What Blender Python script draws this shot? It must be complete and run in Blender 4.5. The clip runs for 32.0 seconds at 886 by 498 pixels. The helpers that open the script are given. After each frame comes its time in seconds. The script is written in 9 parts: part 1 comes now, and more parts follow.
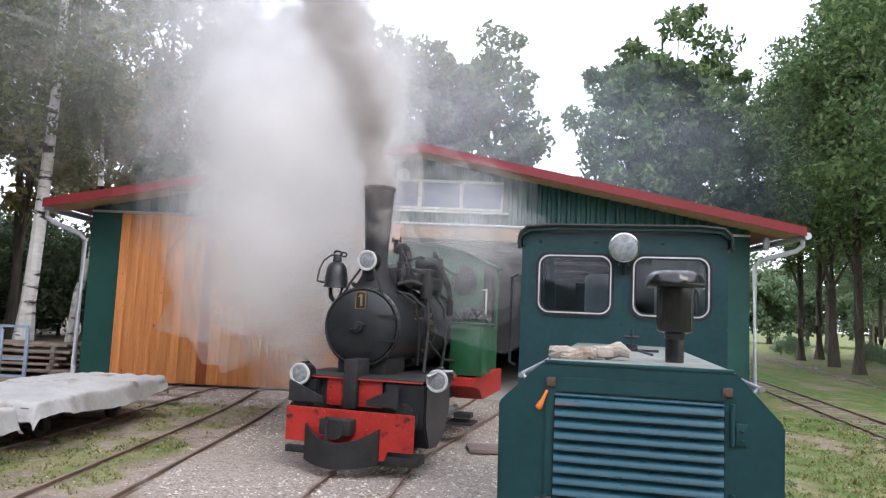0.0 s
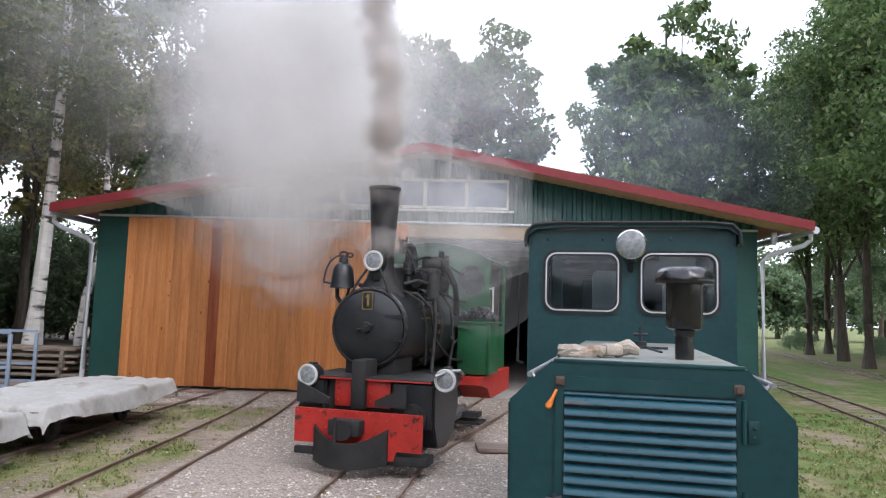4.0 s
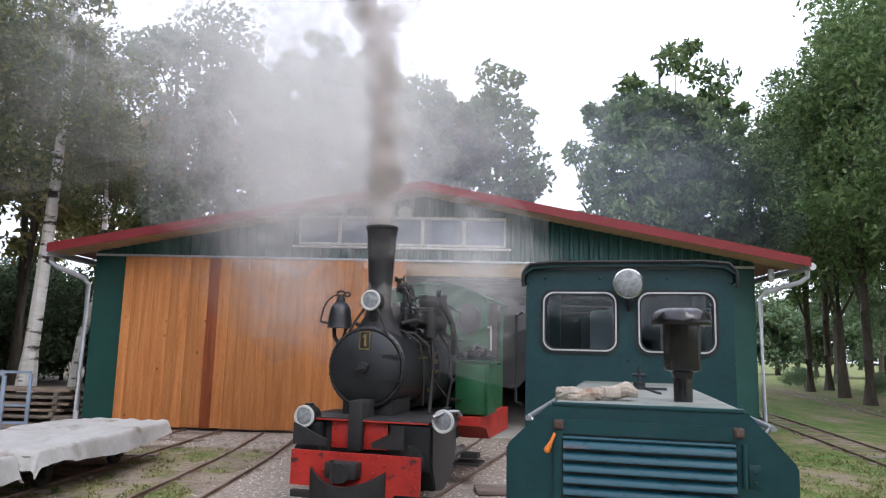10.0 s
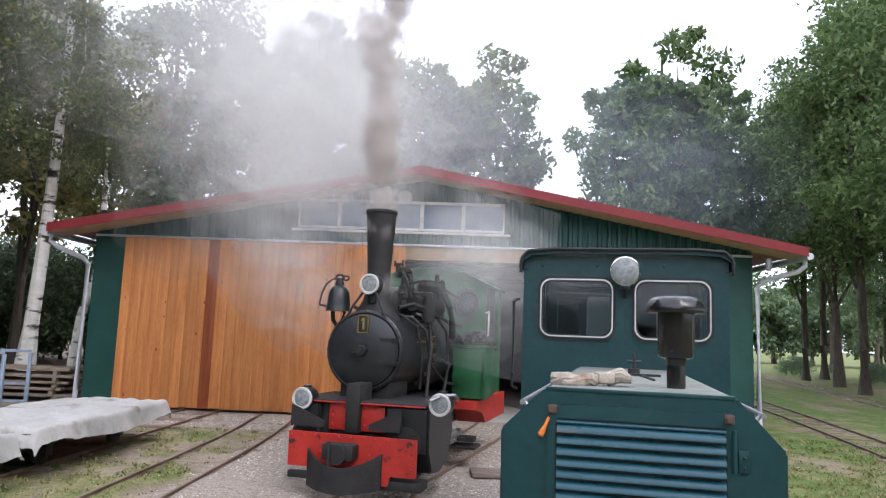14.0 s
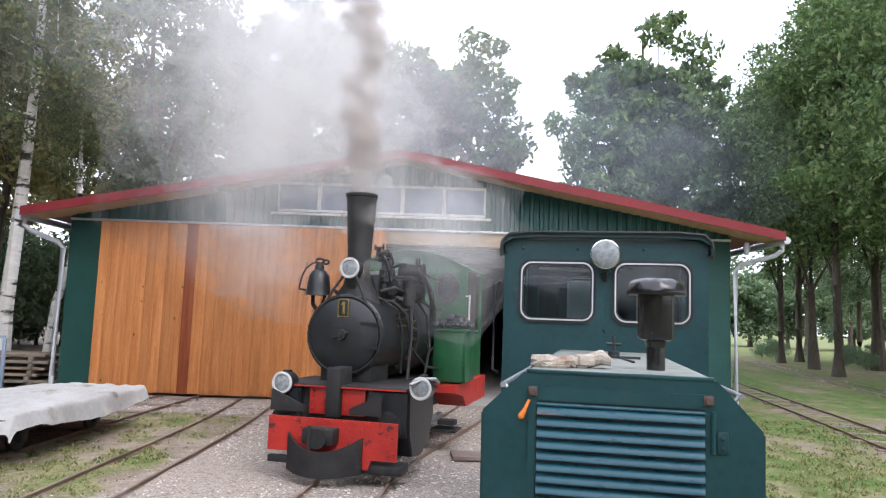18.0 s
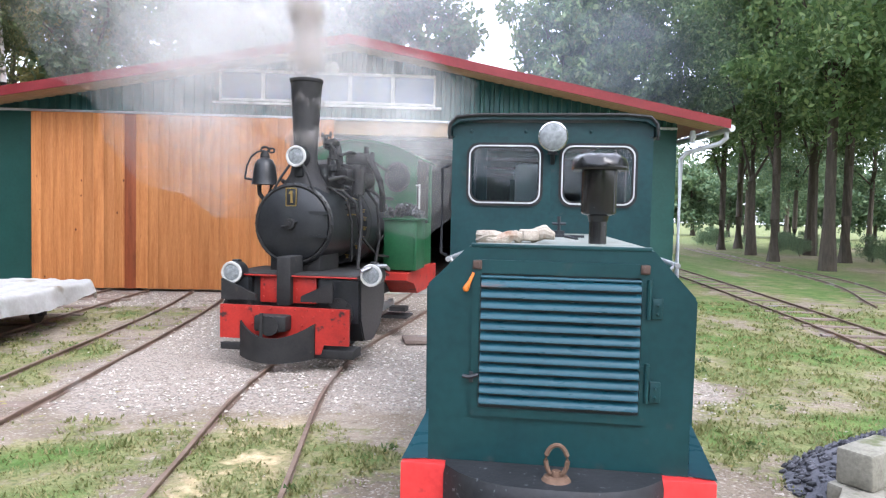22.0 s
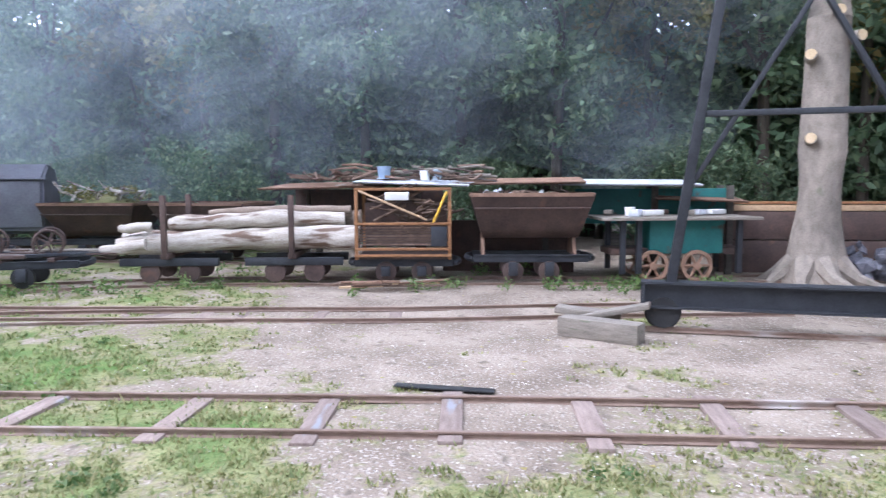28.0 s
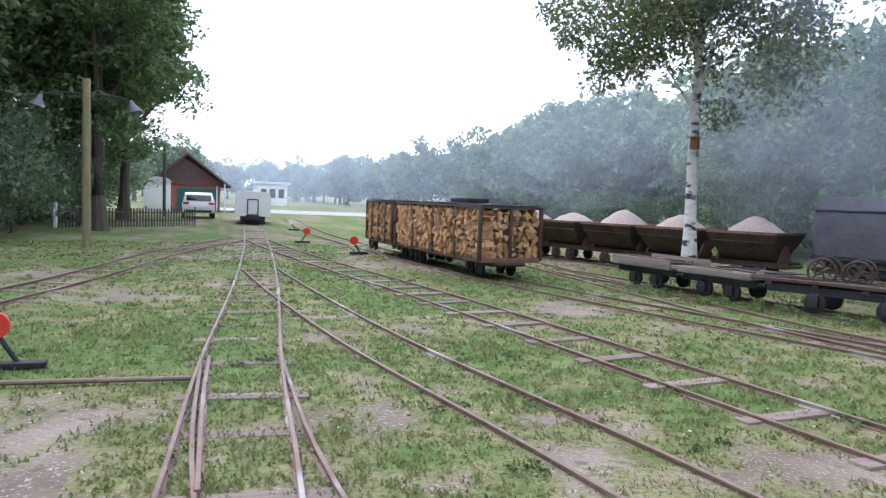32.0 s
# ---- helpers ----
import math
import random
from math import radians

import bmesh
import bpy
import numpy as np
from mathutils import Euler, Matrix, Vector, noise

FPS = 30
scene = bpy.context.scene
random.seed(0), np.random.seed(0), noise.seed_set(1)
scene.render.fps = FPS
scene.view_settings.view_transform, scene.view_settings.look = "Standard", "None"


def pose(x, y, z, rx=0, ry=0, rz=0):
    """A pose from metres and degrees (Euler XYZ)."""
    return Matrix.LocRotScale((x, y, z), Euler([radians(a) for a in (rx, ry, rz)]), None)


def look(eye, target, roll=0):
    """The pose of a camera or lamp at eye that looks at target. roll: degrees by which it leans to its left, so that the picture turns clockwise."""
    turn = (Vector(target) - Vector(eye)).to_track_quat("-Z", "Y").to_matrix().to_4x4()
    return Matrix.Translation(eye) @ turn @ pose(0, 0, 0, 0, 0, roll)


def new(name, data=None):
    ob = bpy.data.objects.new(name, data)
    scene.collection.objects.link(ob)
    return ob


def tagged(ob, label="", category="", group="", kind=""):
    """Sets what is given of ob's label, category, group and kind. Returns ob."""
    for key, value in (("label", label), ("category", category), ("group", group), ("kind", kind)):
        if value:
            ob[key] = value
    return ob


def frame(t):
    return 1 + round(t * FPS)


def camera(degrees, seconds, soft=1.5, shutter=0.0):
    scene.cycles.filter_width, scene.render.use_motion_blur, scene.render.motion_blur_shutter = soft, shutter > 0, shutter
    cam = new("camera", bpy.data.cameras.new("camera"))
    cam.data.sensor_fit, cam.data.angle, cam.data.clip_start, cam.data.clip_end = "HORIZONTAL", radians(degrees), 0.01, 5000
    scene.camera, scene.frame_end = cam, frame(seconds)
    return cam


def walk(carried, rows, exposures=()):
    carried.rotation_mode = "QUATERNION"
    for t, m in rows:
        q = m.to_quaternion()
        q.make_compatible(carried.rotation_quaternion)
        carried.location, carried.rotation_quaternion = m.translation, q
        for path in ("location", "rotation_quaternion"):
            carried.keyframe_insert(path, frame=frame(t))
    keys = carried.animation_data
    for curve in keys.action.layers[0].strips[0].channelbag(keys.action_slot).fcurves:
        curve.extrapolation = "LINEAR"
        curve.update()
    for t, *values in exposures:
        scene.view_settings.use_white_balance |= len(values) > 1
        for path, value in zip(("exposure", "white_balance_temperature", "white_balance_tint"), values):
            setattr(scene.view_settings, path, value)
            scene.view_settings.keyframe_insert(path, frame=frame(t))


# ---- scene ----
scene.cycles.transparent_max_bounces = 128
cam = camera(64.3, 32.0, soft=1.2, shutter=0.2)
PATH = [
    (0.0, look((-0.037, -0.045, 1.649), (-0.408, 9.903, 2.587), 2.50)),
    (0.5, look((-0.040, -0.039, 1.650), (-0.353, 9.912, 2.589), 2.47)),
    (1.0, look((-0.036, -0.036, 1.645), (-0.280, 9.919, 2.554), 2.56)),
    (1.5, look((-0.035, -0.024, 1.641), (-0.117, 9.935, 2.537), 2.91)),
    (2.0, look((-0.038, -0.023, 1.642), (-0.076, 9.939, 2.511), 3.50)),
    (2.5, look((-0.041, -0.027, 1.640), (-0.236, 9.938, 2.453), 2.88)),
    (4.5, look((-0.041, -0.031, 1.657), (-0.557, 9.898, 2.733), 1.46)),
    (5.0, look((-0.040, -0.035, 1.661), (-0.622, 9.864, 2.957), 1.13)),
    (5.5, look((-0.035, -0.037, 1.665), (-0.603, 9.846, 3.084), 1.07)),
    (6.0, look((-0.038, -0.037, 1.670), (-0.591, 9.839, 3.137), 1.14)),
    (6.5, look((-0.036, -0.043, 1.671), (-0.546, 9.836, 3.138), 1.10)),
    (7.0, look((-0.033, -0.048, 1.673), (-0.499, 9.835, 3.126), 1.07)),
    (7.5, look((-0.030, -0.044, 1.672), (-0.499, 9.837, 3.137), 0.82)),
    (8.0, look((-0.028, -0.048, 1.674), (-0.492, 9.833, 3.142), 0.92)),
    (8.5, look((-0.031, -0.054, 1.676), (-0.482, 9.825, 3.157), 1.38)),
    (9.0, look((-0.036, -0.045, 1.674), (-0.474, 9.837, 3.144), 1.55)),
    (9.5, look((-0.040, -0.044, 1.674), (-0.470, 9.843, 3.114), 1.55)),
    (10.0, look((-0.037, -0.037, 1.673), (-0.469, 9.848, 3.119), 1.46)),
    (10.5, look((-0.037, -0.038, 1.677), (-0.454, 9.847, 3.125), 1.26)),
    (11.0, look((-0.038, -0.037, 1.673), (-0.458, 9.848, 3.125), 1.49)),
    (11.5, look((-0.039, -0.037, 1.673), (-0.462, 9.849, 3.116), 1.48)),
    (12.0, look((-0.037, -0.032, 1.678), (-0.457, 9.855, 3.119), 1.34)),
    (12.5, look((-0.038, -0.040, 1.677), (-0.467, 9.847, 3.112), 1.43)),
    (13.0, look((-0.035, -0.067, 1.670), (-0.482, 9.840, 2.951), 2.18)),
    (13.5, look((-0.032, -0.065, 1.678), (-0.469, 9.849, 2.916), 1.98)),
    (14.0, look((-0.032, -0.068, 1.673), (-0.448, 9.847, 2.904), 2.22)),
    (14.5, look((-0.037, -0.062, 1.672), (-0.402, 9.858, 2.876), 2.08)),
    (16.5, look((-0.033, -0.051, 1.669), (-0.328, 9.882, 2.784), 2.12)),
    (17.0, look((-0.036, -0.047, 1.667), (-0.292, 9.891, 2.750), 2.38)),
    (17.5, look((-0.032, -0.039, 1.665), (-0.250, 9.907, 2.677), 2.26)),
    (18.0, look((-0.028, -0.035, 1.666), (-0.169, 9.911, 2.691), 2.04)),
    (18.5, look((-0.021, -0.046, 1.670), (-0.081, 9.899, 2.714), 1.46)),
    (19.0, look((-0.022, -0.062, 1.675), (-0.021, 9.867, 2.867), 1.20)),
    (19.5, look((-0.012, -0.062, 1.666), (-0.001, 9.874, 2.792), 1.47)),
    (20.0, look((-0.005, -0.045, 1.649), (0.192, 9.925, 2.397), 1.32)),
    (20.5, look((-0.002, -0.039, 1.638), (0.383, 9.944, 2.082), 1.41)),
    (21.0, look((0.003, -0.030, 1.625), (0.426, 9.960, 1.773), 1.21)),
    (21.5, look((0.000, -0.027, 1.610), (0.544, 9.957, 1.452), 1.21)),
    (22.0, look((0.002, -0.018, 1.596), (0.583, 9.955, 1.142), 1.26)),
    (22.5, look((-0.002, -0.010, 1.583), (0.471, 9.945, 0.757), 0.89)),
    (23.0, look((0.000, 0.000, 1.570), (0.219, 9.931, 0.421), 1.41)),
    (23.5, look((-0.015, 0.005, 1.570), (-0.764, 9.891, 0.267), 1.42)),
    (24.0, look((-0.021, -0.002, 1.568), (-2.250, 9.673, 0.375), 1.56)),
    (24.5, look((-0.063, -0.059, 1.562), (-3.549, 9.261, 0.570), 2.39)),
    (26.5, look((-0.397, -0.313, 1.596), (-8.842, 4.950, 0.603), -2.07)),
    (27.0, look((-0.361, -0.406, 1.612), (-9.770, 2.881, 0.798), -0.07)),
    (27.5, look((-0.337, -0.479, 1.595), (-10.268, 0.245, 0.666), -0.66)),
    (28.0, look((-0.408, -0.539, 1.570), (-10.275, -1.861, 0.627), -0.23)),
    (28.5, look((-0.314, -0.595, 1.586), (-9.788, -3.653, 0.643), -0.45)),
    (29.0, look((-0.235, -0.740, 1.563), (-8.877, -5.695, 0.681), -1.34)),
    (29.5, look((-0.169, -0.741, 1.577), (-8.253, -6.561, 0.690), -1.11)),
    (30.0, look((-0.162, -0.808, 1.565), (-7.581, -7.460, 0.722), -1.40)),
    (30.5, look((-0.255, -0.649, 1.568), (-6.912, -8.067, 0.757), -0.64)),
    (31.0, look((-0.085, -0.767, 1.583), (-5.359, -9.233, 0.873), 0.84)),
    (31.5, look((-0.120, -0.835, 1.566), (-4.372, -9.857, 0.844), 1.09)),
    (32.0, look((-0.100, -0.831, 1.596), (-3.634, -10.159, 0.893), 2.09)),
]
walk(cam, PATH, exposures=((0.0, 0.46, 6150, 15), (5.0, 0.32, 6150, 15), (9.0, 0.2, 6150, 15), (12.0, 0.24, 6150, 15), (14.0, 0.42, 6150, 15), (17.0, 0.6, 6150, 15), (19.0, 0.72, 6150, 15), (21.0, 0.94, 6000, 15), (23.0, 1.17, 5900, 13), (24.5, 1.05, 5850, 13), (26.5, 0.82, 5850, 13), (28.0, 1.2, 5450, 18), (29.5, 1.14, 5450, 20), (31.0, 0.76, 5650, 19), (32.0, 0.52, 5700, 17)))
SKY = 1.45


# ---- light ----
world = bpy.data.worlds.new("overcast_sky")
scene.world = world
world.use_nodes = True
wn = world.node_tree
for n in list(wn.nodes):
    wn.nodes.remove(n)
w_out = wn.nodes.new("ShaderNodeOutputWorld")
w_sky = wn.nodes.new("ShaderNodeTexSky")
w_sky.sky_type = 'NISHITA'
w_sky.sun_disc = False
w_sky.sun_elevation = radians(38)
w_sky.sun_rotation = radians(150)
w_sky.dust_density = 4.0
w_bg1 = wn.nodes.new("ShaderNodeBackground")
w_bg1.inputs[1].default_value = 0.05
w_bg2 = wn.nodes.new("ShaderNodeBackground")
w_bg2.inputs[0].default_value = (0.93, 0.965, 1.04, 1)
w_bg2.inputs[1].default_value = SKY
w_add = wn.nodes.new("ShaderNodeAddShader")
wn.links.new(w_sky.outputs[0], w_bg1.inputs[0])
wn.links.new(w_bg1.outputs[0], w_add.inputs[0])
wn.links.new(w_bg2.outputs[0], w_add.inputs[1])
wn.links.new(w_add.outputs[0], w_out.inputs[0])
sun_data = bpy.data.lights.new("sun", 'SUN')
sun_data.energy, sun_data.angle, sun_data.color = 0.9, radians(25), (1.0, 0.97, 0.92)
sun = new("sun", sun_data)
sun.matrix_world = look((8, -14, 20), (0, 0, 0))


# ---- materials ----
def mat(name, c1, c2, scale=5.0, rough=0.7, metal=0.0, bump=0.25, stretch=(1, 1, 1), spot=None, spot_scale=3.0, spot_size=0.62,
        vary=0.0, island=False, spec=0.4, fine=9.0, knots=None):
    """Two-scale noise between two colours, optional stains of a third, fine relief."""
    m = bpy.data.materials.new(name)
    m.use_nodes = True
    nt = m.node_tree
    bsdf = nt.nodes["Principled BSDF"]
    L = nt.links.new
    tc = nt.nodes.new("ShaderNodeTexCoord")
    mp = nt.nodes.new("ShaderNodeMapping")
    mp.inputs["Scale"].default_value = stretch
    info = nt.nodes.new("ShaderNodeObjectInfo")
    shift = nt.nodes.new("ShaderNodeVectorMath")
    shift.operation = 'MULTIPLY_ADD'
    shift.inputs[1].default_value = (37, 53, 71)
    L(info.outputs["Random"], shift.inputs[0])
    L(tc.outputs["Object"], shift.inputs[2])
    L(shift.outputs[0], mp.inputs[0])
    big = nt.nodes.new("ShaderNodeTexNoise")
    big.inputs["Scale"].default_value, big.inputs["Detail"].default_value = scale, 4
    small = nt.nodes.new("ShaderNodeTexNoise")
    small.inputs["Scale"].default_value, small.inputs["Detail"].default_value = scale * fine, 3
    L(mp.outputs[0], big.inputs["Vector"])
    L(mp.outputs[0], small.inputs["Vector"])
    mx = nt.nodes.new("ShaderNodeMath")
    mx.operation = 'MULTIPLY_ADD'
    mx.inputs[1].default_value = 0.45
    L(small.outputs[0], mx.inputs[0])
    half = nt.nodes.new("ShaderNodeMath")
    half.operation = 'MULTIPLY'
    half.inputs[1].default_value = 0.55
    L(big.outputs[0], half.inputs[0])
    L(half.outputs[0], mx.inputs[2])
    ramp = nt.nodes.new("ShaderNodeMapRange")
    ramp.inputs[1].default_value, ramp.inputs[2].default_value = 0.33, 0.67
    L(mx.outputs[0], ramp.inputs[0])
    col = nt.nodes.new("ShaderNodeMix")
    col.data_type = 'RGBA'
    col.inputs[6].default_value, col.inputs[7].default_value = (*c1, 1), (*c2, 1)
    L(ramp.outputs[0], col.inputs[0])
    last = col.outputs[2]
    if spot:
        sn = nt.nodes.new("ShaderNodeTexNoise")
        sn.inputs["Scale"].default_value, sn.inputs["Detail"].default_value = spot_scale, 6
        L(mp.outputs[0], sn.inputs["Vector"])
        sr = nt.nodes.new("ShaderNodeMapRange")
        sr.inputs[1].default_value, sr.inputs[2].default_value = spot_size, spot_size + 0.09
        L(sn.outputs[0], sr.inputs[0])
        sm = nt.nodes.new("ShaderNodeMix")
        sm.data_type = 'RGBA'
        sm.inputs[7].default_value = (*spot, 1)
        L(sr.outputs[0], sm.inputs[0])
        L(last, sm.inputs[6])
        last = sm.outputs[2]
    if knots:
        kp = nt.nodes.new("ShaderNodeMapping")
        kp.inputs["Scale"].default_value = (1.0, 0.02, 0.62)
        L(shift.outputs[0], kp.inputs[0])
        kv = nt.nodes.new("ShaderNodeTexVoronoi")
        kv.inputs["Scale"].default_value = 3.4
        L(kp.outputs[0], kv.inputs["Vector"])
        kr = nt.nodes.new("ShaderNodeMapRange")
        kr.inputs[1].default_value, kr.inputs[2].default_value = 0.075, 0.045
        L(kv.outputs["Distance"], kr.inputs[0])
        km = nt.nodes.new("ShaderNodeMix")
        km.data_type = 'RGBA'
        km.inputs[7].default_value = (*knots, 1)
        L(kr.outputs[0], km.inputs[0])
        L(last, km.inputs[6])
        last = km.outputs[2]
    if vary:
        src = info.outputs["Random"]
        if island:
            geo = nt.nodes.new("ShaderNodeNewGeometry")
            src = geo.outputs["Random Per Island"]
        vr = nt.nodes.new("ShaderNodeMapRange")
        vr.inputs[3].default_value, vr.inputs[4].default_value = 1 - vary, 1 + vary
        L(src, vr.inputs[0])
        hs = nt.nodes.new("ShaderNodeHueSaturation")
        L(vr.outputs[0], hs.inputs["Value"])
        L(last, hs.inputs["Color"])
        last = hs.outputs[0]
    L(last, bsdf.inputs["Base Color"])
    rr = nt.nodes.new("ShaderNodeMapRange")
    rr.inputs[3].default_value, rr.inputs[4].default_value = max(rough - 0.12, 0.03), min(rough + 0.12, 1)
    L(small.outputs[0], rr.inputs[0])
    L(rr.outputs[0], bsdf.inputs["Roughness"])
    bsdf.inputs["Metallic"].default_value = metal
    bsdf.inputs["Specular IOR Level"].default_value = spec
    if bump:
        bp = nt.nodes.new("ShaderNodeBump")
        bp.inputs["Strength"].default_value, bp.inputs["Distance"].default_value = bump, 0.01
        L(mx.outputs[0], bp.inputs["Height"])
        L(bp.outputs[0], bsdf.inputs["Normal"])
    return m


def leaf_mat(name, c1, c2, c3):
    """Leaves: colour differs from leaf to leaf, some light passes through."""
    m = bpy.data.materials.new(name)
    m.use_nodes = True
    nt = m.node_tree
    L = nt.links.new
    bsdf = nt.nodes["Principled BSDF"]
    geo = nt.nodes.new("ShaderNodeNewGeometry")
    rp = nt.nodes.new("ShaderNodeValToRGB")
    rp.color_ramp.elements[0].color, rp.color_ramp.elements[1].color = (*c1, 1), (*c3, 1)
    e = rp.color_ramp.elements.new(0.6)
    e.color = (*c2, 1)
    info = nt.nodes.new("ShaderNodeObjectInfo")
    vr = nt.nodes.new("ShaderNodeMapRange")
    vr.inputs[3].default_value, vr.inputs[4].default_value = 0.75, 1.25
    hs = nt.nodes.new("ShaderNodeHueSaturation")
    L(geo.outputs["Random Per Island"], rp.inputs[0])
    L(info.outputs["Random"], vr.inputs[0])
    L(vr.outputs[0], hs.inputs["Value"])
    L(rp.outputs[0], hs.inputs["Color"])
    L(hs.outputs[0], bsdf.inputs["Base Color"])
    bsdf.inputs["Roughness"].default_value = 0.55
    tr = nt.nodes.new("ShaderNodeBsdfTranslucent")
    L(hs.outputs[0], tr.inputs[0])
    mixs = nt.nodes.new("ShaderNodeMixShader")
    mixs.inputs[0].default_value = 0.42
    L(bsdf.outputs[0], mixs.inputs[1])
    L(tr.outputs[0], mixs.inputs[2])
    L(mixs.outputs[0], nt.nodes["Material Output"].inputs[0])
    return m


def smoke_mat(name, colour, thin, scale, lo=0.38, hi=0.68):
    """Thin smoke and haze: mostly see-through, thicker and thinner in billows."""
    m = bpy.data.materials.new(name)
    m.use_nodes = True
    nt = m.node_tree
    L = nt.links.new
    nt.nodes.remove(nt.nodes["Principled BSDF"])
    tc = nt.nodes.new("ShaderNodeTexCoord")
    info = nt.nodes.new("ShaderNodeObjectInfo")
    shift = nt.nodes.new("ShaderNodeVectorMath")
    shift.operation = 'MULTIPLY_ADD'
    shift.inputs[1].default_value = (37, 53, 71)
    L(info.outputs["Random"], shift.inputs[0])
    L(tc.outputs["Object"], shift.inputs[2])
    nz = nt.nodes.new("ShaderNodeTexNoise")
    nz.inputs["Scale"].default_value, nz.inputs["Detail"].default_value = scale, 3
    L(shift.outputs[0], nz.inputs["Vector"])
    mr = nt.nodes.new("ShaderNodeMapRange")
    mr.inputs[1].default_value, mr.inputs[2].default_value = lo, hi
    mr.inputs[3].default_value, mr.inputs[4].default_value = 0.0, thin * 2.0
    L(nz.outputs[0], mr.inputs[0])
    d = nt.nodes.new("ShaderNodeBsdfDiffuse")
    d.inputs[0].default_value = (*colour, 1)
    t = nt.nodes.new("ShaderNodeBsdfTranslucent")
    t.inputs[0].default_value = (*colour, 1)
    a = nt.nodes.new("ShaderNodeMixShader")
    a.inputs[0].default_value = 0.5
    L(d.outputs[0], a.inputs[1])
    L(t.outputs[0], a.inputs[2])
    clear = nt.nodes.new("ShaderNodeBsdfTransparent")
    b = nt.nodes.new("ShaderNodeMixShader")
    L(mr.outputs[0], b.inputs[0])
    L(clear.outputs[0], b.inputs[1])
    L(a.outputs[0], b.inputs[2])
    L(b.outputs[0], nt.nodes["Material Output"].inputs[0])
    return m


def glass_mat(name, tint, rough=0.03):
    m = bpy.data.materials.new(name)
    m.use_nodes = True
    nt = m.node_tree
    L = nt.links.new
    nt.nodes.remove(nt.nodes["Principled BSDF"])
    gl = nt.nodes.new("ShaderNodeBsdfGlossy")
    gl.inputs["Roughness"].default_value = rough
    tr = nt.nodes.new("ShaderNodeBsdfTransparent")
    tr.inputs[0].default_value = (*tint, 1)
    fr = nt.nodes.new("ShaderNodeFresnel")
    fr.inputs[0].default_value = 1.5
    mx = nt.nodes.new("ShaderNodeMixShader")
    L(fr.outputs[0], mx.inputs[0])
    L(tr.outputs[0], mx.inputs[1])
    L(gl.outputs[0], mx.inputs[2])
    L(mx.outputs[0], nt.nodes["Material Output"].inputs[0])
    return m


M = {}
M["diesel_green"] = mat("green_loco_paint", (0.0035, 0.031, 0.035), (0.007, 0.051, 0.055), 3, 0.42, 0, 0.1, spot=(0.04, 0.05, 0.05), spot_scale=7, spot_size=0.66)
M["louvre_blue"] = mat("blue_green_louvre_paint", (0.009, 0.055, 0.078), (0.017, 0.080, 0.108), 2.5, 0.3, 0, 0.15, stretch=(0.5, 1, 3), spot=(0.22, 0.09, 0.06), spot_scale=6, spot_size=0.655)
M["hood_top"] = mat("pale_grey_green_top", (0.13, 0.16, 0.14), (0.26, 0.26, 0.23), 5, 0.6, 0, 0.2, spot=(0.10, 0.09, 0.07), spot_scale=6)
M["red"] = mat("red_beam_paint", (0.52, 0.026, 0.026), (0.70, 0.050, 0.045), 4, 0.45, 0, 0.12, spot=(0.22, 0.02, 0.02), spot_scale=8, spot_size=0.66)
M["steam_red"] = mat("steam_red_paint", (0.30, 0.018, 0.012), (0.46, 0.03, 0.02), 5, 0.5, 0, 0.12, spot=(0.05, 0.02, 0.02), spot_scale=9, spot_size=0.62)
M["black"] = mat("black_loco_enamel", (0.008, 0.009, 0.010), (0.022, 0.024, 0.027), 4, 0.38, 0, 0.12, spec=0.5)
M["soot"] = mat("sooty_black_iron", (0.010, 0.010, 0.011), (0.030, 0.029, 0.028), 6, 0.65, 0, 0.3, spot=(0.06, 0.045, 0.035), spot_scale=8, spot_size=0.66)
M["stack_black"] = mat("glossy_black_pipe", (0.006, 0.006, 0.007), (0.014, 0.014, 0.015), 5, 0.22, 0, 0.06, spec=0.6)
M["cast_black"] = mat("chipped_black_casting", (0.010, 0.011, 0.013), (0.028, 0.030, 0.034), 5, 0.55, 0, 0.35, spot=(0.13, 0.14, 0.15), spot_scale=38, spot_size=0.64)
M["chrome"] = mat("worn_chrome", (0.55, 0.55, 0.56), (0.75, 0.75, 0.76), 8, 0.15, 1.0, 0.03)
M["brass"] = mat("brass", (0.55, 0.38, 0.12), (0.68, 0.48, 0.18), 9, 0.3, 1.0, 0.05)
M["steel"] = mat("dull_steel", (0.30, 0.30, 0.31), (0.45, 0.45, 0.46), 8, 0.42, 0.9, 0.1)
M["zinc"] = mat("galvanised_zinc", (0.52, 0.55, 0.60), (0.66, 0.69, 0.74), 7, 0.45, 0.4, 0.08)
M["cab_green"] = mat("green_tank_paint", (0.011, 0.075, 0.030), (0.021, 0.115, 0.045), 4, 0.4, 0, 0.1, spot=(0.03, 0.08, 0.03), spot_scale=6, spot_size=0.66)
M["rubber"] = mat("black_rubber", (0.012, 0.012, 0.012), (0.03, 0.03, 0.03), 9, 0.7)
M["silver_trim"] = mat("bare_aluminium_trim", (0.50, 0.50, 0.50), (0.66, 0.66, 0.65), 8, 0.35, 0.8, 0.04)
M["lamp_glass"] = mat("lamp_lens_glass", (0.13, 0.145, 0.15), (0.34, 0.36, 0.37), 30, 0.25, 0, 0.6, spec=0.35)
M["white_rim"] = mat("white_lamp_rim", (0.40, 0.40, 0.38), (0.60, 0.60, 0.58), 6, 0.4, 0, 0.05)
M["glass"] = glass_mat("window_glass", (0.62, 0.68, 0.70))
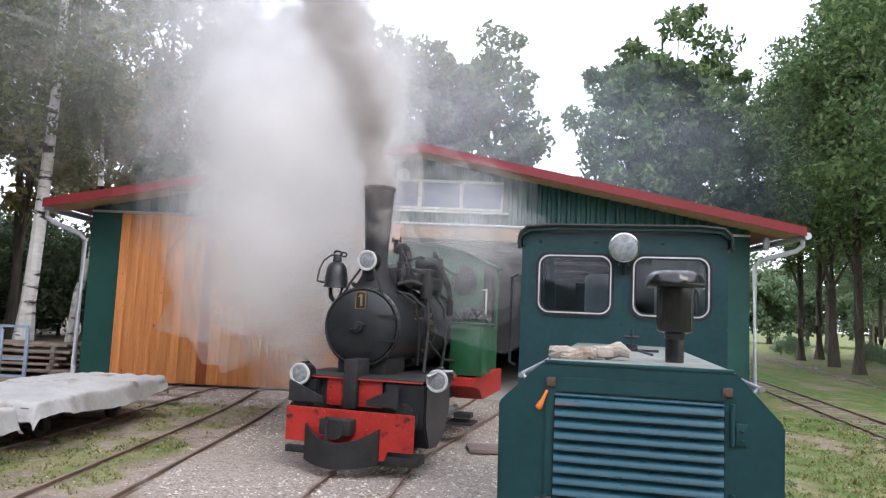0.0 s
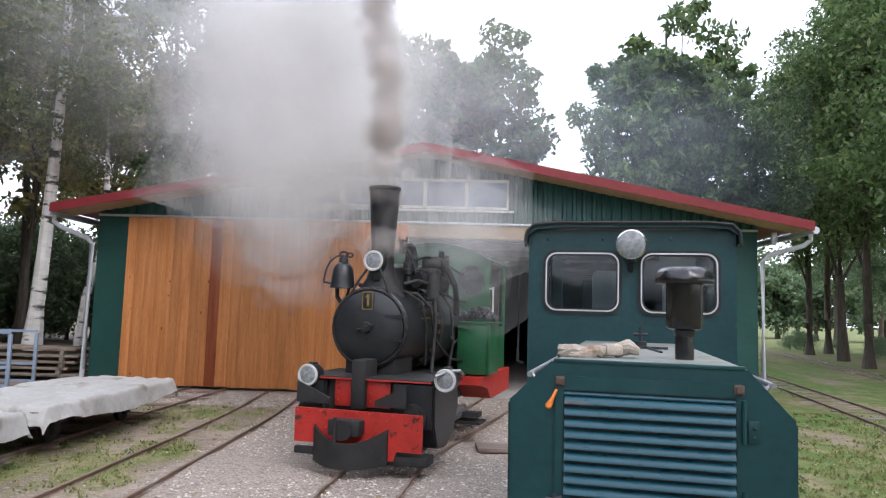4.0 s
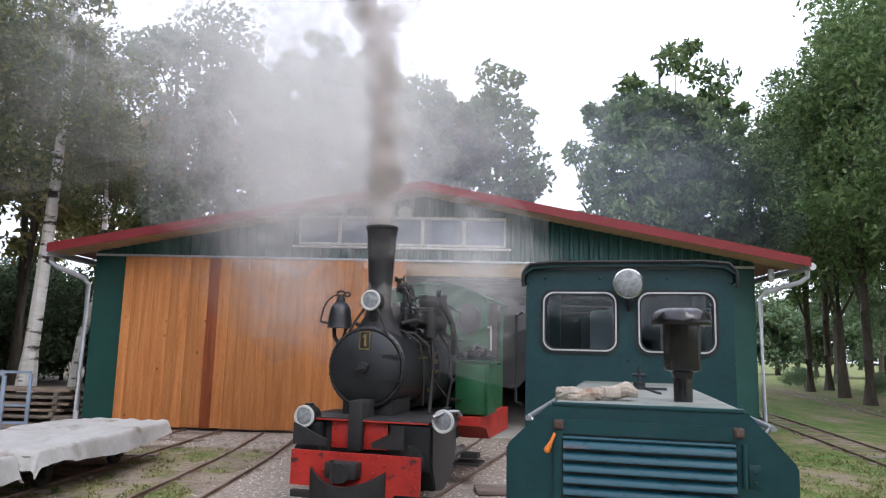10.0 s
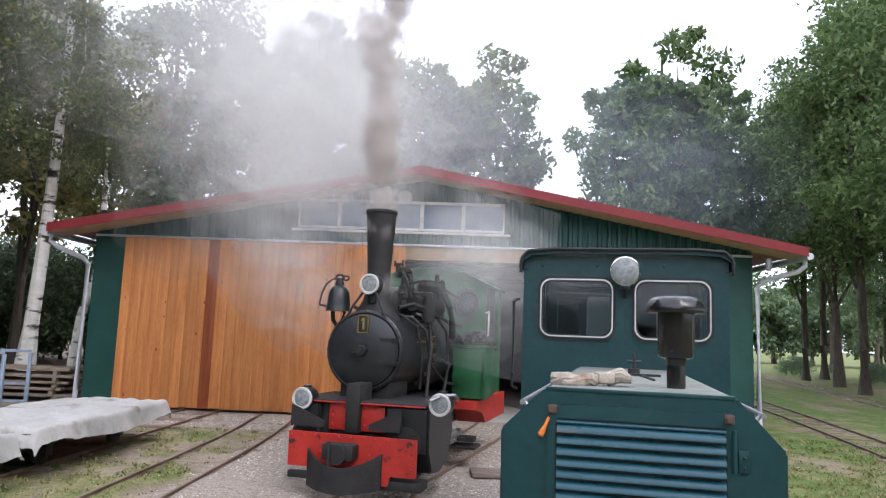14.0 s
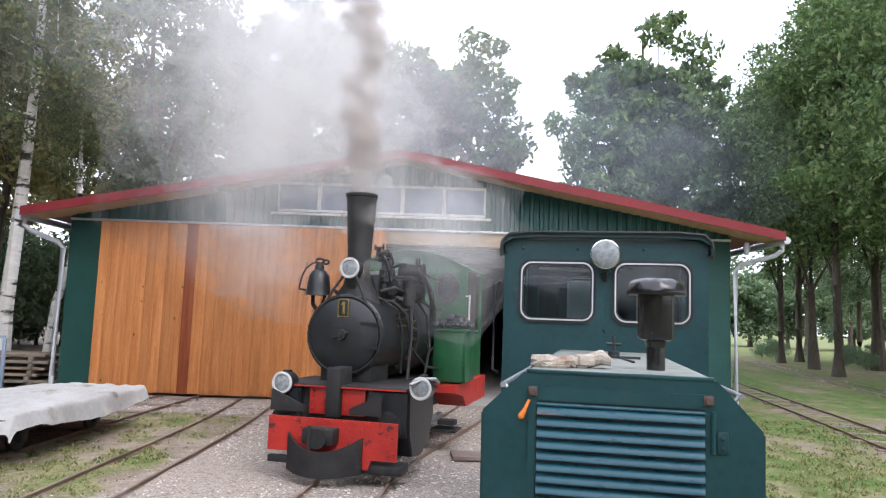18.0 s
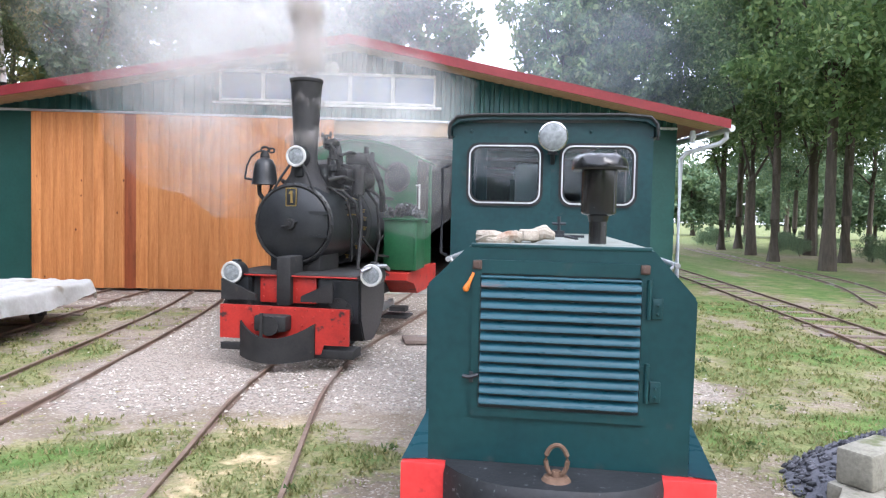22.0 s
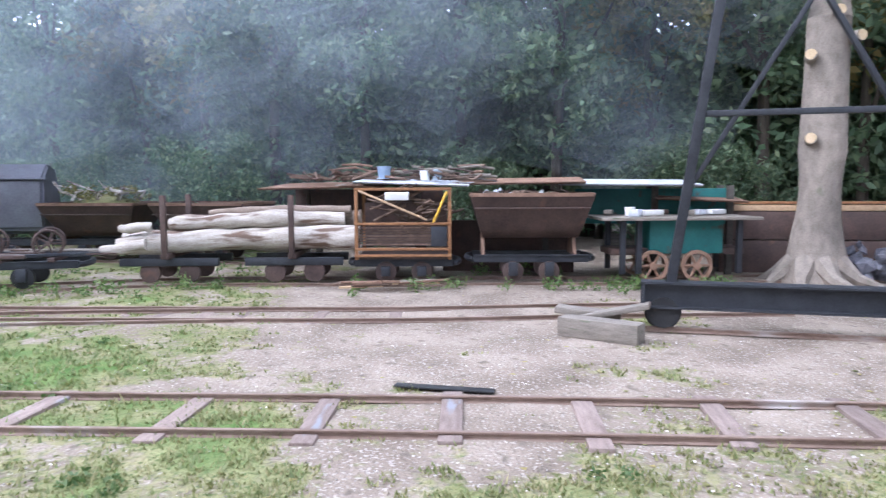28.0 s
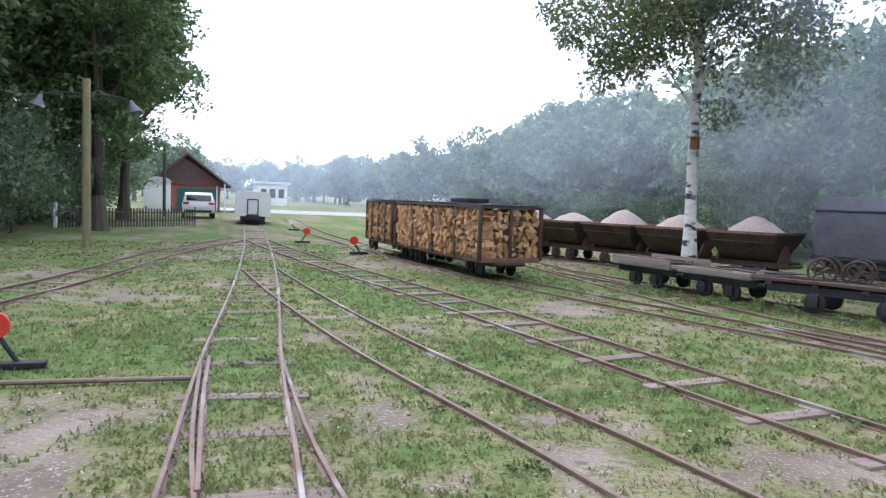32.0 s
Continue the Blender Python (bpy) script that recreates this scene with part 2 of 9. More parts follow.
M["orange"] = mat("orange_plastic", (0.60, 0.15, 0.02), (0.72, 0.22, 0.03), 8, 0.5)
M["cotton"] = mat("soiled_cotton", (0.28, 0.235, 0.185), (0.52, 0.46, 0.39), 22, 0.95, 0, 0.6, spot=(0.24, 0.13, 0.08), spot_scale=9, spot_size=0.60)
M["coal"] = mat("black_coal", (0.008, 0.008, 0.009), (0.05, 0.05, 0.055), 7, 0.45, 0, 0.7, vary=0.6, island=True)
M["slag"] = mat("grey_stone_chips", (0.045, 0.045, 0.055), (0.13, 0.13, 0.15), 9, 0.75, 0, 0.7, vary=0.5, island=True)
M["barn_green"] = mat("dark_green_cladding", (0.006, 0.048, 0.040), (0.012, 0.068, 0.056), 2, 0.5, 0, 0.05, vary=0.05)
M["corrugated"] = mat("green_profiled_sheet", (0.012, 0.072, 0.070), (0.022, 0.100, 0.096), 1.5, 0.4, 0, 0.05, spec=0.5)
M["roof_red"] = mat("wine_red_sheet", (0.16, 0.017, 0.021), (0.22, 0.025, 0.030), 2, 0.42, 0, 0.06)
M["door_wood"] = mat("oiled_larch_board", (0.38, 0.132, 0.035), (0.61, 0.262, 0.090), 1.6, 0.55, 0, 0.12, stretch=(9, 9, 0.55), spot=(0.20, 0.055, 0.015), spot_scale=5.5, spot_size=0.72, vary=0.13, knots=(0.15, 0.045, 0.015))
M["pale_wood"] = mat("pale_timber", (0.34, 0.22, 0.12), (0.52, 0.37, 0.22), 3, 0.7, 0, 0.2, stretch=(1, 6, 6))
M["grey_wood"] = mat("weathered_grey_wood", (0.12, 0.105, 0.085), (0.26, 0.225, 0.185), 4, 0.85, 0, 0.5, stretch=(1, 7, 7), spot=(0.10, 0.11, 0.07), spot_scale=3)
M["concrete"] = mat("stained_concrete", (0.30, 0.29, 0.26), (0.46, 0.45, 0.42), 5, 0.9, 0, 0.3)
M["block"] = mat("mossy_concrete_block", (0.17, 0.16, 0.125), (0.33, 0.31, 0.26), 6, 0.92, 0, 0.5, spot=(0.12, 0.13, 0.06), spot_scale=5, spot_size=0.60)
# shade inside the shed and the steam cab, put into the colour
M["indoor_shade"] = mat("painted_indoor_shade", (0.035, 0.030, 0.026), (0.065, 0.055, 0.047), 1, 0.9)
M["rail"] = mat("rusty_rail_steel", (0.14, 0.090, 0.066), (0.27, 0.195, 0.150), 5, 0.6, 0.25, 0.25, stretch=(0.3, 0.3, 1), spot=(0.38, 0.34, 0.31), spot_scale=3, spot_size=0.6)
M["sleeper"] = mat("brown_timber_sleeper", (0.14, 0.100, 0.082), (0.275, 0.215, 0.18), 5, 0.85, 0, 0.5, stretch=(1, 5, 5), spot=(0.24, 0.24, 0.25), spot_scale=2, spot_size=0.62, vary=0.22)
M["rust"] = mat("rusted_skip_steel", (0.046, 0.031, 0.027), (0.110, 0.072, 0.058), 3, 0.7, 0.2, 0.3, spot=(0.12, 0.07, 0.05), spot_scale=5, spot_size=0.62, vary=0.15)
M["rust_light"] = mat("rust_brown_steel", (0.13, 0.075, 0.050), (0.24, 0.15, 0.10), 5, 0.8, 0.1, 0.4, vary=0.15)
M["dark_steel"] = mat("dark_painted_steel", (0.016, 0.018, 0.022), (0.040, 0.042, 0.048), 5, 0.55, 0.1, 0.15)
M["tar_steel"] = mat("grey_black_tank_steel", (0.09, 0.09, 0.105), (0.165, 0.165, 0.185), 3, 0.5, 0.2, 0.15)
M["tarp"] = mat("dirty_white_tarpaulin", (0.62, 0.61, 0.58), (0.80, 0.80, 0.79), 2.5, 0.55, 0, 0.25, spot=(0.42, 0.37, 0.30), spot_scale=2.0, spot_size=0.60)
M["ibc_white"] = mat("milky_plastic", (0.62, 0.62, 0.53), (0.78, 0.78, 0.70), 2.5, 0.45, 0, 0.06)
M["label_grey"] = mat("grey_label_plate", (0.30, 0.36, 0.42), (0.38, 0.44, 0.50), 4, 0.5, 0, 0.05)
M["paper"] = mat("white_paper", (0.72, 0.72, 0.71), (0.80, 0.80, 0.79), 6, 0.7, 0, 0.05)
M["cage_blue"] = mat("blue_grey_cage_paint", (0.20, 0.27, 0.38), (0.32, 0.40, 0.50), 5, 0.5, 0.2, 0.1)
M["bark"] = mat("brown_bark", (0.045, 0.036, 0.027), (0.115, 0.095, 0.072), 6, 0.9, 0, 0.9, stretch=(3, 3, 0.6))
M["big_bark"] = mat("grey_brown_bark", (0.15, 0.125, 0.10), (0.30, 0.26, 0.215), 5, 0.9, 0, 0.8, stretch=(1.5, 1.5, 1.0), spot=(0.11, 0.12, 0.07), spot_scale=1.6, spot_size=0.64)
M["birch_bark"] = mat("white_birch_bark", (0.50, 0.49, 0.46), (0.74, 0.73, 0.70), 4, 0.75, 0, 0.35, stretch=(0.8, 0.8, 2.2), spot=(0.045, 0.040, 0.034), spot_scale=2.8, spot_size=0.54)
M["cut_wood"] = mat("fresh_cut_wood", (0.46, 0.34, 0.20), (0.62, 0.49, 0.32), 12, 0.8)
M["firewood"] = mat("split_firewood", (0.30, 0.145, 0.060), (0.58, 0.36, 0.185), 7, 0.8, 0, 0.5, stretch=(1, 4, 4), vary=0.5)
M["log_bark"] = mat("brown_log_bark", (0.14, 0.10, 0.075), (0.30, 0.24, 0.19), 5, 0.9, 0, 0.8, stretch=(0.7, 3, 3))
M["door_dark"] = mat("dark_red_larch_board", (0.17, 0.038, 0.012), (0.36, 0.095, 0.03), 1.6, 0.55, 0, 0.12, stretch=(9, 9, 0.55), vary=0.2)
M["log"] = mat("bleached_log_bark", (0.25, 0.21, 0.165), (0.56, 0.51, 0.45), 5, 0.9, 0, 1.0, stretch=(0.5, 3, 3), spot=(0.13, 0.085, 0.06), spot_scale=2.4, spot_size=0.54)
M["gravel_heap"] = mat("pale_grit", (0.30, 0.235, 0.20), (0.54, 0.455, 0.40), 20, 0.95, 0, 0.9)
M["moss"] = mat("moss_and_weeds", (0.08, 0.085, 0.03), (0.24, 0.22, 0.09), 6, 0.95, 0, 0.8)
M["teal"] = mat("teal_paint", (0.012, 0.10, 0.095), (0.025, 0.145, 0.13), 4, 0.55, 0, 0.15, spot=(0.06, 0.06, 0.05), spot_scale=5)
M["ochre_rust"] = mat("orange_rust_angle", (0.17, 0.078, 0.034), (0.31, 0.155, 0.065), 8, 0.75, 0.1, 0.3)
M["yellow"] = mat("faded_yellow_plastic", (0.62, 0.36, 0.03), (0.75, 0.47, 0.06), 6, 0.5)
M["scrap"] = mat("mixed_scrap_iron", (0.06, 0.035, 0.025), (0.20, 0.14, 0.10), 8, 0.75, 0.3, 0.3, vary=0.5)
M["wheel_rust"] = mat("rust_tan_wheel", (0.17, 0.095, 0.060), (0.30, 0.19, 0.13), 6, 0.75, 0.1, 0.3)
M["sheet_pale"] = mat("pale_corrugated_sheet", (0.40, 0.42, 0.46), (0.58, 0.60, 0.62), 3, 0.55, 0.2, 0.1, vary=0.12)
M["bench_grey"] = mat("dark_grey_bench_slat", (0.045, 0.05, 0.058), (0.085, 0.092, 0.10), 5, 0.6, 0, 0.15)
M["marble"] = mat("pale_panel", (0.55, 0.54, 0.51), (0.70, 0.69, 0.66), 3, 0.6, 0, 0.1)
M["pole_wood"] = mat("mossy_pole_wood", (0.14, 0.13, 0.065), (0.27, 0.25, 0.13), 4, 0.85, 0, 0.4, stretch=(4, 4, 0.6))
M["brick_red"] = mat("red_brick_wall", (0.20, 0.075, 0.05), (0.32, 0.13, 0.09), 9, 0.85, 0, 0.3)
M["tile_red"] = mat("brown_red_roof_tiles", (0.085, 0.045, 0.040), (0.145, 0.078, 0.068), 7, 0.8, 0, 0.4, vary=0.12)
M["house_green"] = mat("green_boarding", (0.012, 0.09, 0.085), (0.02, 0.12, 0.11), 4, 0.6)
M["white_paint"] = mat("white_paint", (0.70, 0.70, 0.70), (0.80, 0.80, 0.80), 4, 0.4, 0, 0.04)
M["pane_blue"] = mat("bluish_pane", (0.10, 0.145, 0.26), (0.16, 0.21, 0.34), 3, 0.12, 0, 0, spec=0.6)
M["cream"] = mat("cream_coach_canvas", (0.66, 0.66, 0.63), (0.78, 0.78, 0.75), 3, 0.6, 0, 0.08)
M["dark_glass"] = mat("dark_tinted_glass", (0.012, 0.014, 0.016), (0.03, 0.033, 0.036), 3, 0.08, 0, 0, spec=0.6)
M["tail_red"] = mat("red_lamp_plastic", (0.45, 0.02, 0.02), (0.55, 0.04, 0.03), 6, 0.25)
M["signal_red"] = mat("red_lever_disc", (0.55, 0.035, 0.02), (0.70, 0.06, 0.03), 6, 0.5)
M["asphalt"] = mat("pale_worn_road", (0.28, 0.27, 0.26), (0.42, 0.40, 0.38), 2, 0.9, 0, 0.2)
M["fence_wood"] = mat("dark_fence_wood", (0.05, 0.045, 0.038), (0.11, 0.10, 0.085), 6, 0.85, 0, 0.3)
M["smoke"] = smoke_mat("brown_grey_smoke", (0.70, 0.655, 0.625), 0.165, 3.2, 0.32, 0.72)
M["smoke_wide"] = smoke_mat("thinning_brown_grey_smoke", (0.64, 0.60, 0.575), 0.13, 2.0, 0.32, 0.72)
M["haze"] = smoke_mat("pale_smoke_haze", (0.975, 0.965, 0.95), 0.085, 1.2, 0.28, 0.76)
M["veil"] = smoke_mat("thin_pale_veil", (0.96, 0.955, 0.945), 0.028, 1.2, 0.24, 0.80)
# bluish haze for added shells that pale the woods and far trees
M["mist"] = smoke_mat("thin_bluish_haze", (0.78, 0.88, 1.0), 0.0160, 0.8, 0.22, 0.80)
M["stone"] = mat("light_pebbles", (0.28, 0.245, 0.21), (0.61, 0.56, 0.50), 14, 0.85, 0, 0.4, vary=0.45, island=True)
M["leaf_oak"] = leaf_mat("oak_leaves", (0.065, 0.118, 0.040), (0.118, 0.192, 0.068), (0.215, 0.28, 0.105))
M["leaf_wood"] = leaf_mat("wood_leaves", (0.075, 0.13, 0.07), (0.14, 0.215, 0.11), (0.23, 0.29, 0.15))
M["leaf_birch"] = leaf_mat("birch_leaves", (0.07, 0.105, 0.038), (0.115, 0.155, 0.065), (0.22, 0.21, 0.075))
M["leaf_yellow"] = leaf_mat("yellowing_leaves", (0.13, 0.14, 0.045), (0.22, 0.21, 0.075), (0.35, 0.28, 0.10))
M["grass_green"] = leaf_mat("fresh_grass_blades", (0.125, 0.172, 0.052), (0.18, 0.22, 0.070), (0.29, 0.27, 0.12))
M["weed"] = leaf_mat("weed_leaves", (0.07, 0.13, 0.035), (0.12, 0.19, 0.055), (0.20, 0.25, 0.09))
M["grass"] = leaf_mat("grass_blades", (0.145, 0.175, 0.056), (0.215, 0.222, 0.085), (0.33, 0.285, 0.14))


# ---- mesh helpers ----
def box(bm, c, s, m=None, bev=0.0):
    """A box by centre and size, edges rounded by bev."""
    t = Matrix.Translation(c) @ Matrix.Diagonal((*s, 1))
    if m is not None:
        t = m @ t
    vs = bmesh.ops.create_cube(bm, size=1, matrix=t)["verts"]
    if bev:
        es = list({e for v in vs for e in v.link_edges})
        bmesh.ops.bevel(bm, geom=es, offset=bev, segments=2, affect='EDGES', profile=0.5)


def span(bm, x0, x1, y0, y1, z0, z1, bev=0.0, m=None):
    box(bm, ((x0 + x1) / 2, (y0 + y1) / 2, (z0 + z1) / 2), (x1 - x0, y1 - y0, z1 - z0), m, bev)


def cyl(bm, p0, p1, r0, r1=None, n=14):
    p0, p1 = Vector(p0), Vector(p1)
    d = p1 - p0
    t = Matrix.Translation((p0 + p1) / 2) @ d.to_track_quat('Z', 'Y').to_matrix().to_4x4()
    bmesh.ops.create_cone(bm, cap_ends=True, segments=n, radius1=r0, radius2=r0 if r1 is None else r1, depth=d.length, matrix=t)


def ring(bm, ps, close=True):
    vs = [bm.verts.new(p) for p in ps]
    return vs


def tube(bm, pts, r, n=8):
    """A round bar along points; r is one radius or one for each point."""
    pts = [Vector(p) for p in pts]
    rs = r if isinstance(r, (list, tuple)) else [r] * len(pts)
    loops = []
    for i, p in enumerate(pts):
        d = (pts[min(i + 1, len(pts) - 1)] - pts[max(i - 1, 0)]).normalized()
        q = d.to_track_quat('Z', 'Y').to_matrix()
        loops.append([bm.verts.new(p + q @ Vector((rs[i] * math.cos(2 * math.pi * k / n), rs[i] * math.sin(2 * math.pi * k / n), 0))) for k in range(n)])
    for a, b in zip(loops, loops[1:]):
        for k in range(n):
            bm.faces.new((a[k], a[(k + 1) % n], b[(k + 1) % n], b[k]))
    bm.faces.new(loops[0][::-1])
    bm.faces.new(loops[-1])


def lathe(bm, prof, m=None, n=28):
    """Turns a profile of (radius, height) about z."""
    m = m or Matrix()
    loops = []
    for r, z in prof:
        if r < 1e-4:
            loops.append([bm.verts.new(m @ Vector((0, 0, z)))])
        else:
            loops.append([bm.verts.new(m @ Vector((r * math.cos(2 * math.pi * k / n), r * math.sin(2 * math.pi * k / n), z))) for k in range(n)])
    for a, b in zip(loops, loops[1:]):
        for k in range(n):
            j = (k + 1) % n
            if len(a) == 1 and len(b) == 1:
                continue
            if len(a) == 1:
                bm.faces.new((a[0], b[j], b[k]))
            elif len(b) == 1:
                bm.faces.new((a[k], a[j], b[0]))
            else:
                bm.faces.new((a[k], a[j], b[j], b[k]))


def plate(bm, outline, thick, m=None):
    """A flat plate: outline of (x, z) in a plane, from y = 0 to y = thick."""
    m = m or Matrix()
    a = [bm.verts.new(m @ Vector((x, 0, z))) for x, z in outline]
    b = [bm.verts.new(m @ Vector((x, thick, z))) for x, z in outline]
    bm.faces.new(a)
    bm.faces.new(b[::-1])
    for i in range(len(a)):
        j = (i + 1) % len(a)
        bm.faces.new((a[j], a[i], b[i], b[j]))


def rounded(x0, x1, z0, z1, r, n=6):
    """The outline of a rectangle with round corners."""
    ps = []
    for cx, cz, a in ((x1 - r, z0 + r, -90), (x1 - r, z1 - r, 0), (x0 + r, z1 - r, 90), (x0 + r, z0 + r, 180)):
        for k in range(n + 1):
            t = radians(a + 90 * k / n)
            ps.append((cx + r * math.cos(t), cz + r * math.sin(t)))
    return ps


def frame_strip(bm, outer, inner, y0, y1, m=None):
    """A flat frame between two outlines with the same number of points."""
    m = m or Matrix()
    n = len(outer)
    L4 = [[bm.verts.new(m @ Vector((x, y, z))) for x, z in o] for o, y in ((outer, y0), (inner, y0), (inner, y1), (outer, y1))]
    for a in range(4):
        p, q = L4[a], L4[(a + 1) % 4]
        for k in range(n):
            j = (k + 1) % n
            bm.faces.new((p[k], p[j], q[j], q[k]))


def mesh_of(name, bm, material, smooth=35):
    bmesh.ops.recalc_face_normals(bm, faces=bm.faces)
    me = bpy.data.meshes.new(name)
    bm.to_mesh(me)
    bm.free()
    if smooth:
        me.polygons.foreach_set("use_smooth", [True] * len(me.polygons))
        me.set_sharp_from_angle(angle=radians(smooth))
    me.materials.append(material)
    return me


def part(name, bm, material, parent, label="", smooth=35):
    ob = new(name, mesh_of(name, bm, material, smooth))
    ob.parent = parent
    if label:
        ob["label"] = label
    return ob


def piece(name, me, parent, m):
    """One more object on a shared mesh."""
    ob = new(name, me)
    ob.parent = parent
    ob.matrix_basis = m
    return ob


def thing(name, m, label, category, group="", kind=""):
    ob = new(name)
    ob.empty_display_size = 0.2
    ob.matrix_basis = m
    return tagged(ob, label, category, group, kind)


def solid(name, bm, material, m, label, category, group="", kind="", smooth=35):
    ob = new(name, mesh_of(name, bm, material, smooth))
    ob.matrix_basis = m
    return tagged(ob, label, category, group, kind)


def soup(name, verts, faces, material, smooth=False):
    me = bpy.data.meshes.new(name)
    me.from_pydata(verts, [], faces)
    if smooth:
        me.polygons.foreach_set("use_smooth", [True] * len(me.polygons))
    me.materials.append(material)
    return me


def curve_points(pts, step=0.5):
    """A smooth line through plan points, sampled evenly."""
    pts = [Vector((*p, 0)) for p in pts]
    ext = [2 * pts[0] - pts[1]] + pts + [2 * pts[-1] - pts[-2]]
    out = []
    for i in range(1, len(ext) - 2):
        a, b, c, d = ext[i - 1:i + 3]
        n = max(2, int((c - b).length / step))
        for k in range(n):
            t = k / n
            out.append(0.5 * ((2 * b) + (c - a) * t + (2 * a - 5 * b + 4 * c - d) * t * t + (3 * b - a - 3 * c + d) * t ** 3))
    out.append(pts[-1])
    return out


# ---- foliage helpers ----
def leaf_quads(rs, centres, spread, per, leaf, squash=0.75):
    """Many small folded leaves, gathered in clumps."""
    n = len(centres) * per
    c = np.repeat(np.array(centres), per, 0)
    g = rs.normal(size=(n, 3))
    g /= np.maximum(np.linalg.norm(g, axis=1, keepdims=True), 1e-6)
    rad = rs.uniform(0.25, 1.0, (n, 1)) ** 0.6
    p = c + g * rad * np.repeat(np.array(spread), per)[:, None] * np.array([1, 1, squash])
    u = rs.normal(size=(n, 3))
    u /= np.linalg.norm(u, axis=1, keepdims=True)
    w = np.cross(u, g + rs.normal(size=(n, 3)) * 0.5)
    w /= np.maximum(np.linalg.norm(w, axis=1, keepdims=True), 1e-6)
    s = leaf * rs.uniform(0.6, 1.35, (n, 1))
    v = np.stack([p - u * s, p + w * s * 0.45, p + u * s, p - w * s * 0.45], 1).reshape(-1, 3)
    f = np.arange(n * 4).reshape(-1, 4)
    return v, f


def np_mesh(name, v, f, material):
    me = bpy.data.meshes.new(name)
    me.vertices.add(len(v))
    me.vertices.foreach_set("co", v.astype(np.float32).ravel())
    me.loops.add(f.size)
    me.loops.foreach_set("vertex_index", f.astype(np.int32).ravel())
    me.polygons.add(len(f))
    me.polygons.foreach_set("loop_start", np.arange(0, f.size, f.shape[1], dtype=np.int32))
    me.update(calc_edges=True)
    me.validate()
    me.materials.append(material)
    return me


def crown(seed, rx, z0, z1, clumps, per, leaf, material, droop=0.0, size=0.26, hollow=0.35):
    """An uneven crown: clumps on boughs between heights z0 and z1."""
    rs = np.random.RandomState(seed)
    cs, sp = [], []
    while len(cs) < clumps:
        d = rs.normal(size=3)
        d /= np.linalg.norm(d)
        r = rs.uniform(hollow, 1.0) ** 0.7
        lump = 0.80 + 0.30 * noise.noise(Vector(d * 1.7) + Vector((seed, 0, 0)))
        h = (z1 - z0) / 2
        p = np.array([d[0] * rx * r * lump, d[1] * rx * r * lump, z0 + h + d[2] * h * r * lump])
        p[2] -= droop * np.hypot(p[0], p[1])
        cs.append(p)
        sp.append(rx * size * rs.uniform(0.55, 1.25))
    v, f = leaf_quads(rs, cs, sp, per, leaf)
    return np_mesh("crown", v, f, material), cs


def trunk_mesh(seed, h, r, material, cs, boughs=9, bend=0.25, flare=1.5, limb=0.55, low=0.35):
    """A tapered trunk with limbs that reach towards the clumps."""
    rs = random.Random(seed)
    bm = bmesh.new()
    pts, rad = [], []
    for k in range(9):
        t = k / 8
        pts.append((bend * math.sin(t * 2.3 + seed) * t, bend * math.cos(t * 1.9 + seed) * t - bend * t, h * t - 0.1))
        rad.append(r * (1 - 0.78 * t) * (flare if k == 0 else 1))
    tube(bm, pts, rad, 9)
    for c in rs.sample(list(range(len(cs))), min(boughs, len(cs))):
        e = Vector(cs[c])
        t = rs.uniform(low, 0.85)
        k = int(t * 8)
        s = Vector(pts[k])
        if e.z < s.z - 0.5:
            continue
        mid = (s + e) / 2 + Vector((rs.uniform(-.3, .3), rs.uniform(-.3, .3), 0.3))
        tube(bm, [s, mid, e], [rad[k] * limb, rad[k] * limb * 0.55, 0.012], 6)
    return mesh_of("trunk", bm, material)


# ---- ground ----
def fbm(x, y, s, o=0.0):
    return noise.noise(Vector((x * s + o, y * s - o, o))) + 0.5 * noise.noise(Vector((x * s * 2.3, y * s * 2.3, o + 7)))


def smooth01(a, b, x):
    t = min(max((x - a) / (b - a), 0.0), 1.0)
    return t * t * (3 - 2 * t)


def gravel_at(x, y):
    """How far the stony apron before the shed reaches."""
    g = smooth01(5.0, 6.6, y + 0.5 * fbm(x, y, 0.7, 3)) * smooth01(-3.6, -2.6, x) * (1 - smooth01(2.6, 3.6, x))
    g = max(g, smooth01(11.0, 13.0, y) * smooth01(-9, -8, x) * (1 - smooth01(5, 6, x)))
    g = max(g, 0.22 * smooth01(1.6, 2.2, x) * (1 - smooth01(2.8, 3.4, x)) * smooth01(2, 4, y))
    return g


def veg_at(x, y):
    """How green the ground is: worn sand in the yard, grass to the south."""
    n = fbm(x, y, 0.45, 1.7) * 0.55 + fbm(x, y, 2.3, 5.1) * 0.48
    v = 0.41 + n
    v += 0.36 * (1 - smooth01(-7.0, 0.5, y))
    v += 0.36 * smooth01(1.3, 2.6, x) * smooth01(0.5, 2.5, y)
    if x < -8.5:
        v -= 0.25 * smooth01(-8.5, -11.0, x) * (1 - smooth01(-6, -12, y) if y < -6 else 1)
    v -= 0.28 * smooth01(-4.5, -7.0, x) * smooth01(-7, -2, y)
    v += 0.20 * smooth01(1.8, 2.6, -x) * (1 - smooth01(5.4, 6.2, -x)) * smooth01(1, 3, y) * (1 - smooth01(11, 12.5, y))
    v -= 0.75 * gravel_at(x, y) + 0.10 * yellow_at(x, y)
    return v


def yellow_at(x, y):
    """Yellow sand swept between the rails of the inner track."""
    return (1 - smooth01(0.24, 0.40, abs(x + 0.98 + 0.05 * fbm(x, y, 1.3, 4)))) * smooth01(0.3, 1.5, y) * (1 - smooth01(4.8, 6.0, y))


